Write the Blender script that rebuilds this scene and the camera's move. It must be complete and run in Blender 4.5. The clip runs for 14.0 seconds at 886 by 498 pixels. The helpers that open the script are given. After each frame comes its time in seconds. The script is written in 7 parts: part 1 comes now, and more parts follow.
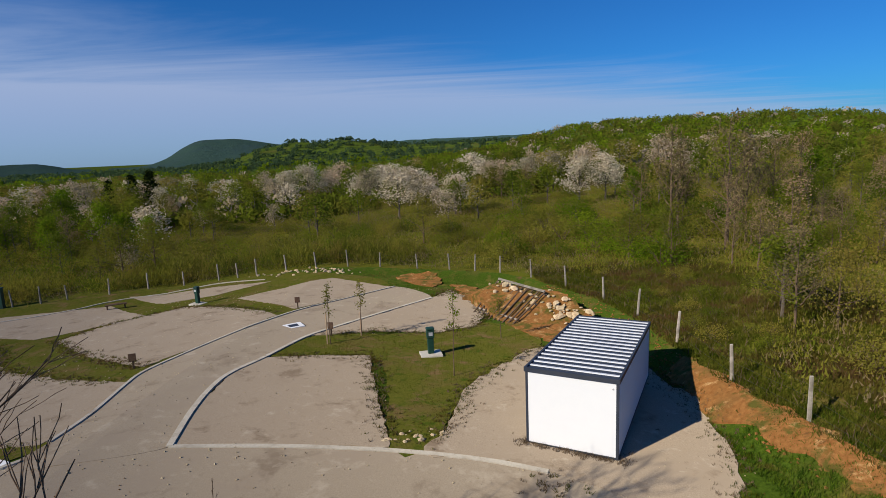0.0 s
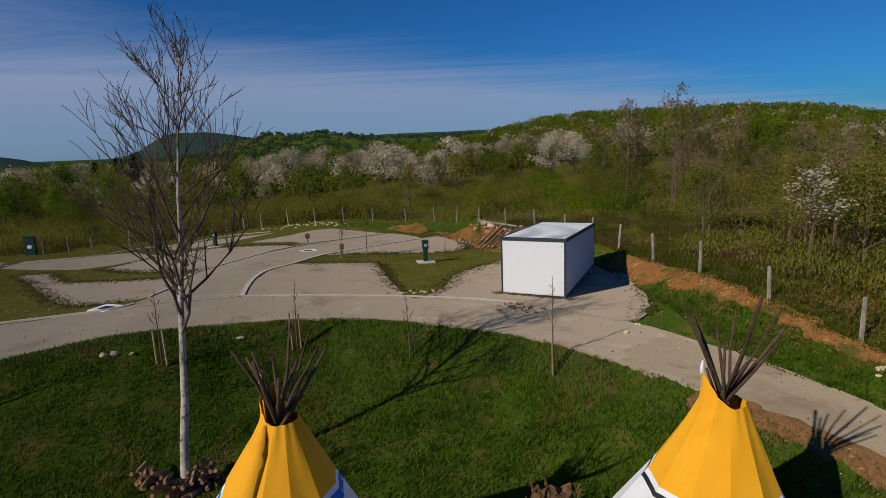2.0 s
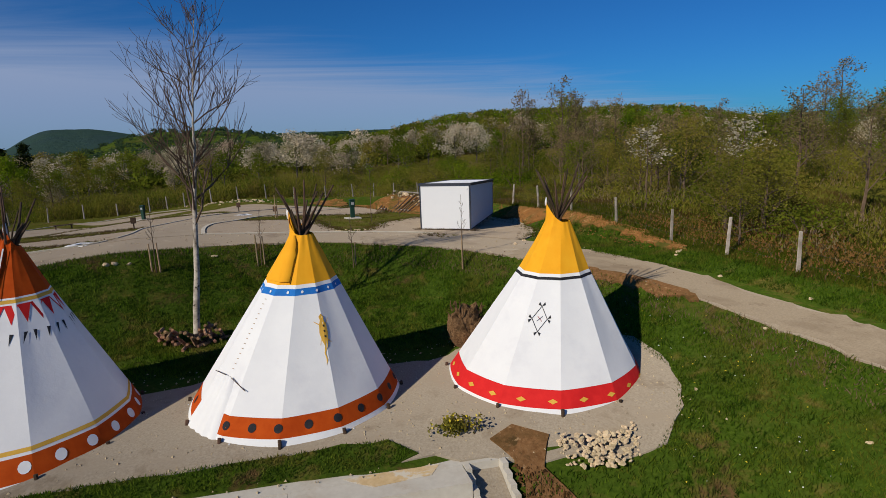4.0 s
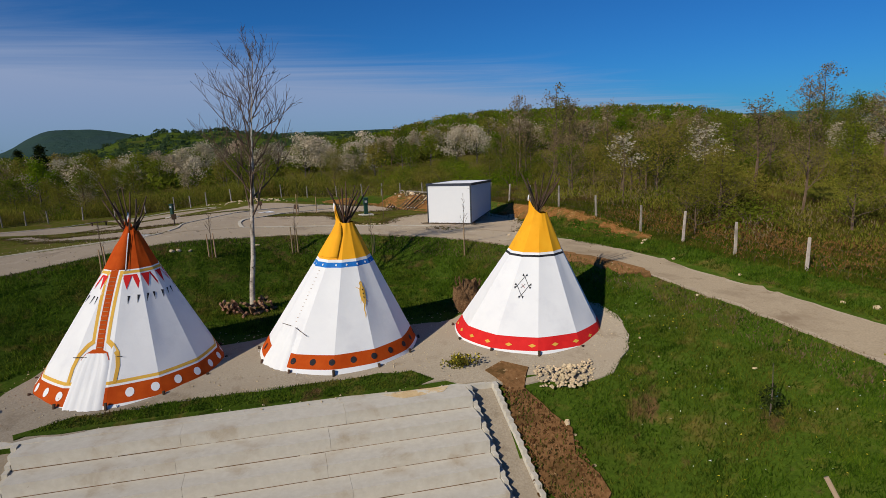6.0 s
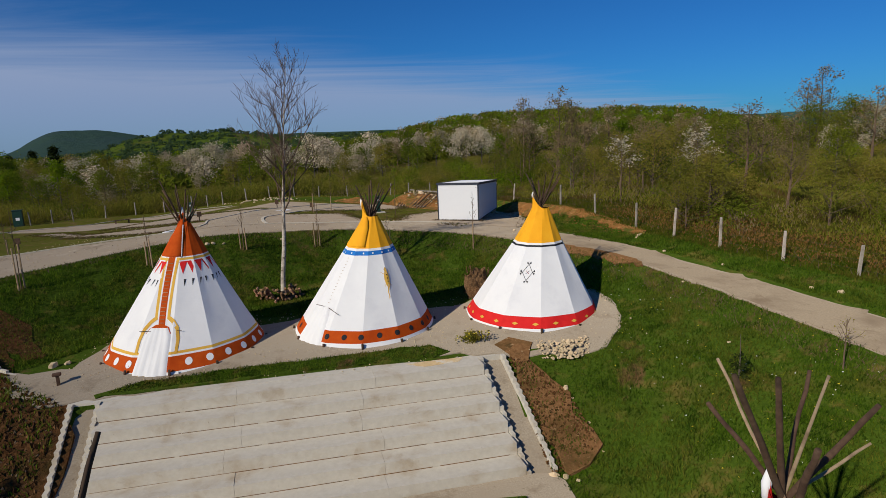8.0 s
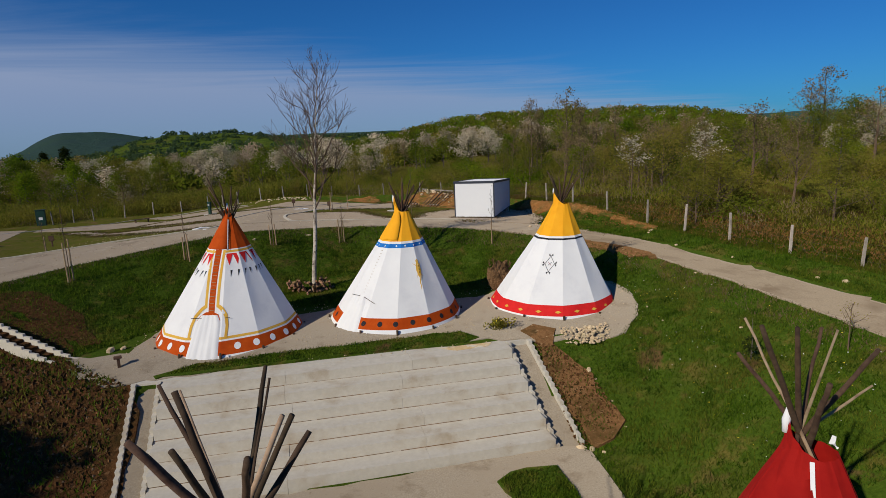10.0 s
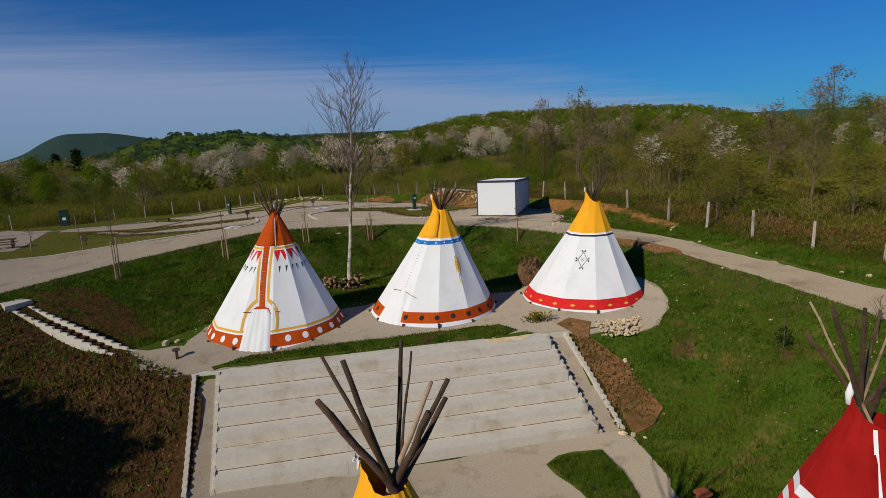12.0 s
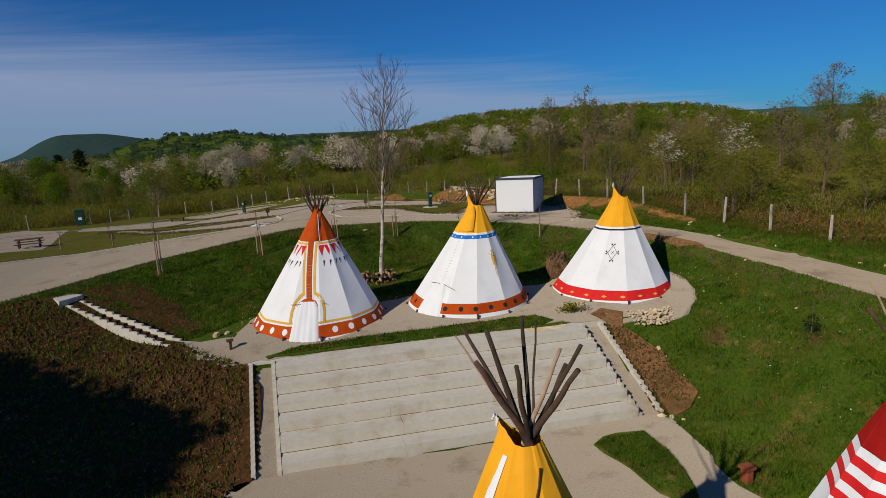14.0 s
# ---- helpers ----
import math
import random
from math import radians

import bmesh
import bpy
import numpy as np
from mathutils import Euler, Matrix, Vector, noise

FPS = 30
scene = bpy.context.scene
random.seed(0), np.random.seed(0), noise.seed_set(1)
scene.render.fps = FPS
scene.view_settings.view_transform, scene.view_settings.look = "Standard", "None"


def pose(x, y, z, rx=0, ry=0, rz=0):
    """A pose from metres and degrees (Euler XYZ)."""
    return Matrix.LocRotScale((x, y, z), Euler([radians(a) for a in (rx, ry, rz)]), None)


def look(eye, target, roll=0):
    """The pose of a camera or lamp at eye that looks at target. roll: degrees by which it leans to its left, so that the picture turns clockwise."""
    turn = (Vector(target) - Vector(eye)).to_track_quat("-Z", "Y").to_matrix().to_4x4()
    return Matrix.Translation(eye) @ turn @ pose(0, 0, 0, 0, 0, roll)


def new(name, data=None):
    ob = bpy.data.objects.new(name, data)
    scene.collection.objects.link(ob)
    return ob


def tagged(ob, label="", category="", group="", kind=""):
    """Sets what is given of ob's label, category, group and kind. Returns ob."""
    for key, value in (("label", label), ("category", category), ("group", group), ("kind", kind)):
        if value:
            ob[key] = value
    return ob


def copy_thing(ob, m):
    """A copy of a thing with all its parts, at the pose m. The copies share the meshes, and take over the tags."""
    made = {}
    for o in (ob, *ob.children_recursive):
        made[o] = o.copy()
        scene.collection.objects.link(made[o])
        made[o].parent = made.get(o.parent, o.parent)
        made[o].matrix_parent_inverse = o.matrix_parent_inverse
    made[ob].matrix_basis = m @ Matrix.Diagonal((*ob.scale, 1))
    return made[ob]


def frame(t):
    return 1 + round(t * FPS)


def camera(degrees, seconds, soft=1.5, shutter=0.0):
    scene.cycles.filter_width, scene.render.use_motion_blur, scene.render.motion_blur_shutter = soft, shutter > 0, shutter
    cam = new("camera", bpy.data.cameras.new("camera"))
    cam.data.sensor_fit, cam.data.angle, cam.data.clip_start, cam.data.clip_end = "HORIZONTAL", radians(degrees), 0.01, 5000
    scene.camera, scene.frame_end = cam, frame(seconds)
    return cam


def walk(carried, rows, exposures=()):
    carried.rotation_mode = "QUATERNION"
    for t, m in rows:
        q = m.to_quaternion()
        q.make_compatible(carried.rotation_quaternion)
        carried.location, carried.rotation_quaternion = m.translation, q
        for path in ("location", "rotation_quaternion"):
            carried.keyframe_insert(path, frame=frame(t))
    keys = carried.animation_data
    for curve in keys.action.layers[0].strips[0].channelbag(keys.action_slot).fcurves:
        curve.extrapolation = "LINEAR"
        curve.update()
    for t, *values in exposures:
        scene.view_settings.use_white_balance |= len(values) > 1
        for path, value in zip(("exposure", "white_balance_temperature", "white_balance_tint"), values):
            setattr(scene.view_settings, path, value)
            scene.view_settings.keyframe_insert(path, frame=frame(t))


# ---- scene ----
cam = camera(75.5, 14.0, 0.8)
PATH = [
    (0, (0.653, -0.545, 11.669), (0.609, 1.425, 11.328), -2.5),
    (0.5, (0.393, -2.749, 11.05), (0.34, -0.78, 10.702), -2.6),
    (1, (0.19, -4.675, 10.4), (0.139, -2.708, 10.042), -2.7),
    (1.5, (-0.036, -6.542, 9.556), (-0.062, -4.574, 9.203), -2.7),
    (2, (-0.386, -8.465, 8.797), (-0.347, -6.498, 8.437), -2.3),
    (2.5, (-0.783, -10.277, 7.897), (-0.635, -8.316, 7.533), -2.1),
    (3, (-1.238, -12.033, 7.05), (-0.954, -10.088, 6.681), -2.3),
    (3.2, (-1.387, -12.728, 6.87), (-1.059, -10.791, 6.496), -2.1),
    (5.3, (-2.889, -18.728, 7.116), (-2.518, -16.797, 6.75), -2.0),
    (5.5, (-2.969, -19.192, 7.188), (-2.604, -17.261, 6.819), -2.2),
    (6, (-3.208, -20.27, 7.316), (-2.851, -18.338, 6.943), -2.1),
    (6.5, (-3.416, -21.171, 7.355), (-3.062, -19.238, 6.984), -2.1),
    (7, (-3.645, -21.891, 7.39), (-3.292, -19.958, 7.017), -2.1),
    (7.5, (-3.871, -22.449, 7.404), (-3.522, -20.515, 7.033), -2.1),
    (8, (-4.146, -22.901, 7.45), (-3.8, -20.966, 7.079), -2.1),
    (10.5, (-5.825, -24.388, 7.439), (-5.489, -22.451, 7.071), -2.3),
    (11, (-6.185, -24.549, 7.483), (-5.852, -22.612, 7.114), -2.3),
    (11.5, (-6.611, -24.715, 7.503), (-6.28, -22.777, 7.134), -2.4),
    (12, (-7.124, -24.853, 7.543), (-6.796, -22.915, 7.174), -2.5),
    (12.5, (-7.694, -24.971, 7.591), (-7.368, -23.032, 7.221), -2.5),
    (13, (-8.264, -25.112, 7.635), (-7.937, -23.174, 7.264), -2.6),
    (13.5, (-8.757, -25.31, 7.614), (-8.427, -23.373, 7.243), -2.7),
    (14, (-9.083, -25.509, 7.592), (-8.742, -23.574, 7.219), -2.8),
]
EXPOSURES = [(0, 0.08), (0.5, 0.02), (1.0, -0.15), (1.5, -0.35), (2.5, -0.45), (3.2, -0.4), (5.3, -0.25), (6.5, -0.25), (8.0, -0.3), (10.5, -0.38), (14.0, -0.38)]
walk(cam, [(t, look(eye, target, roll)) for t, eye, target, roll in PATH], EXPOSURES)

# ---------------------------------------------------------------- light
SUN_AZ, SUN_EL = 39.0, 31.0          # the light travels towards this bearing (from +x to +y), and falls at this height
lx, ly = math.cos(radians(SUN_AZ)), math.sin(radians(SUN_AZ))
sun = new("sun", bpy.data.lights.new("sun", "SUN"))
sun.data.energy, sun.data.angle, sun.data.color = 4.4, radians(0.53), (1.0, 0.91, 0.76)
sun.matrix_world = look((0, 0, 60), (lx * math.cos(radians(SUN_EL)), ly * math.cos(radians(SUN_EL)), 60 - math.sin(radians(SUN_EL))))

world = bpy.data.worlds.new("sky")
scene.world = world
world.use_nodes = True
wn, wl = world.node_tree.nodes, world.node_tree.links
wn.clear()


def wnode(kind, **values):
    n = wn.new(kind)
    for key, value in values.items():
        n.inputs[key].default_value = value
    return n


sky = wn.new("ShaderNodeTexSky")
sky.sky_type, sky.sun_disc = "NISHITA", False
sky.sun_elevation, sky.sun_rotation = radians(SUN_EL), radians(90 - SUN_AZ + 180)
sky.altitude, sky.air_density, sky.dust_density, sky.ozone_density = 400, 1.0, 0.4, 3.0
tint = wn.new("ShaderNodeMix")
tint.data_type, tint.blend_type = "RGBA", "MULTIPLY"
tint.inputs["Factor"].default_value = 1.0
tint.inputs["B"].default_value = (0.13, 0.53, 1.05, 1)
wl.new(sky.outputs["Color"], tint.inputs["A"])
coord = wn.new("ShaderNodeTexCoord")
split = wn.new("ShaderNodeSeparateXYZ")
wl.new(coord.outputs["Generated"], split.inputs[0])
# thin cirrus: noise on a flat layer high above
high = wn.new("ShaderNodeMath")
high.operation = "MAXIMUM"
high.inputs[1].default_value = 0.03
wl.new(split.outputs["Z"], high.inputs[0])
plane = []
for axis in "XY":
    div = wn.new("ShaderNodeMath")
    div.operation = "DIVIDE"
    wl.new(split.outputs[axis], div.inputs[0])
    wl.new(high.outputs[0], div.inputs[1])
    plane.append(div)
flat = wn.new("ShaderNodeCombineXYZ")
wl.new(plane[0].outputs[0], flat.inputs[0])
wl.new(plane[1].outputs[0], flat.inputs[1])
turned = wn.new("ShaderNodeMapping")
turned.inputs["Rotation"].default_value = (0, 0, radians(35))
turned.inputs["Scale"].default_value = (0.16, 0.42, 1)
wl.new(flat.outputs[0], turned.inputs[0])
wisps = wnode("ShaderNodeTexNoise", Scale=1.0, Detail=6.0, Roughness=0.62, Distortion=0.9)
wl.new(turned.outputs[0], wisps.inputs["Vector"])
# a sheet of cirrus begins some way off and thickens with distance
reach = wn.new("ShaderNodeVectorMath")
reach.operation = "DOT_PRODUCT"
reach.inputs[1].default_value = (-0.658, 0.753, 0)
wl.new(flat.outputs[0], reach.inputs[0])
ragged = wn.new("ShaderNodeMath")
ragged.operation = "MULTIPLY_ADD"
ragged.inputs[1].default_value = 7.0
wl.new(wisps.outputs["Fac"], ragged.inputs[0])
wl.new(reach.outputs["Value"], ragged.inputs[2])
veil = wn.new("ShaderNodeMapRange")
veil.interpolation_type = "SMOOTHSTEP"
for key, value in (("From Min", 7.2), ("From Max", 12.6), ("To Min", 0.0), ("To Max", 0.86)):
    veil.inputs[key].default_value = value
wl.new(ragged.outputs[0], veil.inputs["Value"])
cloudy = wn.new("ShaderNodeMix")
cloudy.data_type = "RGBA"
cloudy.inputs["B"].default_value = (4.3, 5.35, 7.9, 1)
# the sheet thins out again low over the horizon
low_sky = wnode("ShaderNodeMapRange")
for key, value in (("From Min", 0.0), ("From Max", 0.11), ("To Min", 0.6), ("To Max", 1.0)):
    low_sky.inputs[key].default_value = value
wl.new(split.outputs["Z"], low_sky.inputs["Value"])
thinned = wn.new("ShaderNodeMath")
thinned.operation = "MULTIPLY"
wl.new(veil.outputs[0], thinned.inputs[0])
wl.new(low_sky.outputs[0], thinned.inputs[1])
wl.new(thinned.outputs[0], cloudy.inputs["Factor"])
wl.new(tint.outputs["Result"], cloudy.inputs["A"])
back = wnode("ShaderNodeBackground", Strength=0.080)
wl.new(cloudy.outputs["Result"], back.inputs["Color"])
out = wn.new("ShaderNodeOutputWorld")
wl.new(back.outputs[0], out.inputs["Surface"])

# ---------------------------------------------------------------- materials


def material(name, colours, small=8.0, large=0.6, rough=0.9, relief=0.3, depth=0.02, metal=0.0, mix=0.5, seed=0.0, per_object=0.0, per_island=0.0, through_light=0.0, contrast=0.18, patches=(), shine=0.3):
    """A procedural surface: three colours mixed by noise at two scales, with fine relief."""
    m = bpy.data.materials.new(name)
    m.use_nodes = True
    nodes, links = m.node_tree.nodes, m.node_tree.links
    shader = nodes["Principled BSDF"]
    shader.inputs["Roughness"].default_value = rough
    shader.inputs["Metallic"].default_value = metal
    shader.inputs["Diffuse Roughness"].default_value = 1.0 if rough >= 0.9 else 0.3
    shader.inputs["Specular IOR Level"].default_value = shine
    where = nodes.new("ShaderNodeTexCoord")
    moved = nodes.new("ShaderNodeMapping")
    moved.inputs["Location"].default_value = (seed * 3.1, seed * 7.7, seed)
    links.new(where.outputs["Object"], moved.inputs[0])
    fine = nodes.new("ShaderNodeTexNoise")
    fine.inputs["Scale"].default_value, fine.inputs["Detail"].default_value, fine.inputs["Roughness"].default_value = small, 5, 0.65
    broad = nodes.new("ShaderNodeTexNoise")
    broad.inputs["Scale"].default_value, broad.inputs["Detail"].default_value, broad.inputs["Roughness"].default_value = large, 4, 0.6
    for n in (fine, broad):
        links.new(moved.outputs[0], n.inputs["Vector"])

    def ranged(source, a, b):
        r = nodes.new("ShaderNodeMapRange")
        r.inputs["From Min"].default_value, r.inputs["From Max"].default_value = a, b
        links.new(source, r.inputs["Value"])
        return r.outputs[0]

    def blend(a, b, factor):
        n = nodes.new("ShaderNodeMix")
        n.data_type = "RGBA"
        for key, value in (("A", a), ("B", b)):
            if isinstance(value, tuple):
                n.inputs[key].default_value = (*value, 1)
            else:
                links.new(value, n.inputs[key])
        if isinstance(factor, float):
            n.inputs["Factor"].default_value = factor
        else:
            links.new(factor, n.inputs["Factor"])
        return n.outputs["Result"]

    ground_tone = blend(colours[0], colours[1], ranged(fine.outputs["Fac"], 0.5 - contrast, 0.5 + contrast))
    colour = blend(ground_tone, colours[2], ranged(broad.outputs["Fac"], 0.62 - mix * 0.3, 0.82 - mix * 0.3))
    for k, (stain, scale, low, high) in enumerate(patches):
        spots = nodes.new("ShaderNodeTexNoise")
        spots.inputs["Scale"].default_value, spots.inputs["Detail"].default_value, spots.inputs["Roughness"].default_value, spots.inputs["Distortion"].default_value = scale, 6, 0.7, 0.3
        shifted = nodes.new("ShaderNodeMapping")
        shifted.inputs["Location"].default_value = (11.3 * k + seed, 5.1 * k, 2.7 * k)
        links.new(where.outputs["Object"], shifted.inputs[0])
        links.new(shifted.outputs[0], spots.inputs["Vector"])
        colour = blend(colour, stain, ranged(spots.outputs["Fac"], low, high))
    for span, kind, socket in ((per_object, "ShaderNodeObjectInfo", "Random"), (per_island, "ShaderNodeNewGeometry", "Random Per Island")):
        if span:
            amount = nodes.new(kind).outputs[socket]
            vary = nodes.new("ShaderNodeHueSaturation")
            links.new(ranged_to(nodes, links, amount, 1 - span, 1 + span), vary.inputs["Value"])
            links.new(ranged_to(nodes, links, amount, 0.5 + span * 0.05, 0.5 - span * 0.05), vary.inputs["Hue"])
            links.new(colour, vary.inputs["Color"])
            colour = vary.outputs["Color"]
    links.new(colour, shader.inputs["Base Color"])
    if relief:
        b = nodes.new("ShaderNodeBump")
        b.inputs["Strength"].default_value, b.inputs["Distance"].default_value = relief, depth
        links.new(fine.outputs["Fac"], b.inputs["Height"])
        links.new(b.outputs[0], shader.inputs["Normal"])
    if through_light:
        leaf = nodes.new("ShaderNodeBsdfTranslucent")
        links.new(colour, leaf.inputs["Color"])
        both = nodes.new("ShaderNodeMixShader")
        both.inputs[0].default_value = through_light
        links.new(shader.outputs[0], both.inputs[1])
        links.new(leaf.outputs[0], both.inputs[2])
        links.new(both.outputs[0], nodes["Material Output"].inputs["Surface"])
    return m


def ranged_to(nodes, links, source, a, b):
    r = nodes.new("ShaderNodeMapRange")
    r.inputs["To Min"].default_value, r.inputs["To Max"].default_value = a, b
    links.new(source, r.inputs["Value"])
    return r.outputs[0]


M_GRASS = material("meadow grass", ((0.03496, 0.0644, 0.00644), (0.06992, 0.1122, 0.01104), (0.092, 0.09016, 0.0184)), 9, 0.35, 0.95, 0.9, 0.06, mix=0.25, patches=(((0.138, 0.115, 0.0276), 0.9, 0.54, 0.68), ((0.1288, 0.0782, 0.0322), 0.5, 0.58, 0.68), ((0.0276, 0.0506, 0.00552), 2.6, 0.56, 0.72)), shine=0.03)
M_WILD = material("rough hillside growth", ((0.0828, 0.0806, 0.0112), (0.126, 0.1116, 0.021), (0.0936, 0.1054, 0.0126)), 5, 0.12, 0.95, 0.8, 0.10, mix=0.5, patches=(((0.144, 0.0899, 0.0385), 0.3, 0.56, 0.70), ((0.0648, 0.0806, 0.0084), 0.9, 0.52, 0.66)), shine=0.0)
M_LANE = material("rolled gravel lane", ((0.2967, 0.2395, 0.1693), (0.3974, 0.3265, 0.2381), (0.3345, 0.2695, 0.1968)), 26, 0.5, 0.95, 0.35, 0.01, mix=0.5, patches=(((0.2509, 0.1956, 0.1369), 0.35, 0.55, 0.66), ((0.4351, 0.3657, 0.2746), 0.9, 0.57, 0.70), ((0.1672, 0.1263, 0.08262), 4.0, 0.66, 0.74)), shine=0.1)
M_PAD = material("crushed limestone", ((0.2972, 0.2333, 0.1623), (0.4111, 0.3321, 0.2448), (0.3432, 0.273, 0.1955)), 22, 0.4, 0.95, 0.4, 0.012, mix=0.5, seed=3, patches=(((0.2363, 0.1774, 0.1198), 0.6, 0.55, 0.68), ((0.4415, 0.371, 0.2822), 1.3, 0.58, 0.70), ((0.1677, 0.1191, 0.07055), 3.2, 0.64, 0.72)), shine=0.1)
M_TRACK = material("pale earth track", ((0.2703, 0.2134, 0.1427), (0.3584, 0.2904, 0.2042), (0.22, 0.1679, 0.1125)), 16, 0.45, 0.95, 0.35, 0.012, mix=0.4, seed=9, patches=(((0.2079, 0.155, 0.1018), 0.5, 0.56, 0.66), ((0.1511, 0.1101, 0.06453), 3.0, 0.64, 0.73)), shine=0.1)
M_PATH = material("grey gravel", ((0.2964, 0.2449, 0.1784), (0.418, 0.3555, 0.2697), (0.3496, 0.2883, 0.2117)), 18, 0.7, 0.95, 0.6, 0.015, mix=0.5, seed=5, patches=(((0.2508, 0.1975, 0.1369), 0.8, 0.55, 0.68), ((0.19, 0.1422, 0.0913), 5.0, 0.63, 0.72)), shine=0.1)
M_RED = material("red clay", ((0.2125, 0.08925, 0.0272), (0.323, 0.153, 0.051), (0.1785, 0.102, 0.0357)), 5, 0.6, 0.95, 0.9, 0.08, mix=0.35, patches=(((0.48, 0.30, 0.13), 1.4, 0.56, 0.66), ((0.10, 0.09, 0.02), 0.9, 0.50, 0.60), ((0.15, 0.08, 0.03), 3.5, 0.58, 0.68)), shine=0.03)
M_SOIL = material("brown soil", ((0.07036, 0.03089, 0.01115), (0.142, 0.06864, 0.02831), (0.04719, 0.03432, 0.01115)), 7, 0.9, 0.95, 1.0, 0.12, mix=0.35, patches=(((0.033, 0.0242, 0.011), 2.2, 0.56, 0.68), ((0.209, 0.116, 0.055), 5.0, 0.58, 0.68), ((0.055, 0.077, 0.011), 0.8, 0.60, 0.70)), shine=0.03)
M_CONCRETE = material("board-marked concrete", ((0.53, 0.49, 0.41), (0.60, 0.56, 0.475), (0.50, 0.44, 0.345)), 5, 0.9, 0.85, 0.15, 0.006, mix=0.3, patches=(((0.42, 0.345, 0.25), 0.9, 0.58, 0.74), ((0.34, 0.29, 0.22), 7.0, 0.66, 0.76)), shine=0.15)
M_KERB = material("concrete kerb", ((0.46, 0.415, 0.335), (0.56, 0.51, 0.42), (0.38, 0.33, 0.26)), 12, 1.2, 0.9, 0.2, 0.006, mix=0.4, seed=2, patches=(((0.27, 0.215, 0.15), 3.0, 0.6, 0.72),), shine=0.1)
M_CANVAS = material("white canvas", ((0.80, 0.80, 0.80), (0.84, 0.84, 0.83), (0.74, 0.74, 0.75)), 1.6, 1.1, 0.85, 0.22, 0.05, mix=0.2)
M_YELLOW = material("yellow canvas", ((0.88, 0.40, 0.010), (0.92, 0.46, 0.018), (0.80, 0.35, 0.010)), 1.6, 1.1, 0.85, 0.25, 0.05, mix=0.3)
M_RUST = material("rust red canvas", ((0.48, 0.066, 0.006), (0.55, 0.088, 0.009), (0.42, 0.054, 0.005)), 4, 1.2, 0.85, 0.15, 0.01, mix=0.3, shine=0.1)
M_SCARLET = material("scarlet canvas", ((0.66, 0.014, 0.014), (0.74, 0.022, 0.02), (0.58, 0.01, 0.012)), 4, 1.2, 0.85, 0.15, 0.01, mix=0.3)
M_CRIMSON = material("deep red canvas", ((0.33, 0.010, 0.008), (0.38, 0.014, 0.010), (0.28, 0.008, 0.007)), 4, 1.2, 0.85, 0.15, 0.01, mix=0.3, shine=0.1)
M_BLUE = material("blue canvas", ((0.012, 0.17, 0.55), (0.02, 0.21, 0.62), (0.01, 0.14, 0.48)), 4, 1.2, 0.85, 0.1, 0.01)
M_OCHRE = material("ochre paint", ((0.72, 0.42, 0.06), (0.78, 0.48, 0.08), (0.66, 0.37, 0.05)), 6, 1.5, 0.85, 0.1, 0.01)
M_BLACK = material("black paint", ((0.012, 0.012, 0.016), (0.02, 0.02, 0.026), (0.03, 0.03, 0.035)), 8, 2, 0.8, 0.1, 0.005)
M_POLE = material("peeled dark poles", ((0.058, 0.033, 0.020), (0.115, 0.070, 0.043), (0.036, 0.021, 0.013)), 9, 2.0, 0.85, 0.5, 0.01, mix=0.45, per_object=0.35)
M_PEELED = material("pale peeled poles", ((0.30, 0.21, 0.13), (0.42, 0.31, 0.20), (0.16, 0.10, 0.06)), 9, 3.0, 0.8, 0.4, 0.01, mix=0.4, per_object=0.2)
M_POST = material("weathered grey wood", ((0.30, 0.26, 0.21), (0.44, 0.39, 0.33), (0.22, 0.19, 0.15)), 9, 2.0, 0.9, 0.5, 0.01, per_object=0.25)
M_WOOD = material("raw timber", ((0.34, 0.23, 0.13), (0.46, 0.33, 0.20), (0.26, 0.17, 0.09)), 8, 1.5, 0.85, 0.4, 0.01, per_object=0.25)
M_WHITE = material("white coated sheet", ((0.80, 0.80, 0.80), (0.82, 0.82, 0.815), (0.76, 0.76, 0.76)), 2, 0.5, 0.55, 0.05, 0.004, mix=0.2)
M_TRIM = material("anthracite sheet trim", ((0.030, 0.036, 0.052), (0.040, 0.048, 0.066), (0.05, 0.055, 0.07)), 5, 1, 0.5, 0.05, 0.004)
M_ROOF = material("white profiled roof sheet", ((0.66, 0.68, 0.72), (0.72, 0.74, 0.77), (0.58, 0.60, 0.65)), 3, 0.8, 0.45, 0.05, 0.004)
M_STONE = material("limestone rubble", ((0.5832, 0.4635, 0.2904), (0.7344, 0.6077, 0.4048), (0.4536, 0.3296, 0.1936)), 8, 2, 0.9, 0.5, 0.02, per_object=0.15, seed=4)
M_BIRCH = material("pale birch bark", ((0.46, 0.40, 0.32), (0.62, 0.56, 0.47), (0.12, 0.09, 0.065)), 5, 2.2, 0.85, 0.5, 0.01, mix=0.5, patches=(((0.07, 0.055, 0.04), 6.0, 0.57, 0.64),), shine=0.1)
M_TWIG = material("bare twigs", ((0.12, 0.080, 0.052), (0.20, 0.140, 0.095), (0.09, 0.062, 0.042)), 6, 1.0, 0.9, 0.3, 0.01, shine=0.1)
M_BARK = material("grey bark", ((0.095, 0.075, 0.058), (0.16, 0.13, 0.10), (0.07, 0.06, 0.045)), 6, 1.0, 0.95, 0.5, 0.02)
M_LEAF = material("young green leaves", ((0.130, 0.170, 0.014), (0.195, 0.235, 0.024), (0.165, 0.160, 0.026)), 0.8, 0.3, 0.8, 0, per_object=0.32, per_island=0.12, through_light=0.5, shine=0.0)
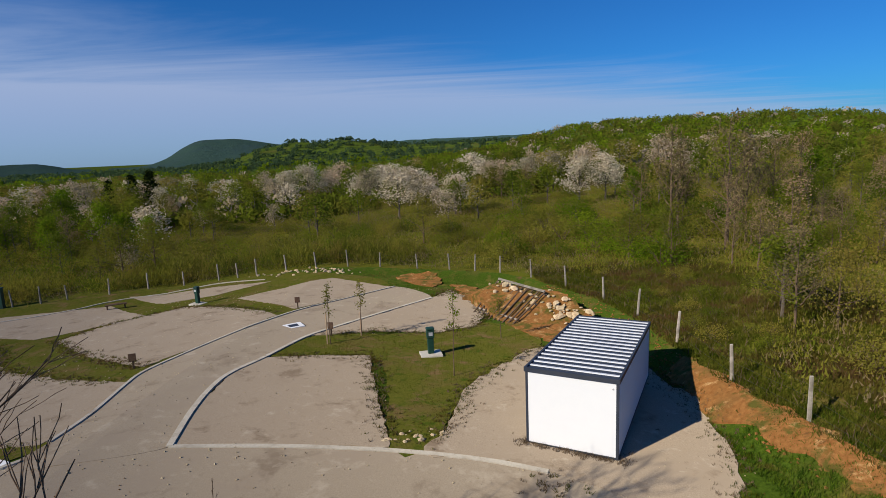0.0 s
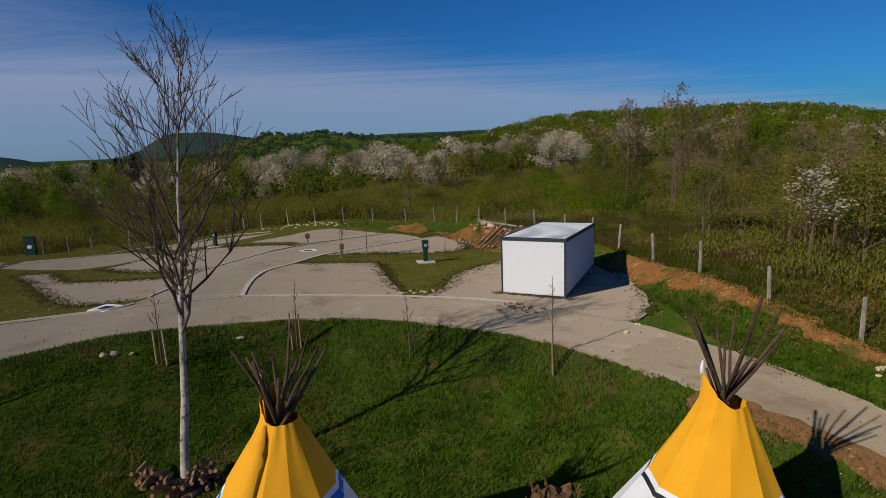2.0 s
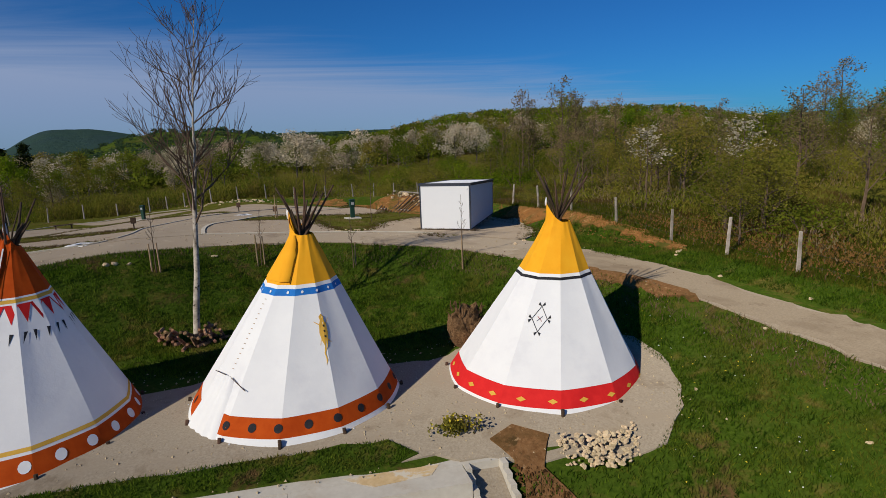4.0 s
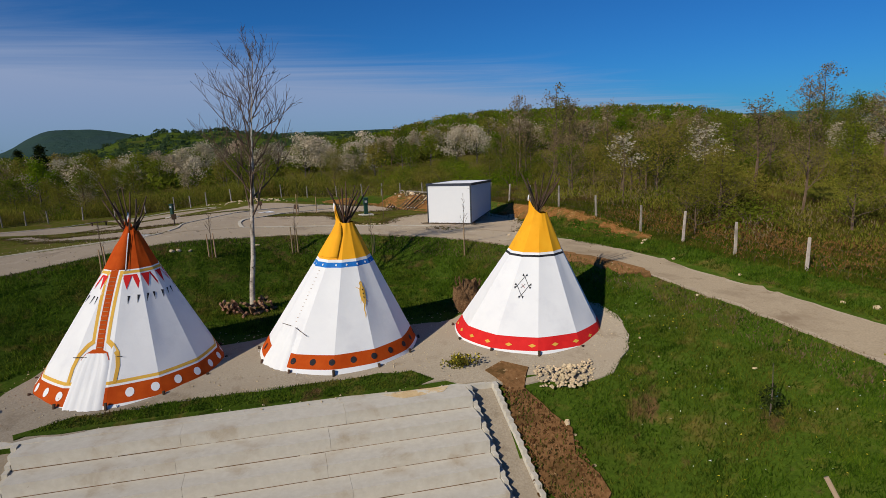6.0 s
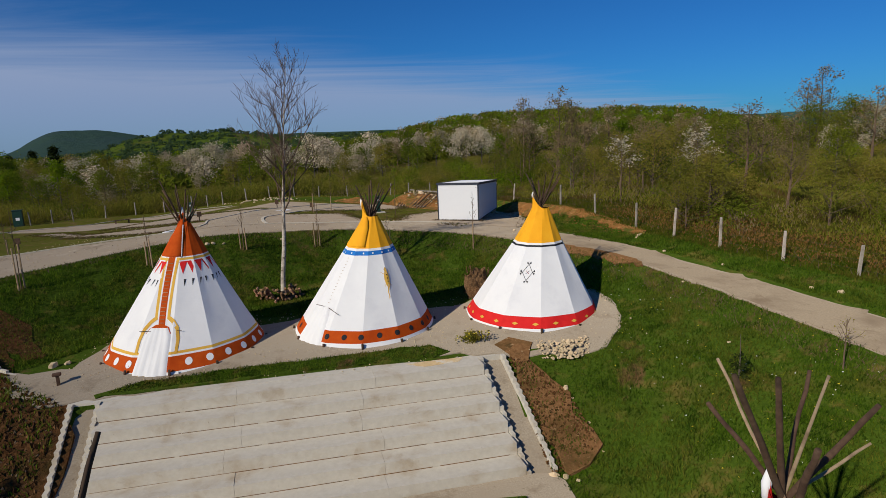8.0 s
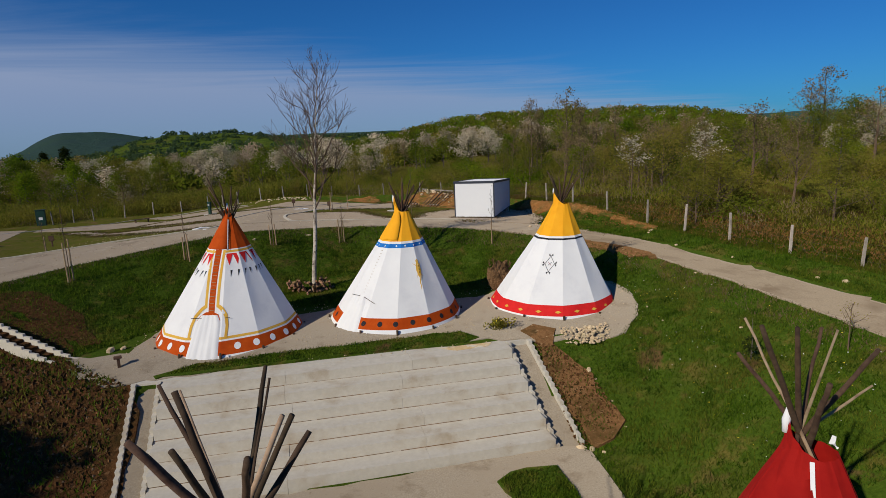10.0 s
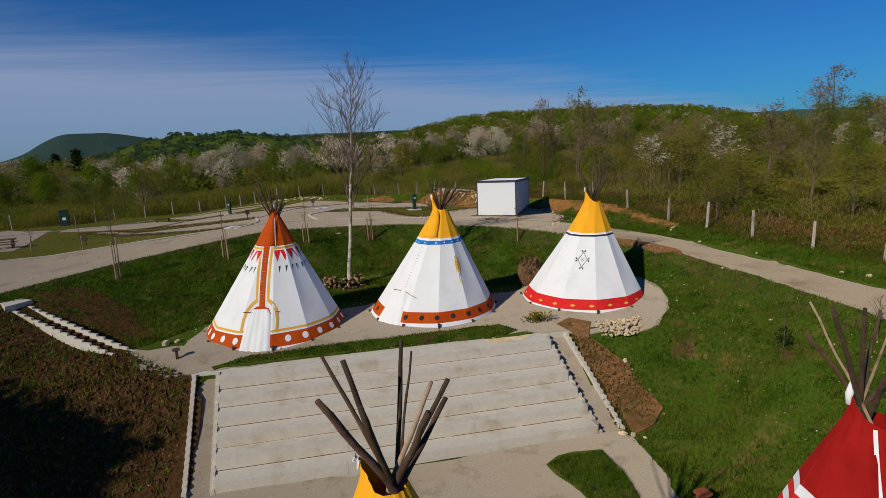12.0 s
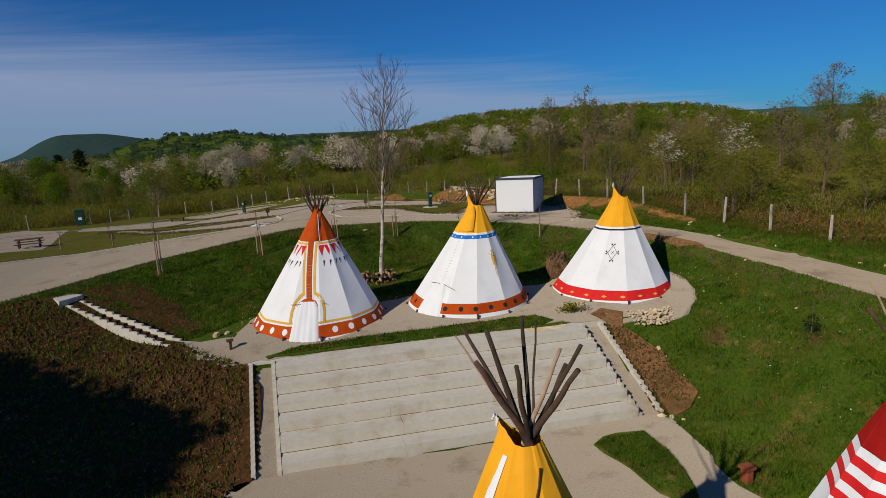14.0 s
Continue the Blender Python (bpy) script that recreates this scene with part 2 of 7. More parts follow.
M_LEAF_OLIVE = material("olive budding leaves", ((0.190, 0.190, 0.024), (0.265, 0.255, 0.038), (0.235, 0.180, 0.040)), 0.8, 0.3, 0.8, 0, per_object=0.35, per_island=0.12, through_light=0.45, seed=2, shine=0.0)
M_LEAF_FRESH = material("fresh green leaves", ((0.145, 0.225, 0.010), (0.200, 0.290, 0.016), (0.185, 0.21, 0.016)), 0.8, 0.3, 0.8, 0, per_object=0.25, per_island=0.12, through_light=0.5, seed=3, shine=0.0)
M_BROWN_BUD = material("brown budding twigs", ((0.24, 0.175, 0.085), (0.33, 0.25, 0.125), (0.21, 0.175, 0.065)), 0.8, 0.3, 0.9, 0, per_object=0.3, per_island=0.12, through_light=0.35, seed=5, shine=0.0)
M_BLOSSOM = material("white blossom", ((0.60, 0.51, 0.36), (0.74, 0.655, 0.49), (0.42, 0.37, 0.22)), 0.8, 0.4, 0.8, 0, per_object=0.22, per_island=0.12, through_light=0.35, seed=6, shine=0.0)
M_PINK = material("faded pinkish blossom", ((0.42, 0.335, 0.22), (0.54, 0.44, 0.31), (0.32, 0.265, 0.135)), 0.8, 0.4, 0.8, 0, per_object=0.3, per_island=0.12, through_light=0.35, seed=7, shine=0.0)
M_CONIFER = material("dark conifer needles", ((0.016, 0.026, 0.006), (0.032, 0.046, 0.012), (0.026, 0.030, 0.008)), 1.0, 0.4, 0.9, 0, per_island=0.3, seed=8, shine=0.0)
# the haze of distance is put into the next two colours as blue
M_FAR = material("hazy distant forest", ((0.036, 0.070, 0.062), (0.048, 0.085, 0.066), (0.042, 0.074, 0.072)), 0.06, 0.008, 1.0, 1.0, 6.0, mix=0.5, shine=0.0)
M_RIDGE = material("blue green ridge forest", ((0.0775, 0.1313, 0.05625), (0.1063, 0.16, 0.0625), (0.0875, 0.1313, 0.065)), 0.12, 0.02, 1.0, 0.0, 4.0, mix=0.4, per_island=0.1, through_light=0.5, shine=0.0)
M_HILL = material("spring hill forest", ((0.06, 0.096, 0.015), (0.0975, 0.138, 0.021), (0.0975, 0.099, 0.027)), 0.12, 0.02, 1.0, 1.0, 4.0, mix=0.4, patches=(((0.039, 0.063, 0.012), 0.05, 0.48, 0.60),), shine=0.0)
M_METAL = material("dull fence wire", ((0.10, 0.09, 0.075), (0.14, 0.125, 0.10), (0.08, 0.07, 0.06)), 20, 3, 0.7, 0.0, metal=0.3)
M_GREENBOX = material("dark green painted steel", ((0.010, 0.045, 0.030), (0.016, 0.060, 0.042), (0.02, 0.04, 0.03)), 6, 2, 0.5, 0.05, 0.003)
M_GREYBOX = material("grey lamp housing", ((0.42, 0.43, 0.44), (0.50, 0.51, 0.52), (0.36, 0.36, 0.37)), 6, 2, 0.5, 0.05, 0.003)
M_BRICKRED = material("rust brown painted steel", ((0.24, 0.06, 0.025), (0.30, 0.085, 0.035), (0.16, 0.045, 0.02)), 8, 2, 0.7, 0.2, 0.004)
M_BLADE = material("grass blades", ((0.056, 0.112, 0.007), (0.102, 0.176, 0.012), (0.145, 0.146, 0.022)), 1.5, 0.3, 0.8, 0, per_island=0.3, through_light=0.35, patches=(((0.20, 0.16, 0.035), 0.9, 0.54, 0.68), ((0.19, 0.12, 0.05), 0.5, 0.58, 0.68), ((0.036, 0.075, 0.006), 1.7, 0.51, 0.60), ((0.17, 0.20, 0.02), 2.6, 0.58, 0.68)), shine=0.03)
M_MEADOW = material("meadow blades beyond the fence", ((0.0861, 0.111, 0.0096), (0.1312, 0.1406, 0.016), (0.164, 0.1184, 0.028)), 1.2, 0.25, 0.85, 0, per_island=0.2, through_light=0.5, patches=(((0.1558, 0.0925, 0.036), 0.35, 0.50, 0.62), ((0.0574, 0.0851, 0.008), 0.8, 0.55, 0.66)), shine=0.0)
M_STRAW = material("dry straw", ((0.13, 0.085, 0.048), (0.21, 0.145, 0.085), (0.09, 0.06, 0.034)), 8, 2, 0.95, 0.5, 0.02)
M_ROOT = material("shaggy root wood", ((0.12, 0.066, 0.032), (0.24, 0.145, 0.075), (0.060, 0.036, 0.018)), 16, 2.5, 0.95, 1.0, 0.06, mix=0.45, contrast=0.12, shine=0.05)
M_LOG = material("weathered firewood", ((0.266, 0.147, 0.077), (0.462, 0.294, 0.175), (0.133, 0.077, 0.0448)), 10, 3.0, 0.9, 0.6, 0.02, mix=0.5, per_object=0.4, shine=0.05)
M_LIMB = material("brown birch limbs", ((0.13, 0.085, 0.058), (0.23, 0.16, 0.11), (0.08, 0.052, 0.036)), 6, 1.5, 0.9, 0.4, 0.01, shine=0.05)
M_EARTH = material("trodden brown earth", ((0.1525, 0.07392, 0.03), (0.2684, 0.1434, 0.062), (0.1037, 0.0616, 0.022)), 9, 0.8, 0.95, 0.9, 0.05, mix=0.4, patches=(((0.0915, 0.056, 0.022), 2.5, 0.57, 0.67), ((0.4148, 0.2688, 0.14), 6.0, 0.60, 0.70)), shine=0.03)
M_TAN = material("dried tan mud", ((0.46, 0.33, 0.17), (0.56, 0.42, 0.24), (0.50, 0.42, 0.30)), 7, 1.5, 0.95, 0.4, 0.01, mix=0.5, patches=(((0.53, 0.49, 0.41), 2.0, 0.52, 0.58),), shine=0.1)
M_BRACKEN = material("reddish brown dead bracken", ((0.20, 0.105, 0.03), (0.30, 0.175, 0.055), (0.17, 0.12, 0.03)), 0.9, 0.3, 0.9, 0, per_island=0.25, through_light=0.35, shine=0.0)
M_VERGE = material("thin olive turf with bare earth", ((0.0792, 0.088, 0.01144), (0.1232, 0.1188, 0.01936), (0.132, 0.1012, 0.0308)), 8, 0.5, 0.95, 0.9, 0.05, mix=0.35, patches=(((0.1672, 0.11, 0.0484), 0.8, 0.53, 0.66), ((0.0572, 0.0836, 0.0088), 1.6, 0.54, 0.66)), shine=0.02)
M_FLOWER = material("yellow flowers", ((0.65, 0.50, 0.03), (0.75, 0.60, 0.05), (0.55, 0.42, 0.03)), 8, 2, 0.8, 0)
M_PETAL = material("white flower heads", ((0.75, 0.75, 0.70), (0.80, 0.80, 0.76), (0.70, 0.70, 0.66)), 8, 2, 0.8, 0)

# ---------------------------------------------------------------- builders


def mesh_from(name, verts, faces, materials=(), smooth=False):
    me = bpy.data.meshes.new(name)
    me.from_pydata([tuple(v) for v in verts], [], faces)
    for m in materials:
        me.materials.append(m)
    if smooth:
        me.polygons.foreach_set("use_smooth", [True] * len(me.polygons))
    me.update()
    return me


def thing(name, verts, faces, m, label="", category="", group="", kind="", smooth=False):
    return tagged(new(name, mesh_from(name, verts, faces, [m], smooth)), label, category, group, kind)


def holder(name, place, label, category, group="", turn=0.0):
    ob = new(name)
    ob.matrix_basis = pose(*place, 0, 0, turn)
    return tagged(ob, label, category, group)


def part(name, verts, faces, m, parent, label="", smooth=False):
    ob = new(name, mesh_from(name, verts, faces, [m], smooth))
    ob.parent = parent
    return tagged(ob, label)


def creased(ob, degrees=15.0):
    """Smooth faces with a sharp fold wherever the surface turns by more than some degrees."""
    ob.data.set_sharp_from_angle(angle=radians(degrees))
    return ob


def piece(name, data, parent, m):
    """An object of its own on a shared mesh, under parent."""
    ob = new(name, data)
    ob.parent = parent
    ob.matrix_basis = m
    return ob


def box(x0, x1, y0, y1, z0, z1, bevel=0.0):
    """Vertices and faces of a box, its edges taken off by bevel."""
    bm = bmesh.new()
    bmesh.ops.create_cube(bm, size=1)
    for v in bm.verts:
        v.co = Vector(((x0 + x1) / 2 + v.co.x * (x1 - x0), (y0 + y1) / 2 + v.co.y * (y1 - y0), (z0 + z1) / 2 + v.co.z * (z1 - z0)))
    if bevel:
        bmesh.ops.bevel(bm, geom=list(bm.edges), offset=bevel, segments=1, affect="EDGES")
    bm.verts.index_update()
    got = [v.co.copy() for v in bm.verts], [[v.index for v in f.verts] for f in bm.faces]
    bm.free()
    return got


def joined(*bodies):
    verts, faces = [], []
    for v, f in bodies:
        n = len(verts)
        verts += list(v)
        faces += [[i + n for i in face] for face in f]
    return verts, faces


def tube(points, radii, sides=6, cap=True):
    """A round tapered body along points."""
    verts, faces = [], []
    points = [Vector(p) for p in points]
    for i, p in enumerate(points):
        way = (points[min(i + 1, len(points) - 1)] - points[max(i - 1, 0)]).normalized()
        side = way.orthogonal().normalized()
        other = way.cross(side)
        for k in range(sides):
            a = 2 * math.pi * k / sides
            verts.append(p + (side * math.cos(a) + other * math.sin(a)) * radii[i])
    for i in range(len(points) - 1):
        for k in range(sides):
            a, b = i * sides + k, i * sides + (k + 1) % sides
            faces.append([a, b, b + sides, a + sides])
    if cap:
        faces += [list(range(sides))[::-1], list(range((len(points) - 1) * sides, len(points) * sides))]
    return verts, faces


def pebble(rng, size, flat=0.6):
    """A rough angular stone."""
    bm = bmesh.new()
    bmesh.ops.create_icosphere(bm, subdivisions=1, radius=0.5)
    stretch = Vector((rng.uniform(0.7, 1.2), rng.uniform(0.6, 1.0), flat * rng.uniform(0.7, 1.2)))
    for v in bm.verts:
        v.co = Vector([c * s * size * rng.uniform(0.75, 1.2) for c, s in zip(v.co, stretch)])
    bm.verts.index_update()
    got = [v.co.copy() for v in bm.verts], [[v.index for v in f.verts] for f in bm.faces]
    bm.free()
    return got


# ---------------------------------------------------------------- the lie of the land
EDGE = [(-40, -6), (-30, -2), (-25.5, 0.5), (-22.3, 3.6), (-18.8, 7.4), (-14.3, 10.3), (-10.7, 11.9), (-8.2, 12.7), (-4.4, 13.4), (-0.2, 12.6),
        (3.3, 10.7), (5.8, 8.1), (7.1, 6.4), (9.0, 3.1), (10.6, -2.0), (11.6, -7.0), (13.2, -16.0), (15.5, -30.0)]

def clamp(v, a=0.0, b=1.0):
    return max(a, min(b, v))

def ease(v, a, b):
    v = clamp((v - a) / (b - a))
    return v * v * (3 - 2 * v)

def edge_distance(x, y):
    """Metres inside the ring lane's inner edge; negative outside."""
    best, inside = 1e9, False
    for (ax, ay), (bx, by) in zip(EDGE, EDGE[1:]):
        ux, uy = bx - ax, by - ay
        k = clamp(((x - ax) * ux + (y - ay) * uy) / (ux * ux + uy * uy))
        d = math.hypot(x - ax - k * ux, y - ay - k * uy)
        if d < best:
            best, inside = d, ux * (y - ay) - uy * (x - ax) < 0
    return best if inside else -best

def plateau(x, y):
    z = 2.0 - 0.045 * clamp(x, -12, 12) - 0.055 * clamp(y - 16, 0, 30)
    z -= 0.085 * clamp(-12 - x, 0, 14) + 0.07 * clamp(4 - y, 0, 14) * ease(x, 2, 9)
    return z

def hollow(x, y):
    drop = clamp((-4.2 - y + 0.035 * (x + 12)) / 4.1)
    right = 1 - 0.88 * ease(x, 2.2, 8.0)
    left = 1 - 0.5 * ease(-x, 13.2, 22)
    return -0.3 * ease(-y, 2.0, 4.0) - 2.2 * drop * right * left

def height(x, y):
    z = plateau(x, y)
    if -45 < x < 18 and -35 < y < 16:
        d = edge_distance(x, y)
        if d > 0:
            east = ease(x, -10, -5)
            s = east * math.exp(-d / 2.2) * (1 - ease(d, 6, 11)) + (1 - east) * (1 - ease(d, 0.5, 7))
            z = hollow(x, y) + (z - hollow(x, y)) * s
    return z

FENCE = [(-61.18, 39.89), (-49.09, 43.39), (-37.4, 46.29), (-33.89, 48.19), (-28.28, 51.29), (-22.12, 52.69), (-18.48, 52.79), (-12.81, 53.19), (-6.63, 53.09), (-2.98, 51.89), (0.05, 50.09), (2.27, 48.99), (4.4, 47.69),
         (6.74, 45.19), (8.72, 40.89), (10.4, 36.69), (11.1, 31.89), (11.3, 26.49), (11.3, 20.89), (11.98, 17.1), (12.8, 13), (13.8, 9.4), (14.1, 5.8), (14.6, 2.5), (15.9, -0.2), (17, -3.1), (19, -7), (22, -12), (27, -20), (36, -36)]


def past_fence(x, y):
    best, out = 1e9, False
    for (ax, ay), (bx, by) in zip(FENCE, FENCE[1:]):
        ux, uy = bx - ax, by - ay
        k = clamp(((x - ax) * ux + (y - ay) * uy) / (ux * ux + uy * uy))
        d = math.hypot(x - ax - k * ux, y - ay - k * uy)
        if d < best:
            best, out = d, ux * (y - ay) - uy * (x - ax) > 0
    return best if out else -best

near_height = height
def height(x, y):
    z = near_height(x, y)
    d = past_fence(x, y)
    if d > -3:
        bank = 0.25 + 0.75 * ease(y, 8, 16) * (1 - ease(y, 46, 54)) * ease(x, -12, 0)
        z += bank * ease(d, -2.2, -0.3)
        if d > 0:
            east = ease(math.atan2(x, y + 20), -0.25, 0.35)
            z += 0.055 * east * min(d, 60) - 0.03 * (1 - east) * min(d, 60)
    return z


def along_many(line, x, y):
    """Signed distances of many places to a line: positive on its left."""
    best, sign = np.full(x.shape, 1e9), np.ones(x.shape)
    for (ax, ay), (bx, by) in zip(line, line[1:]):
        ux, uy = bx - ax, by - ay
        k = np.clip(((x - ax) * ux + (y - ay) * uy) / (ux * ux + uy * uy), 0, 1)
        d = np.hypot(x - ax - k * ux, y - ay - k * uy)
        nearer = d < best
        best = np.where(nearer, d, best)
        sign = np.where(nearer, np.where(ux * (y - ay) - uy * (x - ax) > 0, 1, -1), sign)
    return best * sign


def ease_many(v, a, b):
    v = np.clip((v - a) / (b - a), 0, 1)
    return v * v * (3 - 2 * v)


def height_many(x, y):
    """height() for arrays; also the distances inside the lane's edge and past the fence."""
    z = 2.0 - 0.045 * np.clip(x, -12, 12) - 0.055 * np.clip(y - 16, 0, 30)
    z = z - 0.085 * np.clip(-12 - x, 0, 14) - 0.07 * np.clip(4 - y, 0, 14) * ease_many(x, 2, 9)
    low = -0.3 * ease_many(-y, 2.0, 4.0) - 2.2 * np.clip((-4.2 - y + 0.035 * (x + 12)) / 4.1, 0, 1) * (1 - 0.88 * ease_many(x, 2.2, 8.0)) * (1 - 0.5 * ease_many(-x, 13.2, 22))
    d, p = -along_many(EDGE, x, y), along_many(FENCE, x, y)
    east = ease_many(x, -10, -5)
    s = east * np.exp(-np.maximum(d, 0) / 2.2) * (1 - ease_many(d, 6, 11)) + (1 - east) * (1 - ease_many(d, 0.5, 7))
    near = (x > -45) & (x < 18) & (y > -35) & (y < 16) & (d > 0)
    z = np.where(near, low + (z - low) * s, z)
    bank = 0.25 + 0.75 * ease_many(y, 8, 16) * (1 - ease_many(y, 46, 54)) * ease_many(x, -12, 0)
    z = z + np.where(p > -3, bank * ease_many(p, -2.2, -0.3), 0)
    east = ease_many(np.arctan2(x, y + 20), -0.25, 0.35)
    z = z + np.where(p > 0, 0.055 * east * np.minimum(p, 60) - 0.03 * (1 - east) * np.minimum(p, 60), 0)
    return z, d, p


def smooth_line(points, step=0.5, closed=False):
    """A flowing line through points, sampled about every step metres."""
    pts = [Vector((x, y)) for x, y in points]
    n, got = len(pts), []
    for i in range(n if closed else n - 1):
        if closed:
            p0, p1, p2, p3 = (pts[(i + k) % n] for k in (-1, 0, 1, 2))
        else:
            p0, p1, p2, p3 = pts[max(i - 1, 0)], pts[i], pts[i + 1], pts[min(i + 2, n - 1)]
        many = max(1, int((p2 - p1).length / step))
        for k in range(many):
            t = k / many
            got.append(0.5 * (2 * p1 + (p2 - p0) * t + (2 * p0 - 5 * p1 + 4 * p2 - p3) * t * t + (3 * p1 - p0 - 3 * p2 + p3) * t ** 3))
    if not closed:
        got.append(pts[-1])
    return got


def straight_line(points, step=0.5):
    got, n = [], len(points)
    for i in range(n):
        a, b = Vector(points[i]), Vector(points[(i + 1) % n])
        many = max(1, int((b - a).length / step))
        got += [a.lerp(b, k / many) for k in range(many)]
    return got


def sheet(name, outline, m, label, category="ground", lift=0.04, ragged=0.0, step=0.5, curved=True, kind="structure"):
    """A thin layer that lies on the land inside an outline, with a skirt round its edge."""
    from mathutils.geometry import delaunay_2d_cdt
    line = smooth_line(outline, step, True) if curved else straight_line(outline, step)
    if ragged:
        line = [p + Vector((noise.noise((p.x * 1.7, p.y * 1.7, 3.0)), noise.noise((p.x * 1.7, p.y * 1.7, 9.0)))) * ragged
                + Vector((noise.noise((p.x * 6, p.y * 6, 1.0)), noise.noise((p.x * 6, p.y * 6, 5.0)))) * ragged * 0.5 for p in line]
    n = len(line)
    x0, x1 = min(p.x for p in line), max(p.x for p in line)
    y0, y1 = min(p.y for p in line), max(p.y for p in line)
    inner = [Vector((x0 + (i + 0.5) * step, y0 + (j + 0.5) * step)) for i in range(int((x1 - x0) / step)) for j in range(int((y1 - y0) / step))]
    co, _, faces, *_ = delaunay_2d_cdt(line + inner, [], [list(range(n))], 1, 1e-5)
    over = lift if callable(lift) else (lambda x, y: lift)
    tops = height_many(np.array([p.x for p in co]), np.array([p.y for p in co]))[0]
    verts = [Vector((p.x, p.y, z + over(p.x, p.y))) for p, z in zip(co, tops)]
    faces = [list(f) for f in faces]
    rim, base = [], len(verts)
    for p in line:
        z = height(p.x, p.y)
        verts += [Vector((p.x, p.y, z + over(p.x, p.y))), Vector((p.x, p.y, z - 0.12))]
    for k in range(n):
        a, b = base + 2 * k, base + 2 * ((k + 1) % n)
        faces.append([a, b, b + 1, a + 1])
    return thing(name, verts, faces, m, label, category, "", kind)


def strip(line, width, lift, sink=0.15):
    """A raised band of square section along a line on the land."""
    verts, faces = [], []
    for i, p in enumerate(line):
        way = (line[min(i + 1, len(line) - 1)] - line[max(i - 1, 0)]).normalized()
        side = Vector((-way.y, way.x)) * width / 2
        z = height(p.x, p.y)
        for q, h in ((p + side, -sink), (p + side, lift), (p - side, lift), (p - side, -sink)):
            verts.append(Vector((q.x, q.y, z + h)))
    for i in range(len(line) - 1):
        for k in range(3):
            a = 4 * i + k
            faces.append([a, a + 1, a + 5, a + 4])
    faces += [[0, 1, 2, 3], [4 * len(line) - 1, 4 * len(line) - 2, 4 * len(line) - 3, 4 * len(line) - 4]]
    return verts, faces


# ---------------------------------------------------------------- ground
def spaced(a, b, step, reach, growth=1.16):
    """Even steps from a to b, then ever longer ones out to reach on both sides."""
    got = [a + (b - a) * i / int((b - a) / step) for i in range(int((b - a) / step) + 1)]
    for sign in (-1, 1):
        p, s = (a if sign < 0 else b), step
        while abs(p) < reach:
            s *= growth
            p += sign * s
            got.append(p)
    return sorted(got)


# the concrete steps: a slightly sheared plan, from the upper left corner
STEP_X, STEP_Y, STEP_LONG, STEP_TREAD, STEP_RISE, STEP_COUNT = -11.95, -4.25, 12.35, 0.70, 0.37, 6
STEP_TOP, COURT = -0.28, -2.5


def step_place(u, v):
    """Plan place u metres along the steps and v metres down them."""
    return STEP_X + u * 0.9985 + v * 0.10, STEP_Y + u * 0.035 - v


def trench(x, y, z):
    """The land's height, cut down where the concrete steps stand."""
    v = STEP_Y - y
    u = x - STEP_X - v * 0.10
    v += u * 0.035
    if -0.7 < u < STEP_LONG + 0.8 and 0.05 < v < 4.1:
        z = min(z, STEP_TOP - 0.37 * v / 0.70) - 0.75
    return z


xs, ys = spaced(-27, 16, 0.26, 4200, 1.13), spaced(-13, 54, 0.3, 4200, 1.13)
gx, gy = np.meshgrid(xs, ys)
gz, _, gp = height_many(gx.ravel(), gy.ravel())
verts = [(x, y, trench(x, y, z) + 0.04 * noise.noise((x * 0.5, y * 0.5, 0)) + min(0.25, 0.02 * max(0, p)) * noise.noise((x * 0.21, y * 0.21, 4)))
         for x, y, z, p in zip(gx.ravel().tolist(), gy.ravel().tolist(), gz.tolist(), gp.tolist())]
faces = [[j * len(xs) + i, j * len(xs) + i + 1, (j + 1) * len(xs) + i + 1, (j + 1) * len(xs) + i] for j in range(len(ys) - 1) for i in range(len(xs) - 1)]
ground = thing("ground", verts, faces, M_GRASS, "green spring meadow with bare patches and weeds", "ground", "", "structure", True)
ground.data.materials.append(M_WILD)
ground.data.materials.append(M_HILL)
slots = [2 if math.hypot(verts[f[0]][0], verts[f[0]][1]) > 330 else 1 if gp[f[0]] > -0.5 else 0 for f in faces]
ground.data.polygons.foreach_set("material_index", slots)

OUTER = [(17.5, -22), (15, -9), (13.6, -3), (12, 2), (10.6, 7.2), (8.7, 10.7), (7, 12.9), (4, 15.17), (1.2, 16.23), (-1.61, 16.72), (-5.33, 17), (-9.07, 16.91), (-13.35, 15.75),
         (-16.05, 15.37), (-19.67, 15.46), (-23.05, 15.08), (-26.32, 14.69), (-29.3, 13.8), (-40, 9.5)]
lane = sheet("road", EDGE[1:-1] + OUTER, M_LANE, "worn pale gravel lane curving round the hollow", "road", 0.04, 0.12)
sheet("road", [(5.6, 8.6), (6.9, 6.9), (9.1, 3.2), (10.7, -2.0), (11.7, -7.0), (13.3, -16.0), (17.2, -20), (15.0, -9), (13.5, -3), (11.9, 2), (10.5, 7.0), (8.7, 10.4), (7.4, 10.6)], M_TRACK, "pale trodden earth track running past the tipis", "road", 0.05, 0.5)
KERB_W = [(-13.34, 15.37), (-13.5, 17.39), (-13.6, 19.79), (-14.16, 22.89), (-14.4, 24.89), (-13.84, 27.09), (-12.59, 30.79), (-10.27, 36.79), (-7.72, 40.89), (-4.57, 45.89)]
KERB_E = [(-9.04, 16.81), (-9.65, 19.79), (-9.95, 22.39), (-9.83, 24.19), (-9.06, 26.49), (-8.02, 30.19), (-6.65, 32.69), (-4, 37.09), (-1.28, 41.39)]
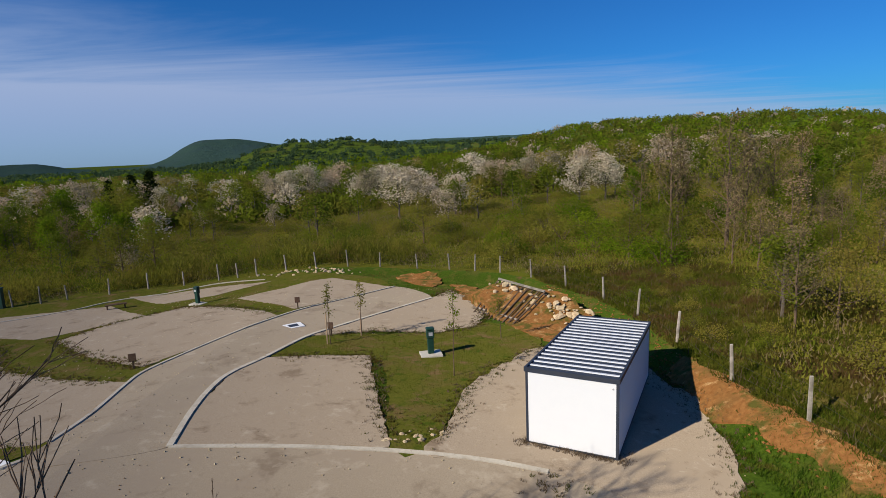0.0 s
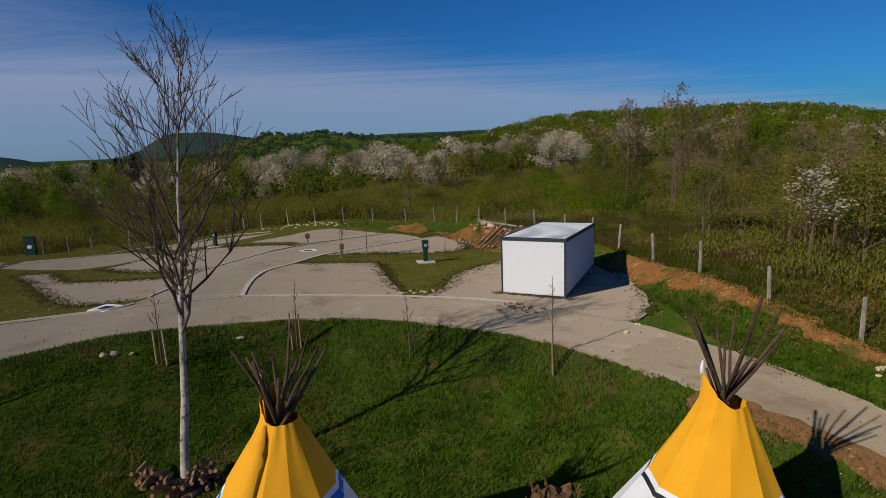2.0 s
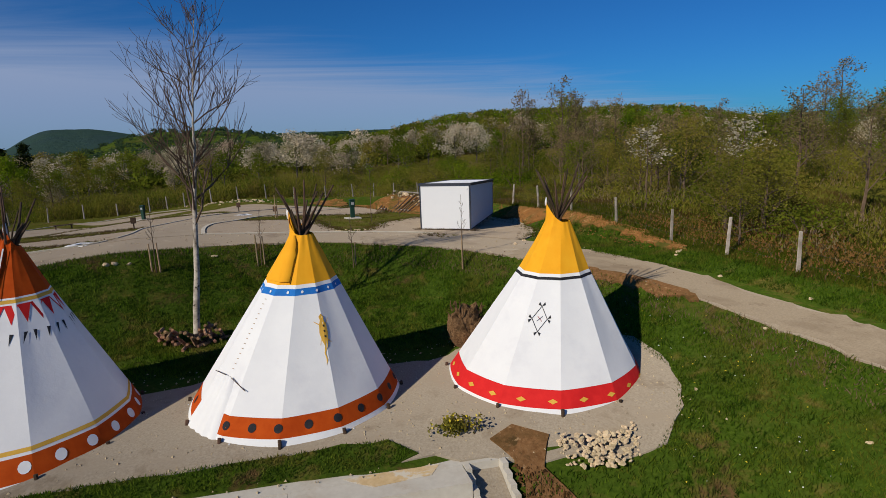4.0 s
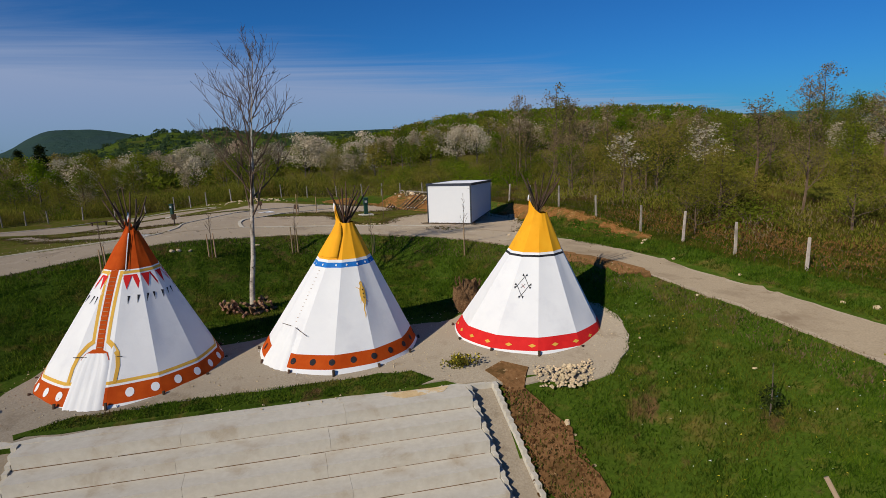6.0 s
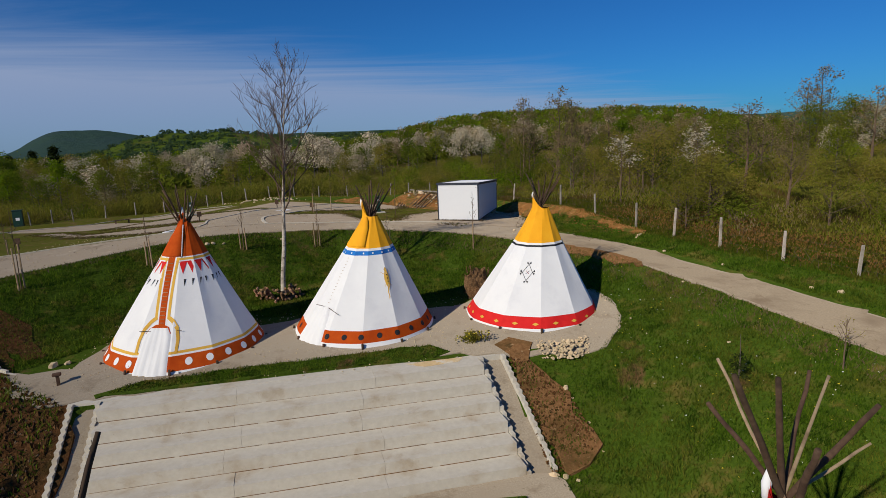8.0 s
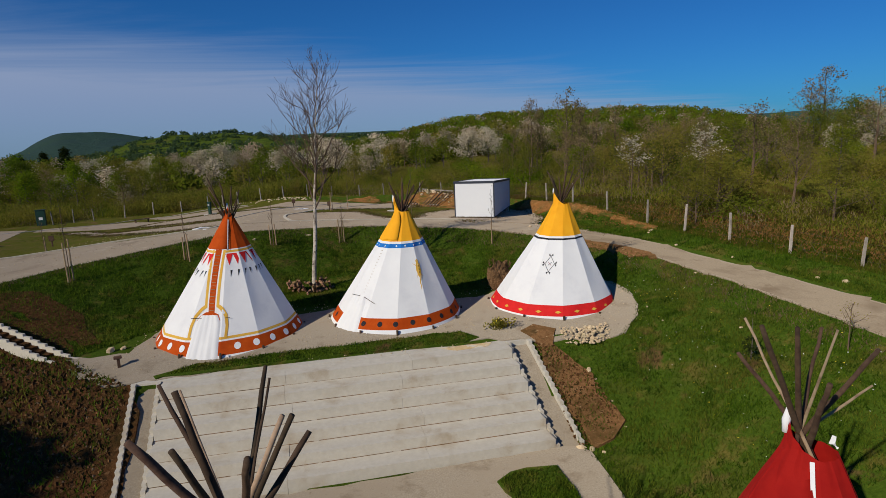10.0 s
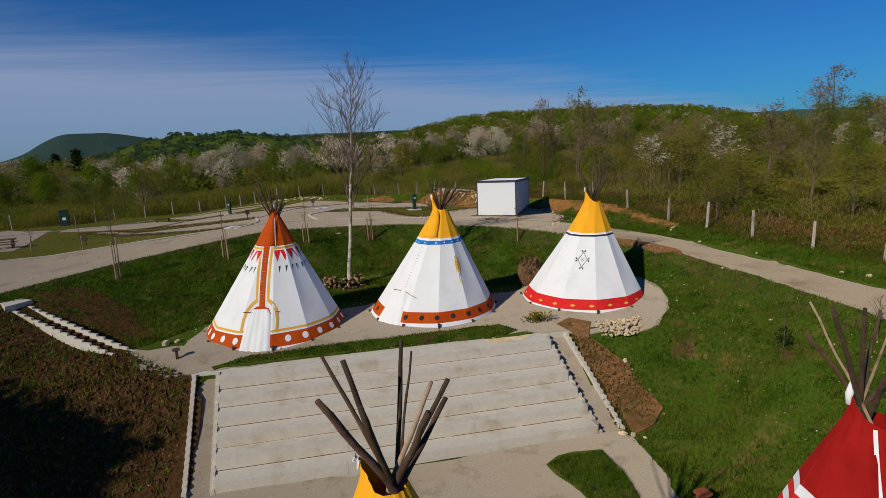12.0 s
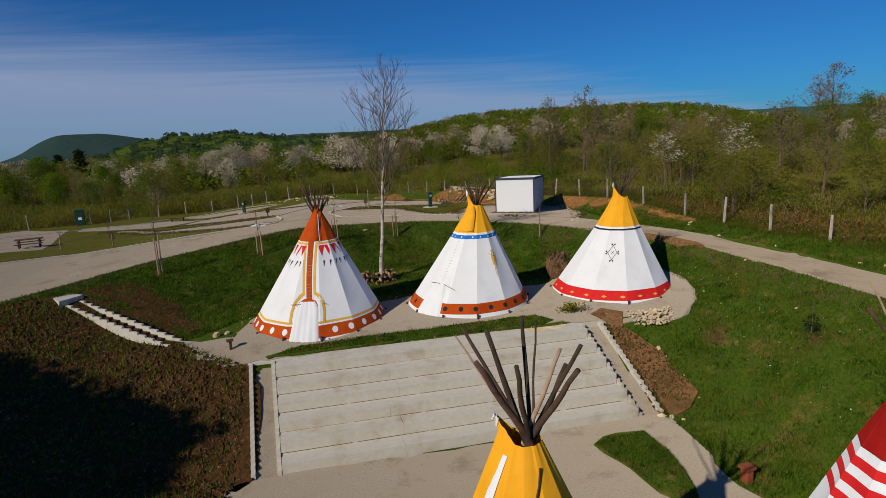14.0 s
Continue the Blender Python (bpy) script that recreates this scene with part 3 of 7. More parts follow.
sheet("road", KERB_W + KERB_E[::-1], M_LANE, "grey gravel branch road between concrete kerbs", "road", 0.055, 0.0)
PADS = []
for outline in ([(-40.08, 14.98), (-26.1, 15.56), (-14.08, 16.14), (-14.5, 24.89), (-12.39, 30.89), (-5.08, 45.89), (-11.77, 51.39), (-25.96, 51.89), (-41.08, 47.89)], [(-8.87, 26.69), (-3.91, 26.89), (-2.41, 21.89), (-1.82, 17), (-0.51, 16.81), (1.08, 22.09), (5.14, 29.49), (2.66, 33.89), (-0.9, 31.49), (-7.72, 30.39)]):
    sheet("ground", outline, M_VERGE, "thin olive turf with bare earth between the pitches", "grass", 0.043, 0.2)
for outline, words in (
        ([(-9.02, 16.86), (-9.59, 19.79), (-9.87, 23.79), (-8.96, 26.44), (-6.54, 26.79), (-3.88, 26.89), (-2.96, 22.29), (-1.79, 16.91), (-5.33, 17)], "bare gravel camping pitch with scattered stones"),
        ([(-7.82, 30.49), (-6.55, 32.69), (-3.8, 37.09), (-1.28, 41.39), (0.06, 44.39), (1.72, 41.39), (2.61, 36.39), (1.67, 33.09), (-0.79, 31.29), (-4.3, 31.79)], "grey gravel camping pitch below the clay bank"),
        ([(-25.84, 35.09), (-19.96, 29.49), (-14.93, 25.89), (-12.69, 30.79), (-11.16, 35.49), (-13.54, 37.89), (-16.62, 40.49), (-20.72, 42.69), (-24.4, 39.39)], "pale gravel camping pitch in the grass"),
        ([(-31.7, 34.09), (-27.67, 30.09), (-22.69, 23.79), (-18.96, 19.29), (-16.49, 17.49), (-13.65, 17.29), (-13.69, 19.39), (-14.28, 23.59), (-18.87, 25.49), (-24.3, 28.59), (-29.07, 34.29)], "wide gravel camping pitch beside the kerb"),
        ([(-45.63, 20.89), (-32.85, 19.99), (-30.62, 20.09), (-31.71, 23.89), (-33.62, 28.89), (-38.34, 42.49), (-43.03, 43.89), (-51.05, 39.89)], "broad pale gravel pitch with a picnic table"),
        ([(-36.93, 42.89), (-28.89, 46.29), (-23.01, 40.99), (-27.78, 35.79), (-30.73, 36.49), (-35.83, 38.39)], "pale gravel camping pitch along the wire fence"),
        ([(-28.94, 49.19), (-21.88, 50.49), (-16.19, 49.89), (-20.08, 46.69), (-24.02, 45.69)], "long gravel camping pitch along the wire fence"),
        ([(-17.09, 43.79), (-10.59, 37.29), (-7.92, 41.09), (-4.87, 45.89), (-10.4, 49.09)], "light gravel camping pitch at the far end")):
    sheet("pavement", outline, M_PAD, words, "pitch", 0.06, 0.17, 0.3, False)
    PADS.append(outline)
sheet("pavement", [(-0.61, 16.62), (0.15, 18.59), (0.88, 22.29), (2.71, 25.69), (4.96, 28.49), (8.78, 27.39), (9.69, 21.89), (9.64, 18.89), (9.29, 16.52), (8.4, 14), (7, 12.9), (4, 15.08), (1.2, 16.23)], M_PAD,
      "gravel pad under the white container", "pitch", 0.065, 0.22)


def bank_rise(x, y):
    """The thickness of the clay: a heap where the timbers lean, thin elsewhere."""
    s, t = (x - 2.8) * 0.6 + (y - 35.1) * 0.8, (x - 2.8) * 0.8 - (y - 35.1) * 0.6
    along = ease(t, -5.5, -2.0) * (1 - 0.7 * ease(t, 4.0, 8.0))
    return 0.09 + 1.4 * ease(s, -0.6, 4.2) * (1 - 0.9 * ease(s, 4.3, 5.8)) * along + 0.05 * noise.noise((x * 2, y * 2, 5))


for outline in ([(9.64, 18.89), (10.36, 17.89), (11, 15.37), (11.8, 12.9), (12.5, 10.6), (12.7, 8.8), (13.3, 7.4), (13.7, 8.6), (12.9, 12.4), (12.2, 16.14), (11.33, 19.49), (10.86, 23.49), (10.05, 23.89), (9.71, 20.89)],
                [(6.14, 29.49), (4.9, 30.7), (3.8, 33.3), (2.2, 37.2), (0.9, 43.3), (0.3, 46.6), (1.7, 46.0), (3.3, 43.4), (5.0, 41.0), (6.9, 37.5), (8.3, 34.5), (9.3, 31.29), (9.67, 28.09), (8.36, 28.49)],
                [(-4.6, 49.9), (-4.2, 48.4), (-1.9, 46.2), (-0.9, 46.6), (-0.6, 48.0), (-1.4, 49.3), (-3.0, 50.3)]):
    sheet("ground", outline, M_RED, "raw orange clay bank with loose stones", "bank", bank_rise, 0.45, 0.35)
sheet("pavement", [(-15.9, -1.9), (-14.6, -3.6), (-12.9, -4.15), (-6.0, -3.2), (0.2, -3.5), (1.3, -3.75), (2.4, -3.9), (4.7, -4.2), (5.8, -3.5), (6.9, -1.7), (6.9, 0.6), (4.2, 2.9), (0.2, 1.6), (-1.6, 1.9), (-4.0, 2.3),
                   (-6.6, 1.8), (-8.0, 1.4), (-10.3, 2.6), (-12.8, 1.6), (-13.7, -0.6), (-13.8, -1.8)], M_PATH, "trodden gravel terrace under the tipis", "terrace", 0.05, 0.38)
sheet("ground", [(-12.2, -3.95), (-11.4, -3.35), (-8.0, -3.05), (-4.0, -2.85), (-1.2, -2.75), (-0.5, -3.3), (-1.2, -3.6), (-6.0, -3.6)], M_GRASS, "strip of short grass above the concrete steps", "grass", 0.085, 0.2)
sheet("ground", [(-30, -3.5), (-26.2, -0.4), (-22.6, 1.6), (-21.3, 2.0), (-19.4, 1.6), (-17.0, 0.6), (-15.6, -2.0), (-14.6, -3.7), (-12.8, -4.4), (-12.35, -8.5), (-12.9, -9.2), (-13.6, -14), (-22, -18), (-32, -12)], M_SOIL,
      "dark bare soil bank with weeds and stones", "bank", 0.05, 0.35)
sheet("ground", [(-21.0, 2.5), (-19.4, 3.4), (-17.6, 2.6), (-15.9, 1.0), (-15.3, -0.4), (-16.3, 0.2), (-19.0, 1.7)], M_SOIL, "crumbly brown soil beside the stair", "bank", 0.045, 0.5)
sheet("ground", [(1.55, -3.7), (1.25, -3.1), (1.8, -2.8), (2.5, -3.2), (2.35, -4.0), (2.5, -4.7), (3.0, -5.7), (3.35, -7.4), (2.7, -8.0), (1.95, -7.95), (1.85, -6.6), (1.7, -5.0)], M_EARTH, "brown soil slope beside the side stair", "bank", 0.085, 0.45)
sheet("pavement", [(-13.2, -8.9), (-6.0, -8.45), (0.9, -7.95), (1.55, -8.1), (1.8, -9.2), (1.65, -10.8), (1.45, -12.5), (2.2, -14.6), (4.4, -17), (3, -26), (-14.2, -26), (-14.0, -14)], M_PATH, "grey gravel court below the steps", "court", 0.05, 0.15)
sheet("ground", [(-1.5, -9.4), (-0.5, -8.9), (0.4, -9.05), (0.5, -10.4), (0.35, -11.6), (-0.1, -13.0), (-0.9, -12.2), (-1.1, -11.0)], M_GRASS, "small grass island in the gravel court", "grass", 0.09, 0.12)

for outline in ([(6.6, 6.5), (7.6, 4.8), (8.8, 2.7), (9.6, 1.2), (9.9, 1.7), (9.2, 3.4), (8.2, 5.2), (7.2, 6.8)],):
    sheet("ground", outline, M_EARTH, "trodden brown earth at the edge of the track", "ground", 0.07, 0.45, 0.3)
thing("kerb", *strip(smooth_line([(-44.0, 34.5), (-34.8, 41.6), (-32.2, 44.3), (-29.4, 48.3), (-23.5, 50.9), (-20.9, 51.4), (-17.1, 51.0)], 0.5), 0.16, 0.10), M_KERB, "pale concrete kerb before the wire fence", "kerb", "kerbs", "structure")
kerb = thing("kerb", *strip(smooth_line(KERB_W[1:], 0.5), 0.14, 0.11), M_KERB, "low concrete kerb along the branch road", "kerb", "kerbs", "structure")
thing("kerb", *strip(smooth_line(KERB_E, 0.5), 0.22, 0.10), M_KERB, "low concrete kerb round the pitch", "kerb", "kerbs", "structure")
thing("kerb", *strip(smooth_line([(-9.04, 16.81), (-5.33, 16.91), (-1.61, 16.67), (1.2, 16.14), (3.2, 15.46)], 0.5), 0.20, 0.085), M_KERB, "flush concrete kerb along the lane", "kerb", "kerbs", "structure")
thing("kerb", *strip(smooth_line([(-40, 9.6), (-29.3, 13.9), (-26.33, 14.79), (-23.06, 15.17), (-19.67, 15.56), (-16.05, 15.46), (-14.34, 15.46), (-13.47, 16.04)], 0.5), 0.16, 0.11), M_KERB, "long concrete kerb beside the lane", "kerb", "kerbs", "structure")

# ---------------------------------------------------------------- white container
CON_TURN = math.degrees(math.atan2(-1.03, 2.80)) - 5.5
CON_W, CON_L, CON_H, CON_BACK = 2.98, 7.3, 2.62, 2.30
container = holder("storage_container", (2.8, 17.4, 1.85), "white flat-panelled storage container with dark trim and ribbed roof", "container", "", CON_TURN)


def roof_at(y):
    return CON_H + (CON_BACK - CON_H) * y / CON_L


def wall_panel(x0, x1, y0, y1, low=0.05):
    v, f = box(x0, x1, y0, y1, 0, 1, 0.0)
    return [Vector((p.x, p.y, low if p.z < 0.5 else roof_at(p.y) - 0.06)) for p in v], f


part("front_wall", *wall_panel(0.06, CON_W - 0.06, 0.0, 0.06), M_WHITE, container)
part("back_wall", *wall_panel(0.06, CON_W - 0.06, CON_L - 0.06, CON_L), M_WHITE, container)
part("side_wall", *wall_panel(0.0, 0.06, 0.06, CON_L - 0.06), M_WHITE, container)
part("side_wall", *wall_panel(CON_W - 0.06, CON_W, 0.06, CON_L - 0.06), M_WHITE, container)
for cx in (-0.012, CON_W - 0.068):
    for cy in (-0.012, CON_L - 0.068):
        v, f = box(cx, cx + 0.08, cy, cy + 0.08, 0, 1)
        part("corner_trim", [Vector((p.x, p.y, 0.03 if p.z < 0.5 else roof_at(p.y) - 0.02)) for p in v], f, M_TRIM, container, "anthracite corner strip")
part("base_trim", *box(-0.01, CON_W + 0.01, -0.014, 0.05, -0.02, 0.05), M_TRIM, container, "anthracite base strip")
part("base_trim", *box(CON_W - 0.05, CON_W + 0.014, 0.05, CON_L, -0.02, 0.05), M_TRIM, container, "anthracite base strip")
for y0, y1 in ((-0.05, 0.02), (CON_L - 0.02, CON_L + 0.05)):
    part("roof_edge", *box(-0.05, CON_W + 0.05, y0, y1, roof_at(y0) - 0.10, roof_at(y0) + 0.05), M_TRIM, container, "anthracite roof edging")
for x0 in (-0.05, CON_W - 0.02):
    v, f = box(x0, x0 + 0.07, 0.02, CON_L - 0.02, 0, 1)
    part("roof_edge", [Vector((p.x, p.y, roof_at(p.y) + (0.05 if p.z > 0.5 else -0.10))) for p in v], f, M_TRIM, container, "anthracite roof edging")
# trapezoid sheet: ribs run across, their shade put into the bays as dark strips
rv, n_ribs = [], 17
profile = []
for i in range(n_ribs):
    y0 = 0.03 + i * (CON_L - 0.06) / n_ribs
    w = (CON_L - 0.06) / n_ribs
    profile += [(y0, 0.0), (y0 + 0.70 * w, 0.0), (y0 + 0.74 * w, 0.035), (y0 + 0.96 * w, 0.035)]
profile.append((CON_L - 0.03, 0.0))
for y, dz in profile:
    for x in (0.0, CON_W):
        rv.append(Vector((x, y, roof_at(y) + dz - 0.01)))
rf = [[2 * i, 2 * i + 1, 2 * i + 3, 2 * i + 2] for i in range(len(profile) - 1)]
part("roof_sheet", rv, rf, M_ROOF, container, "white profiled roof sheet")
for i in range(n_ribs):
    w = (CON_L - 0.06) / n_ribs
    y0 = 0.03 + i * w
    part("roof_bay", [Vector((x, y, roof_at(y) + 0.003)) for x, y in ((0.02, y0 + 0.02), (CON_W - 0.02, y0 + 0.02), (CON_W - 0.02, y0 + 0.695 * w), (0.02, y0 + 0.695 * w))], [[0, 1, 2, 3]], M_TRIM, container,
         "dark strip for the ribs' shade in a roof bay")
part("vent", *tube([(CON_W - 0.16, -0.015, CON_H - 0.30), (CON_W - 0.16, 0.02, CON_H - 0.30)], [0.03, 0.03], 10), M_GREYBOX, container)
for cx, cy in ((0.1, 0.1), (CON_W - 0.3, 0.1), (0.1, CON_L - 0.3), (CON_W - 0.3, CON_L - 0.3), (0.1, CON_L / 2), (CON_W - 0.3, CON_L / 2)):
    part("foot_block", *box(cx, cx + 0.2, cy, cy + 0.2, -0.45, -0.02, 0.01), M_KERB, container)

# ---------------------------------------------------------------- concrete steps
seats = tagged(new("concrete_steps"), "broad pale concrete seating steps with stained risers", "steps", "", "structure")


def prism(corners, z0, z1):
    """An upright body over four plan corners."""
    verts = [Vector((x, y, z0)) for x, y in corners] + [Vector((x, y, z1)) for x, y in corners]
    return verts, [[3, 2, 1, 0], [4, 5, 6, 7], [0, 1, 5, 4], [1, 2, 6, 5], [2, 3, 7, 6], [3, 0, 4, 7]]


for i in range(STEP_COUNT):
    v0, v1 = i * STEP_TREAD, (i + 1) * STEP_TREAD
    z1 = STEP_TOP - i * STEP_RISE
    rng = random.Random(40 + i)
    cuts = sorted([0.0, STEP_LONG] + [STEP_LONG * (k + rng.uniform(-0.1, 0.1)) / 3 for k in (1, 2)])
    for a, b in zip(cuts, cuts[1:]):
        v, f = prism([step_place(a + 0.003, v0 + 0.012), step_place(b - 0.003, v0 + 0.012), step_place(b - 0.003, v1), step_place(a + 0.003, v1)][::-1], z1 - 1.1, z1 + rng.uniform(-0.008, 0.008))
        part("step_block", v, f, M_CONCRETE, seats)
    if i:
        for k in range(5):
            a, b = STEP_LONG * (k + rng.uniform(0.0, 0.02)) / 5, STEP_LONG * (k + rng.uniform(0.9, 1.0)) / 5
            w = rng.uniform(0.006, 0.02)
            part("joint_dirt", *prism([step_place(a, v0 + 0.004), step_place(b, v0 + 0.004), step_place(b, v0 + w * 0.7), step_place(a, v0 + w)][::-1], z1 - 0.05, z1 + 0.012), M_EARTH, seats, "dirt caught at the foot of the riser")
part("back_edge", *prism([step_place(-1.0, -0.35), step_place(STEP_LONG + 1.1, -0.35), step_place(STEP_LONG + 1.1, 0.008), step_place(-1.0, 0.008)][::-1], STEP_TOP - 0.9, STEP_TOP + 0.012), M_CONCRETE, seats)

part("mud_stain", *prism([step_place(9.7, -0.16), step_place(11.9, -0.20), step_place(11.6, 0.20), step_place(10.3, 0.30)][::-1], STEP_TOP - 0.02, STEP_TOP + 0.017), M_TAN, seats, "tan mud dried on the top step")


def side_stair(name, u0, u1, words):
    """A gravel ramp between stepped rows of small concrete blocks."""
    stair = tagged(new(name), words, "stair", "side stairs", "structure")
    n, long, fall = 18, STEP_TREAD * 6, STEP_RISE * 6
    run, rise = long / n, fall / n
    for i in range(n):
        v0, v1, z1 = i * run, (i + 1) * run, STEP_TOP - (i + 1) * rise
        for a, b in ((u0, u0 + 0.135), (u1 - 0.135, u1)):
            rng = random.Random(i * 7 + int(a * 10))
            part("edge_block", *prism([step_place(a, v0 + 0.006), step_place(b, v0 + 0.006), step_place(b, v1 - 0.003), step_place(a, v1 - 0.003)][::-1], z1 - 0.5, z1 + 0.16 + rng.uniform(-0.008, 0.008)), M_CONCRETE, stair)
    verts, faces, cols, rows = [], [], 5, 36
    for j in range(rows + 1):
        for i in range(cols + 1):
            x, y = step_place(u0 + 0.14 + (u1 - u0 - 0.28) * i / cols, long * j / rows)
            verts.append(Vector((x, y, STEP_TOP - 0.03 - rise - fall * j / rows * (n - 1) / n + 0.03 * noise.noise((x * 2.3, y * 2.3, 1)))))
    for j in range(rows):
        for i in range(cols):
            k = j * (cols + 1) + i
            faces.append([k, k + 1, k + cols + 2, k + cols + 1][::-1])
    part("gravel_fill", verts, faces, M_PATH, stair, "trodden gravel between the blocks")
    return stair


side_stair("stair", -0.95, -0.02, "narrow gravel stair edged with stepped concrete blocks")
side_stair("stair", STEP_LONG + 0.02, STEP_LONG + 1.0, "narrow gravel stair edged with stepped concrete blocks")

# stair on the soil bank, from the lane down to the terrace
bank_stair = tagged(new("stair"), "narrow stair with saw-toothed white concrete sides on the bank", "stair", "", "structure")
A, B, N = Vector((-20.95, 1.28, 1.36)), Vector((-15.0, -2.55, -0.28)), 17
along = (B - A) / N
side = Vector((-along.y, along.x, 0)).normalized()
for i in range(N):
    p, q, z1 = A + along * i, A + along * (i + 1), A.z + along.z * (i + 1)
    for s, high in ((-0.30, 0.10), (0.30, 0.14)):
        c = [(p + side * (s - 0.05)), (q + side * (s - 0.05)), (q + side * (s + 0.05)), (p + side * (s + 0.05))]
        part("edge_block", *prism([(w.x, w.y) for w in c], z1 - 0.35, z1 + high), M_CONCRETE, bank_stair, "pale concrete side block")
    # treads take the dark soil colour for the shade between the side blocks
    c = [(p - side * 0.245), (q - side * 0.245), (q + side * 0.245), (p + side * 0.245)]
    part("tread", *prism([(w.x, w.y) for w in c], z1 - 0.4, z1 - 0.06), M_SOIL, bank_stair, "dark earth tread")
c = [A - along * 2.2 - side * 0.2, A + along * 0.0 - side * 0.55, A + along * 0.0 + side * 0.55, A - along * 2.2 + side * 0.6]
part("landing", *prism([(w.x, w.y) for w in c], 1.0, 1.60), M_CONCRETE, bank_stair, "concrete slab at the head of the stair")

# ---------------------------------------------------------------- tipis


class Cone:
    """The skin of a tipi: flat bays between its poles, drawn in more steeply above a ring, its axis leaning a little."""

    def __init__(self, radius, peak, sides, phase, lean, ring, throat, neck):
        self.radius, self.peak, self.sides, self.phase, self.lean = radius, peak, sides, radians(phase), Vector((*lean, 0))
        self.ring, self.throat, self.neck = ring, throat, neck

    def wide(self, z):
        if z <= self.ring:
            return self.radius * (1 - z / self.peak)
        k = min(1.0, (z - self.ring) / (self.throat - self.ring))
        r = self.radius * (1 - self.ring / self.peak)
        return r + (self.neck - r) * k

    def axis(self, z):
        return self.lean * (z / self.peak)

    def at(self, a, z, lift=0.0):
        bay = 2 * math.pi / self.sides
        k = ((a - self.phase) % bay) - bay / 2
        flat = math.cos(bay / 2) / math.cos(k)
        flat = 1 - (1 - flat) * (0.35 + 0.65 * ease(z, 0.0, 1.6))
        across = 1 - (2 * k / bay) ** 2
        sag = 0.012 * across * math.sin(math.pi * clamp(z / self.peak))
        crumple = 0.010 * across * noise.noise((math.cos(a) * 4, math.sin(a) * 4, z * 1.1 + self.radius))
        r = self.wide(z) * flat * (1 - sag) + crumple + lift
        return Vector((r * math.cos(a), r * math.sin(a), z)) + self.axis(z)


def skin(cone, z0, z1, a0=0.0, a1=2 * math.pi, rows=6, rim=None, lift=0.0, hem=None):
    """Part of the skin between two heights and two angles, with a sharp crease along each pole. rim and hem: heights of its edges by angle."""
    bay = 2 * math.pi / cone.sides
    whole = a1 - a0 > 6.28
    cuts = [a0]
    k = math.floor((a0 - cone.phase) / bay) + 1
    while cone.phase + k * bay < a1 - 1e-6:
        cuts.append(cone.phase + k * bay)
        k += 1
    cuts.append(a1)
    stops = []
    for p, q in zip(cuts, cuts[1:]):
        many = max(1, math.ceil((q - p) / bay * 6))
        stops += [p + (q - p) * i / many for i in range(many)]
    if not whole:
        stops.append(a1)
    verts, faces, w = [], [], len(stops)
    for j in range(rows + 1):
        for a in stops:
            lo, hi = (hem(a) if hem else z0), (rim(a) if rim else z1)
            verts.append(cone.at(a, lo + (hi - lo) * j / rows, lift))
    for j in range(rows):
        for i in range(w if whole else w - 1):
            faces.append([j * w + i, j * w + (i + 1) % w, (j + 1) * w + (i + 1) % w, (j + 1) * w + i])
    return verts, faces


def decal(cone, a0, points, lift=0.012):
    """A flat painted shape on the skin: points are metres along and height."""
    return [cone.at(a0 + u / max(0.13, cone.wide(z)), z, lift) for u, z in points], [list(range(len(points)))]


def ribbon(cone, line, u0, u1, z0, z1, rows=10, lift=0.012):
    """A painted strip between two offsets from a slanting line, angle by height."""
    verts = []
    for j in range(rows + 1):
        z = z0 + (z1 - z0) * j / rows
        for u in (u0, (u0 + u1) / 2, u1):
            verts.append(cone.at(line(z) + u / cone.wide(z), z, lift))
    faces = []
    for j in range(rows):
        for i in range(2):
            k = 3 * j + i
            faces.append([k, k + 1, k + 4, k + 3])
    return verts, faces


def disc(u, z, rx, rz, n=12):
    return [(u + rx * math.cos(2 * math.pi * k / n), z + rz * math.sin(2 * math.pi * k / n)) for k in range(n)]


def poles(tipi, cone, seed, tie, count, above, thick=0.034):
    rng = random.Random(seed)
    for i in range(count):
        a = cone.phase + 2 * math.pi * i / count
        foot = cone.at(a, 0.02, -0.12)
        twist = a + 2.6 + rng.uniform(-0.35, 0.35)
        knot = Vector((0, 0, tie)) + cone.axis(tie) + Vector((math.cos(twist), math.sin(twist), 0)) * rng.uniform(0.04, 0.13) + Vector((0, 0, rng.uniform(-0.12, 0.12)))
        way = (knot - foot).normalized()
        way = Vector((way.x * 0.88, way.y * 0.88, way.z)).normalized()
        length = rng.choice((0.55, 0.8, 0.9, 1.0, 1.1, 1.2)) * rng.uniform(0.9, 1.1) * above
        bend = Vector((rng.uniform(-1, 1), rng.uniform(-1, 1), 0)) * 0.05
        r = thick * rng.uniform(0.7, 1.2)
        pts = [foot, foot.lerp(knot, 0.5), foot.lerp(knot, 0.85), knot, knot + way * length * 0.5 + bend, knot + way * length + bend * 0.5]
        part("pole", *tube(pts, [r * 1.15, r * 1.1, r, r * 0.95, r * 0.8, r * 0.6], 7), M_POLE, tipi, "", True)


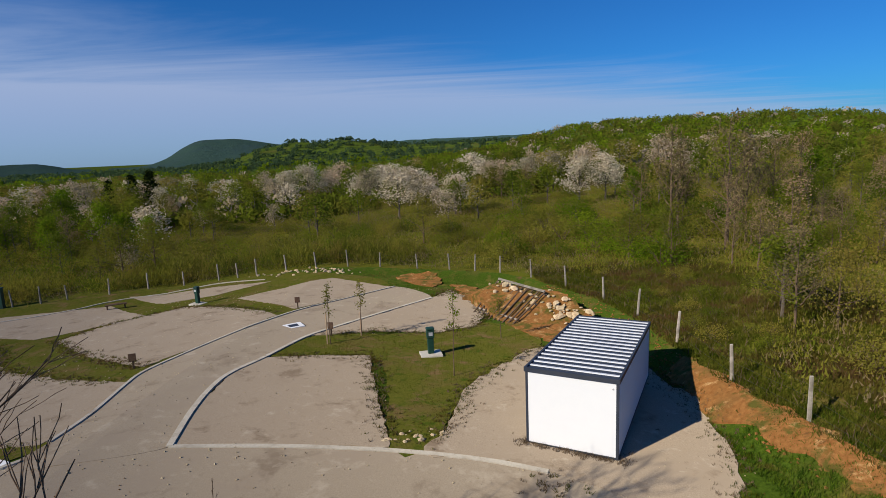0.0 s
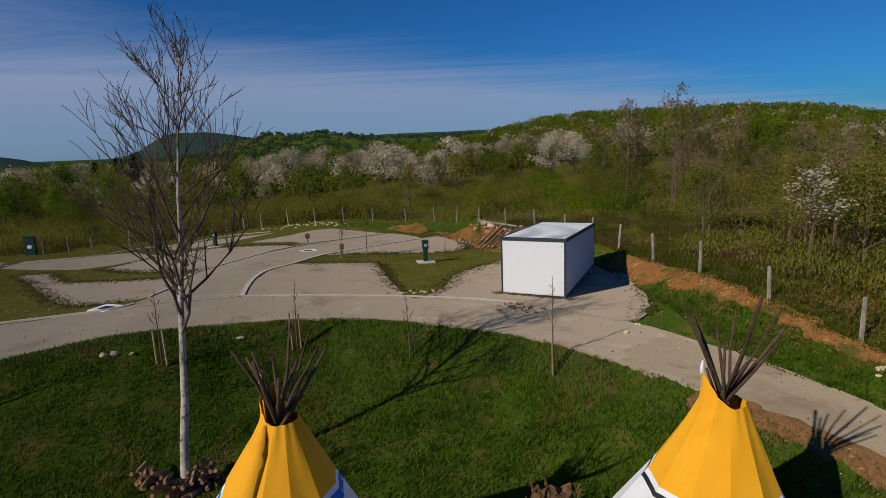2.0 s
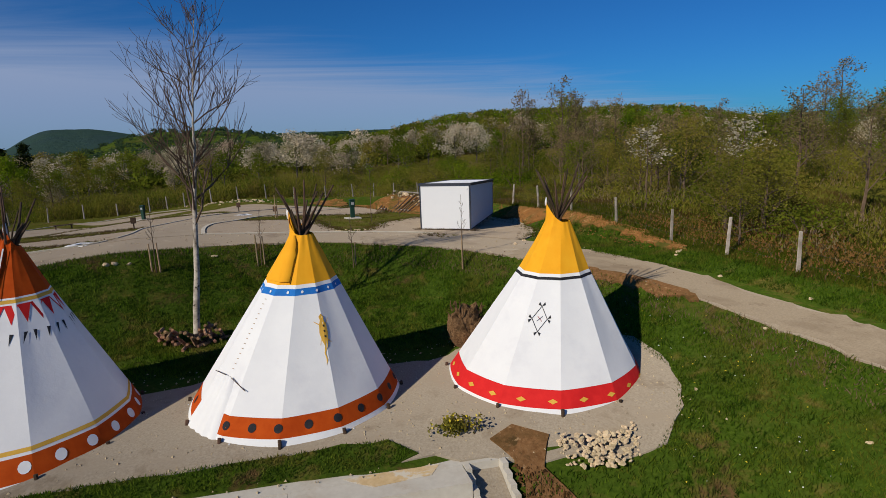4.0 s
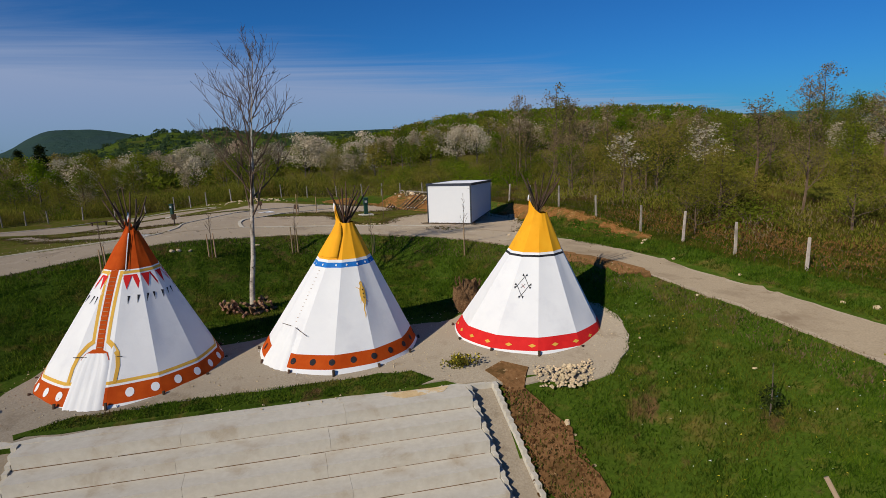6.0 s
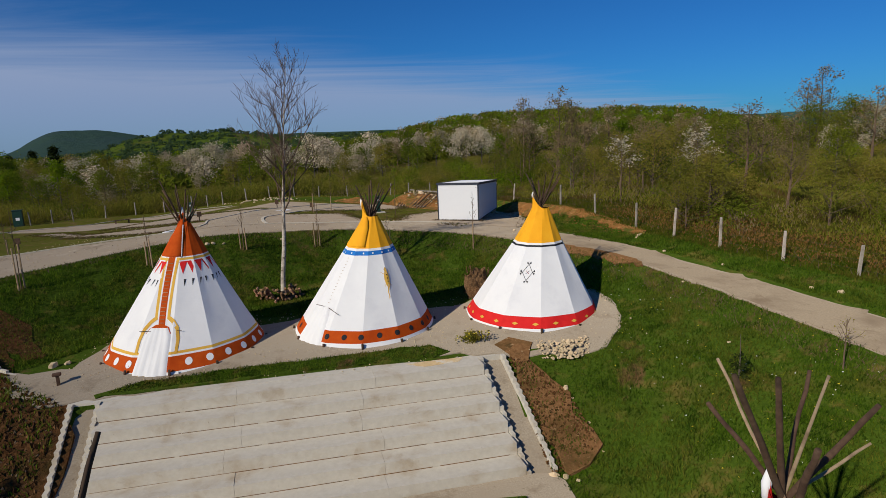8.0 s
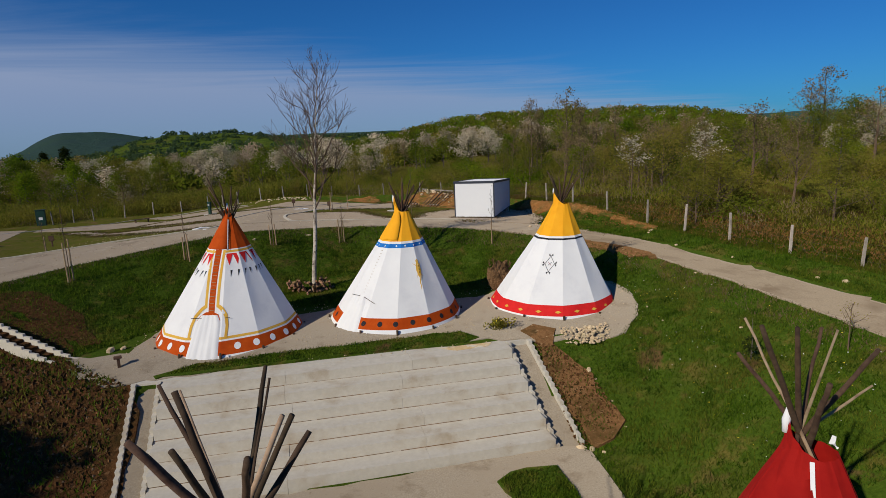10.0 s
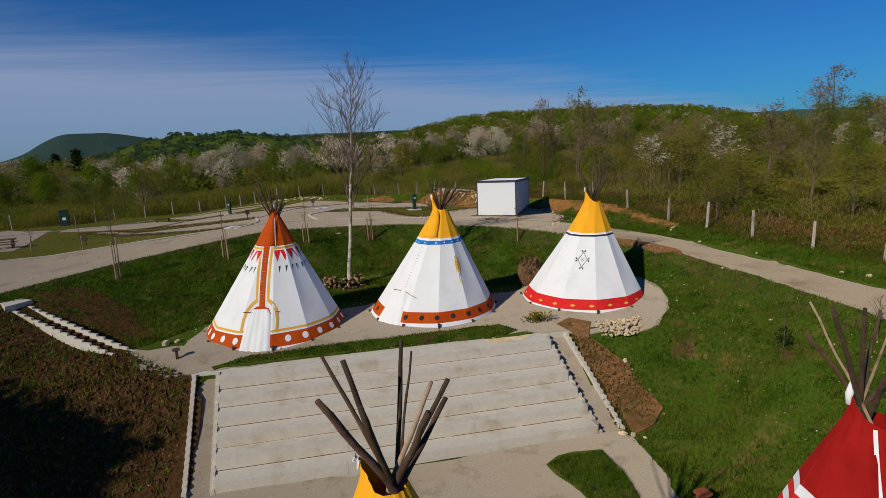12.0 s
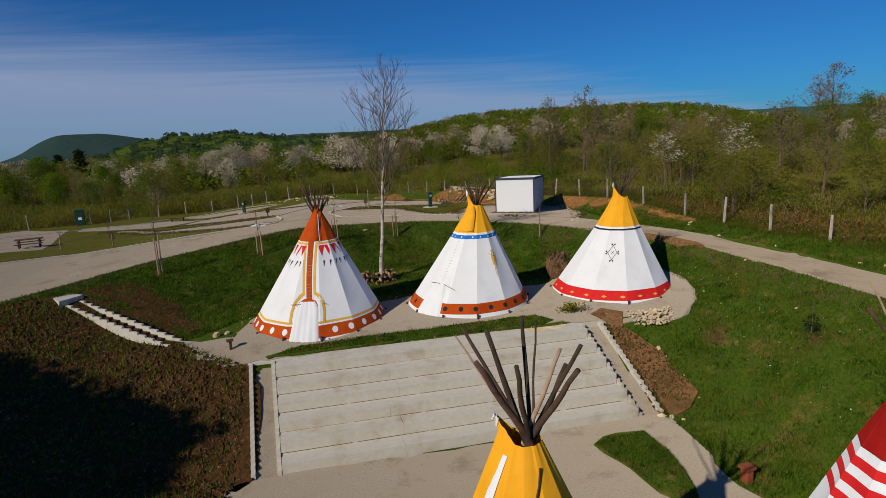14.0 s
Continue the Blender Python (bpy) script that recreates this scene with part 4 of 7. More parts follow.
def tall_poles(tipi, cone, tie, tops, seed):
    """Poles that cross at a tie and end at given places; each row: x, y, z, radius, and 1 where the bark is peeled pale."""
    rng = random.Random(seed)
    base = tipi.matrix_basis.translation
    tie = Vector(tie) - base
    for x, y, z, r, pale in tops:
        top = Vector((x, y, z)) - base
        way = (top - tie).normalized()
        a = math.atan2(-way.y, -way.x)
        side = Vector((-way.y, way.x, 0)).normalized() * rng.choice((-1, 1)) * rng.uniform(0.03, 0.08)
        knot = tie + side + Vector((0, 0, rng.uniform(-0.08, 0.08)))
        foot = cone.at(a, 0.02, -0.14)
        bend = Vector((rng.uniform(-1, 1), rng.uniform(-1, 1), 0)) * 0.018
        run = [knot.lerp(top, k / 6) + bend * math.sin(k * 1.4) for k in range(1, 6)] + [top]
        knobs = [r * (1.02 - 0.05 * k) * rng.uniform(0.92, 1.1) for k in range(1, 7)]
        part("pole", *tube([foot, foot.lerp(knot, 0.5), foot.lerp(knot, 0.86), knot] + run, [r * 1.25, r * 1.2, r * 1.1, r * 1.05] + knobs, 9), M_PEELED if pale else M_POLE, tipi, "peeled pale pole" if pale else "", True)


def pegs(tipi, cone, seed, m=M_POLE):
    rng = random.Random(seed)
    for i in range(cone.sides):
        a = cone.phase + 2 * math.pi * (i + 0.02) / cone.sides
        p = cone.at(a, 0.02, 0.05)
        outward = Vector((math.cos(a), math.sin(a), 0))
        part("peg", *tube([p + outward * 0.05 - Vector((0, 0, 0.22)), p - outward * 0.02 + Vector((0, 0, 0.12 + rng.uniform(0, 0.05)))], [0.042, 0.046], 7), m, tipi)
        if i % 2:
            b = a + 0.09
            p = cone.at(b, 0.06, 0.06)
            part("tie_tape", *tube([p, p + Vector((math.cos(b), math.sin(b), 0)) * 0.06 - Vector((0, 0, 0.2))], [0.02, 0.012], 5), M_CANVAS, tipi, "white tie tape")


def band_marks(tipi, cone, name, first, pitch, count, shape, m, skip=None, lift=0.014):
    for i in range(count):
        a = radians(first + pitch * i)
        if skip and skip(a):
            continue
        part(name, *decal(cone, a, shape, lift), m, tipi)


def near_angle(a, b, span):
    return abs((a - b + math.pi) % (2 * math.pi) - math.pi) < span


def door_panel(tipi, cone, a, width, tall, m, words, low=0.02, shrink=0.32):
    """A hanging door cloth with soft folds, a little proud of the skin, with a thickness at its edges."""
    verts, faces, nu, nv = [], [], 16, 10
    for j in range(nv + 1):
        t = j / nv
        z = low + (tall - low) * t
        half = width / 2 * (1 - shrink * t)
        if t > 0.85:
            half *= 1 - 2.0 * (t - 0.85)
        for i in range(nu + 1):
            u = (2 * i / nu - 1) * half
            r = max(0.13, cone.wide(z))
            edge = abs(2 * i / nu - 1)
            fold = 0.06 + (0.020 * math.sin(i * 1.9 + 0.8 * t) + 0.012 * math.sin(i * 0.8 - 3 * t)) * (1 - 0.5 * t)
            verts.append(cone.at(a + u / r, z, fold - (0.05 if edge == 1 else 0)))
    for j in range(nv):
        for i in range(nu):
            k = j * (nu + 1) + i
            faces.append([k, k + 1, k + nu + 2, k + nu + 1])
    return part("door", verts, faces, m, tipi, words, True)


def cap_skin(cone, z0, low, tip, width=0.75, crease=1.0):
    """The top of the cover: its open rim rises to a flap tip, given from the foot of the axis, and is drawn out that way."""
    tip = Vector(tip)
    off = tip - cone.axis(tip.z)
    a0 = math.atan2(off.y, off.x)

    def rise(a):
        d = abs((a - a0 + math.pi) % (2 * math.pi) - math.pi)
        return max(0.0, 1 - d / (math.pi * width)) ** 1.6

    verts, faces = skin(cone, z0, low, rows=12, rim=lambda a: low + (tip.z - low) * rise(a))
    pull = Vector((off.x, off.y, 0)) - Vector((math.cos(a0), math.sin(a0), 0)) * cone.neck
    out = []
    for v in verts:
        p = v - cone.axis(v.z)
        a, k = math.atan2(p.y, p.x), ease(v.z, z0, low)
        fold = 0.016 * crease * k * (math.sin(a * 9 + v.z * 2.1) + 0.6 * math.sin(a * 15 - v.z * 3))
        out.append(v + Vector((math.cos(a), math.sin(a), 0)) * fold + pull * rise(a) * ease(v.z, z0 + 0.3 * (tip.z - z0), tip.z))
    return out, faces


def smoke_flap(cone, hinge, edge, z0, tip, out, fall=0.0):
    """A flap hinged up the cap whose free edge stands away from it, with a turned-in border."""
    verts, nu, nv, tip = [], 5, 9, Vector(tip)
    for j in range(nv + 1):
        t = j / nv
        for i in range(nu + 2):
            k = min(i / nu, 1.0)
            z = z0 + (tip.z - z0) * t * (0.86 + 0.14 * k) + fall * k * (1 - t)
            a = radians(hinge + (edge - hinge) * k)
            p = cone.at(a, min(z, cone.throat), 0.02 + out * k ** 1.5 * (0.35 + 0.65 * t))
            p.z = z
            p = p.lerp(Vector((tip.x, tip.y, z)), 0.9 * ease(t, 0.45, 1.0))
            if i > nu:
                p = p + (cone.axis(z) - p) * min(1.0, 0.5 * (out + 0.02)) + Vector((math.cos(a + 1.57), math.sin(a + 1.57), 0)) * 0.02
            verts.append(p)
    w = nu + 2
    return verts, [[j * w + i, j * w + i + 1, (j + 1) * w + i + 1, (j + 1) * w + i] for j in range(nv) for i in range(w - 1)]


def flap_point(tipi, tip, tall=0.26, r=0.055):
    p = Vector(tip)
    part("flap_tip", *tube([p - Vector((0, 0, tall)), p - Vector((0, 0, tall * 0.35)), p + Vector((0.01, 0, 0.07))], [r * 0.8, r, r * 0.35], 8), M_CANVAS, tipi, "white flap tip", True)


def tipi_base(x, y, z, label):
    return holder("tipi", (x, y, z), label, "tipi", "tipis")


# red-capped tipi with a laced front
rust_tipi = tipi_base(-10.38, 0.0, -0.07, "white canvas tipi with rust-red cap and dotted rust hem band")
cone = Cone(2.97, 5.02, 12, 1.8, (0.284, 0.68), 3.56, 4.72, 0.24)
TIP = (0.25, 0.62, 5.30)
DOOR = radians(-101.5)
part("hem", *skin(cone, -0.04, 0.08, rows=2), M_CANVAS, rust_tipi)
band = part("hem_band", *skin(cone, 0.06, 0.50, rows=3, lift=0.003), M_RUST, rust_tipi, "rust red hem band with white dots")
part("trim_stripe", *skin(cone, 0.56, 0.64, rows=1, lift=0.005), M_OCHRE, rust_tipi, "ochre yellow stripe")
cover = creased(part("cover", *skin(cone, 0.50, 3.44, rows=12), M_CANVAS, rust_tipi, "", True))
part("trim_stripe", *skin(cone, 3.48, 3.56, rows=1, lift=0.006), M_OCHRE, rust_tipi, "ochre yellow stripe")
part("ring_band", *skin(cone, 3.44, 3.60, rows=1, lift=0.002), M_CANVAS, rust_tipi, "white ring")
creased(part("cap", *cap_skin(cone, 3.60, 4.72, TIP, 0.6, 0.4), M_RUST, rust_tipi, "rust red top with smoke flaps", True))
part("smoke_flap", *smoke_flap(cone, -190, -86, 3.62, TIP, 0.10), M_RUST, rust_tipi, "lit rust red smoke flap", True)
part("flap_edge", *ribbon(cone, lambda z: radians(-84.5 - 2 * (z - 3.6)), -0.006, 0.018, 3.62, 4.72, 8, 0.09), M_CANVAS, rust_tipi, "white edge of the smoke flap")


def lace_line(z):
    return radians(-99.5 - 3.9 * (z - 1.3))


lacing = part("lacing_strip", *ribbon(cone, lace_line, -0.125, 0.125, 1.35, 3.60, 14, 0.012), M_RUST, rust_tipi, "rust red strip down to the door")
part("lacing_border", *ribbon(cone, lace_line, -0.185, 0.185, 1.40, 3.60, 14, 0.007), M_CANVAS, rust_tipi, "white border of the laced strip")
for s in (-1, 1):
    part("lacing_border", *ribbon(cone, lace_line, s * 0.185, s * 0.29, 1.62, 3.58, 14, 0.009), M_OCHRE, rust_tipi, "ochre yellow border of the laced strip")
    edge = [(s * 0.18, 1.62), (s * 0.36, 1.50), (s * 0.55, 1.28), (s * 0.64, 0.98), (s * 0.66, 0.60), (s * 0.76, 0.60), (s * 0.745, 1.0), (s * 0.64, 1.35), (s * 0.44, 1.60), (s * 0.285, 1.70)]
    v, f = decal(cone, lace_line(1.5), edge, 0.016)
    part("door_border", v, [[0, 1, 8, 9], [1, 2, 7, 8], [2, 3, 6, 7], [3, 4, 5, 6]], M_OCHRE, rust_tipi, "ochre yellow border round the door")
for k in range(17):
    z = 1.50 + k * 0.118
    part("lacing_pin", *tube([cone.at(lace_line(z) - 0.09 / cone.wide(z), z, 0.026), cone.at(lace_line(z) + 0.09 / cone.wide(z), z, 0.026)], [0.011, 0.011], 5), M_WOOD, lacing)
part("door_arch", *decal(cone, DOOR, [(-0.46, 1.18), (-0.36, 1.34), (-0.16, 1.45), (0.1, 1.46), (0.34, 1.38), (0.46, 1.18)], 0.02), M_RUST, rust_tipi, "rust red arch above the door")
door = door_panel(rust_tipi, cone, DOOR, 1.24, 1.36, M_CANVAS, "creased white door cloth", -0.02, 0.26)
part("door_rod", *tube([cone.at(DOOR - 0.30, 1.27, 0.08), cone.at(DOOR + 0.36, 1.24, 0.08)], [0.013, 0.010], 5), M_POLE, door)
band_marks(band, cone, "dot", -75.7, 14.4, 25, disc(0, 0.30, 0.125, 0.115), M_CANVAS, lambda a: near_angle(a, DOOR, 0.2))
for i in range(22):
    a = radians(-81 + 16.5 * i)
    if not near_angle(a, lace_line(3.2), 0.22):
        part("pennant", *decal(cone, a, [(-0.145, 3.44), (0.145, 3.44), (0.0, 3.02)], 0.014), M_SCARLET, cover, "painted red triangle")
for i in range(30):
    a = radians(-78 + 11.6 * i)
    if not near_angle(a, lace_line(2.7), 0.26):
        part("tick_mark", *decal(cone, a, [(-0.03 + 0.03 * (i % 3), 2.84), (0.05 + 0.03 * (i % 3), 2.83), (-0.02, 2.60)], 0.014), M_BLACK, cover, "painted black tick")
flap_point(rust_tipi, TIP, 0.34)
poles(rust_tipi, cone, 11, 4.66, 13, 1.45)
pegs(rust_tipi, cone, 12)

# yellow-capped tipi with a blue ring
blue_tipi = tipi_base(-3.42, 0.39, 0.0, "white canvas tipi with yellow cap, blue ring and rust hem band")
cone = Cone(2.90, 5.05, 12, 24.7, (0.55, -0.30), 3.42, 4.62, 0.27)
TIP = (0.16, 0.02, 5.24)
DOOR = radians(-143)
part("hem", *skin(cone, 0.0, 0.17, rows=2), M_CANVAS, blue_tipi)
band = part("hem_band", *skin(cone, 0.16, 0.57, rows=3, lift=0.003), M_RUST, blue_tipi, "rust red hem band with black dots")
cover = creased(part("cover", *skin(cone, 0.57, 3.17, rows=12), M_CANVAS, blue_tipi, "", True))
ring = part("ring_band", *skin(cone, 3.17, 3.33, rows=2), M_BLUE, blue_tipi, "blue ring with white dots")
part("ring_band", *skin(cone, 3.33, 3.42, rows=1), M_CANVAS, blue_tipi, "white ring")
creased(part("cap", *cap_skin(cone, 3.42, 4.60, TIP, 0.62, 0.5), M_YELLOW, blue_tipi, "yellow top with smoke flaps", True))
part("smoke_flap", *smoke_flap(cone, -185, -106, 3.50, TIP, 0.14), M_YELLOW, blue_tipi, "folded yellow smoke flap", True)
band_marks(band, cone, "dot", -96.6, 15.05, 24, disc(0, 0.37, 0.105, 0.095), M_BLACK, lambda a: near_angle(a, DOOR, 0.28))
band_marks(ring, cone, "dot", -106, 20.6, 17, disc(0, 3.25, 0.035, 0.035, 8), M_CANVAS)
LIZ = radians(-66)
part("emblem", *decal(cone, LIZ, [(0.0, 2.70), (0.06, 2.62), (0.05, 2.55), (0.11, 2.42), (0.12, 2.25), (0.08, 2.05), (0.05, 1.95), (-0.03, 1.80), (-0.01, 1.64), (-0.06, 1.52), (-0.04, 1.66), (-0.06, 1.80), (-0.02, 1.96),
                                  (-0.07, 2.08), (-0.10, 2.26), (-0.08, 2.44), (-0.04, 2.55), (-0.06, 2.63)], 0.016), M_OCHRE, cover, "long yellow painted emblem")
for u, z, du, dz in ((0.10, 2.44, 0.09, 0.12), (-0.08, 2.45, -0.12, 0.08), (0.08, 2.10, 0.10, -0.10), (-0.07, 2.12, -0.06, -0.14)):
    part("emblem_stroke", *decal(cone, LIZ, [(u, z + 0.014), (u, z - 0.014), (u + du, z + dz - 0.008), (u + du, z + dz + 0.008)], 0.017), M_OCHRE, cover)
for z in (2.42, 2.30, 2.18):
    part("emblem_dot", *decal(cone, LIZ, disc(0.02, z, 0.02, 0.028, 8), 0.02), M_BLACK, cover)
door = door_panel(blue_tipi, cone, DOOR, 1.46, 1.30, M_CANVAS, "plain white door cloth hanging loose", 0.0, 0.5)
part("door_rod", *tube([cone.at(DOOR + 0.12, 1.30, 0.08), cone.at(DOOR + 0.40, 1.12, 0.09)], [0.012, 0.010], 5), M_POLE, door)
part("door_rod", *tube([cone.at(DOOR - 0.22, 1.32, 0.08), cone.at(DOOR + 0.0, 1.32, 0.09)], [0.010, 0.010], 5), M_POLE, door)
for k in range(15):
    z = 1.45 + k * 0.115
    part("lacing_pin", *tube([cone.at(DOOR + 0.02, z, 0.012), cone.at(DOOR + 0.02 + 0.07 / cone.wide(z), z, 0.012)], [0.008, 0.008], 5), M_WOOD, cover)
flap_point(blue_tipi, TIP)
poles(blue_tipi, cone, 21, 4.62, 13, 1.25)
pegs(blue_tipi, cone, 22)

# yellow-capped tipi with a scarlet hem
red_tipi = tipi_base(3.79, 0.14, 0.0, "white canvas tipi with yellow cap and scarlet hem band")
cone = Cone(2.91, 4.87, 11, -3.7, (0.51, -0.02), 3.18, 4.58, 0.30)
TIP = (0.11, 0.05, 5.13)
part("hem", *skin(cone, -0.04, 0.14, rows=2), M_CANVAS, red_tipi)
band = part("hem_band", *skin(cone, 0.13, 0.53, rows=3, lift=0.003), M_SCARLET, red_tipi, "scarlet hem band with yellow diamonds")
cover = creased(part("cover", *skin(cone, 0.53, 3.03, rows=12), M_CANVAS, red_tipi, "", True))
part("ring_band", *skin(cone, 3.03, 3.10, rows=1, lift=0.004), M_BLACK, red_tipi, "black painted ring")
part("ring_band", *skin(cone, 3.10, 3.18, rows=1), M_CANVAS, red_tipi, "white ring")
creased(part("cap", *cap_skin(cone, 3.18, 4.52, TIP, 0.55, 0.6), M_YELLOW, red_tipi, "yellow top with smoke flaps", True))
band_marks(band, cone, "diamond", -106.2, 17.14, 21, [(-0.13, 0.29), (0, 0.235), (0.13, 0.29), (0, 0.345)], M_OCHRE)
EMB = radians(-121.5)


def stroke(u0, z0, u1, z1, w=0.016):
    d = Vector((u1 - u0, z1 - z0)).normalized() * w / 2
    return [(u0 - d.y, z0 + d.x), (u0 + d.y, z0 - d.x), (u1 + d.y, z1 - d.x), (u1 - d.y, z1 + d.x)]


for u0, z0, u1, z1 in ((0, 2.39, 0.21, 2.09), (0.21, 2.09, 0, 1.79), (0, 1.79, -0.21, 2.09), (-0.21, 2.09, 0, 2.39)):
    part("emblem_stroke", *decal(cone, EMB, stroke(u0, z0, u1, z1), 0.016), M_BLACK, cover, "black painted line")
for u, z, du, dz in ((0, 2.39, 1, 1), (0, 2.39, -1, 1), (0, 1.79, 1, -1), (0, 1.79, -1, -1), (0.21, 2.09, 1, 1), (0.21, 2.09, 1, -1), (-0.21, 2.09, -1, 1), (-0.21, 2.09, -1, -1)):
    part("emblem_arrow", *decal(cone, EMB, [(u, z), (u + du * 0.10, z + dz * 0.03), (u + du * 0.07, z + dz * 0.10)], 0.018), M_BLACK, cover, "black painted arrowhead")
for s in (-1, 1):
    part("emblem_cross", *decal(cone, EMB, stroke(-0.07, 2.09 - s * 0.06, 0.07, 2.09 + s * 0.06, 0.012), 0.016 + 0.002 * s), M_BLACK if s > 0 else M_CRIMSON, cover, "small painted cross")
flap_point(red_tipi, TIP, 0.16, 0.035)
poles(red_tipi, cone, 31, 4.62, 13, 1.35)
pegs(red_tipi, cone, 32)

# the two tipis on the court below
gold_tipi = tipi_base(-6.95, -18.45, COURT + 0.05, "tall canvas tipi with golden yellow top and thick dark poles")
cone = Cone(3.1, 6.45, 12, 11, (0.12, -0.08), 4.2, 6.02, 0.20)
TIP = (-0.24, 0.10, 6.28)
creased(part("cover", *skin(cone, 0.12, 3.6, rows=14), M_CANVAS, gold_tipi, "", True))
creased(part("cap", *cap_skin(cone, 3.6, 5.95, TIP, 0.42, 0.4), M_YELLOW, gold_tipi, "golden yellow top with a white flap edge", True))
part("flap_edge", *ribbon(cone, lambda z: radians(-158 - 6 * (z - 4.4)), -0.07, 0.07, 4.0, 5.80, 9, 0.03), M_CANVAS, gold_tipi, "white edge of the smoke flap")
# a thin dark tube draws the shade of a fold across the cap
part("seam", *tube([cone.at(radians(-130 + 9 * k), 4.5 + 0.2 * k, 0.03) for k in range(7)], [0.014] * 7, 5), M_POLE, gold_tipi, "dark cord across the flap")
part("tie_rag", *tube([(-0.30, 0.08, 6.22), (-0.27, 0.07, 6.30), (-0.23, 0.06, 6.22), (-0.25, 0.06, 6.12)], [0.015, 0.03, 0.025, 0.012], 6), M_CANVAS, gold_tipi, "white rag tied to the flap tip")
part("tie_rag", *tube([(0.10, -0.26, 5.92), (0.07, -0.28, 5.82), (0.13, -0.29, 5.72)], [0.015, 0.03, 0.012], 6), M_CANVAS, gold_tipi, "white rag tied to a pole")
tall_poles(gold_tipi, cone, (-6.82, -18.55, 3.42), (
    (-7.57, -18.89, 4.84, 0.052, 0), (-7.54, -17.96, 5.00, 0.032, 0), (-7.52, -17.34, 4.66, 0.022, 1), (-7.28, -18.32, 5.05, 0.046, 0), (-7.12, -19.14, 4.83, 0.042, 0), (-6.50, -17.45, 4.90, 0.036, 0),
    (-6.41, -17.84, 4.90, 0.020, 0), (-6.24, -18.36, 4.68, 0.038, 1), (-6.10, -18.74, 4.85, 0.038, 0), (-6.01, -18.00, 4.28, 0.044, 0), (-6.43, -19.40, 4.80, 0.046, 0)), 41)

stripe_tipi = tipi_base(0.84, -17.75, COURT - 0.06, "canvas tipi with deep red top and red and white stripes")
cone = Cone(2.75, 6.35, 12, 6, (0.08, 0.12), 4.25, 5.5, 0.33)
TIP = (-0.20, 0.26, 5.92)
creased(part("cover", *skin(cone, 0.12, 3.30, rows=10), M_CANVAS, stripe_tipi, "", True))
for k in range(7):
    part("stripe", *skin(cone, 3.02 + 0.17 * k, 3.02 + 0.17 * (k + 1), rows=2, lift=0.004), M_CANVAS if k % 2 == 0 else M_SCARLET, stripe_tipi, "white stripe" if k % 2 == 0 else "red painted stripe")
creased(part("cap", *cap_skin(cone, 4.21, 5.44, TIP, 0.6, 0.6), M_CRIMSON, stripe_tipi, "deep red top with smoke flaps", True))
part("flap_edge", *ribbon(cone, lambda z: radians(-121 - 5 * (z - 4.3)), -0.028, 0.028, 4.22, 5.44, 9, 0.035), M_CANVAS, stripe_tipi, "white edge of the smoke flap")
part("smoke_flap", *smoke_flap(cone, -215, -124, 4.25, TIP, 0.06), M_CRIMSON, stripe_tipi, "deep red smoke flap", True)
flap_point(stripe_tipi, (TIP[0], TIP[1], TIP[2] + 0.05), 0.30, 0.06)
part("tie_rag", *tube([(0.42, 0.05, 5.62), (0.36, 0.02, 5.54), (0.44, 0.0, 5.46)], [0.03, 0.045, 0.02], 6), M_CANVAS, stripe_tipi, "white rag tied to a pole")
tall_poles(stripe_tipi, cone, (0.93, -17.52, 3.02), (
    (-0.03, -17.26, 4.30, 0.036, 0), (0.33, -16.90, 4.68, 0.024, 1), (-0.16, -17.84, 4.90, 0.044, 0), (0.25, -17.98, 4.88, 0.042, 0), (1.40, -17.18, 4.52, 0.030, 0), (1.35, -17.51, 4.59, 0.022, 1),
    (0.50, -18.30, 4.20, 0.046, 0), (1.30, -18.20, 4.55, 0.038, 0), (1.79, -17.73, 3.79, 0.022, 1)), 51)

# ---------------------------------------------------------------- trees


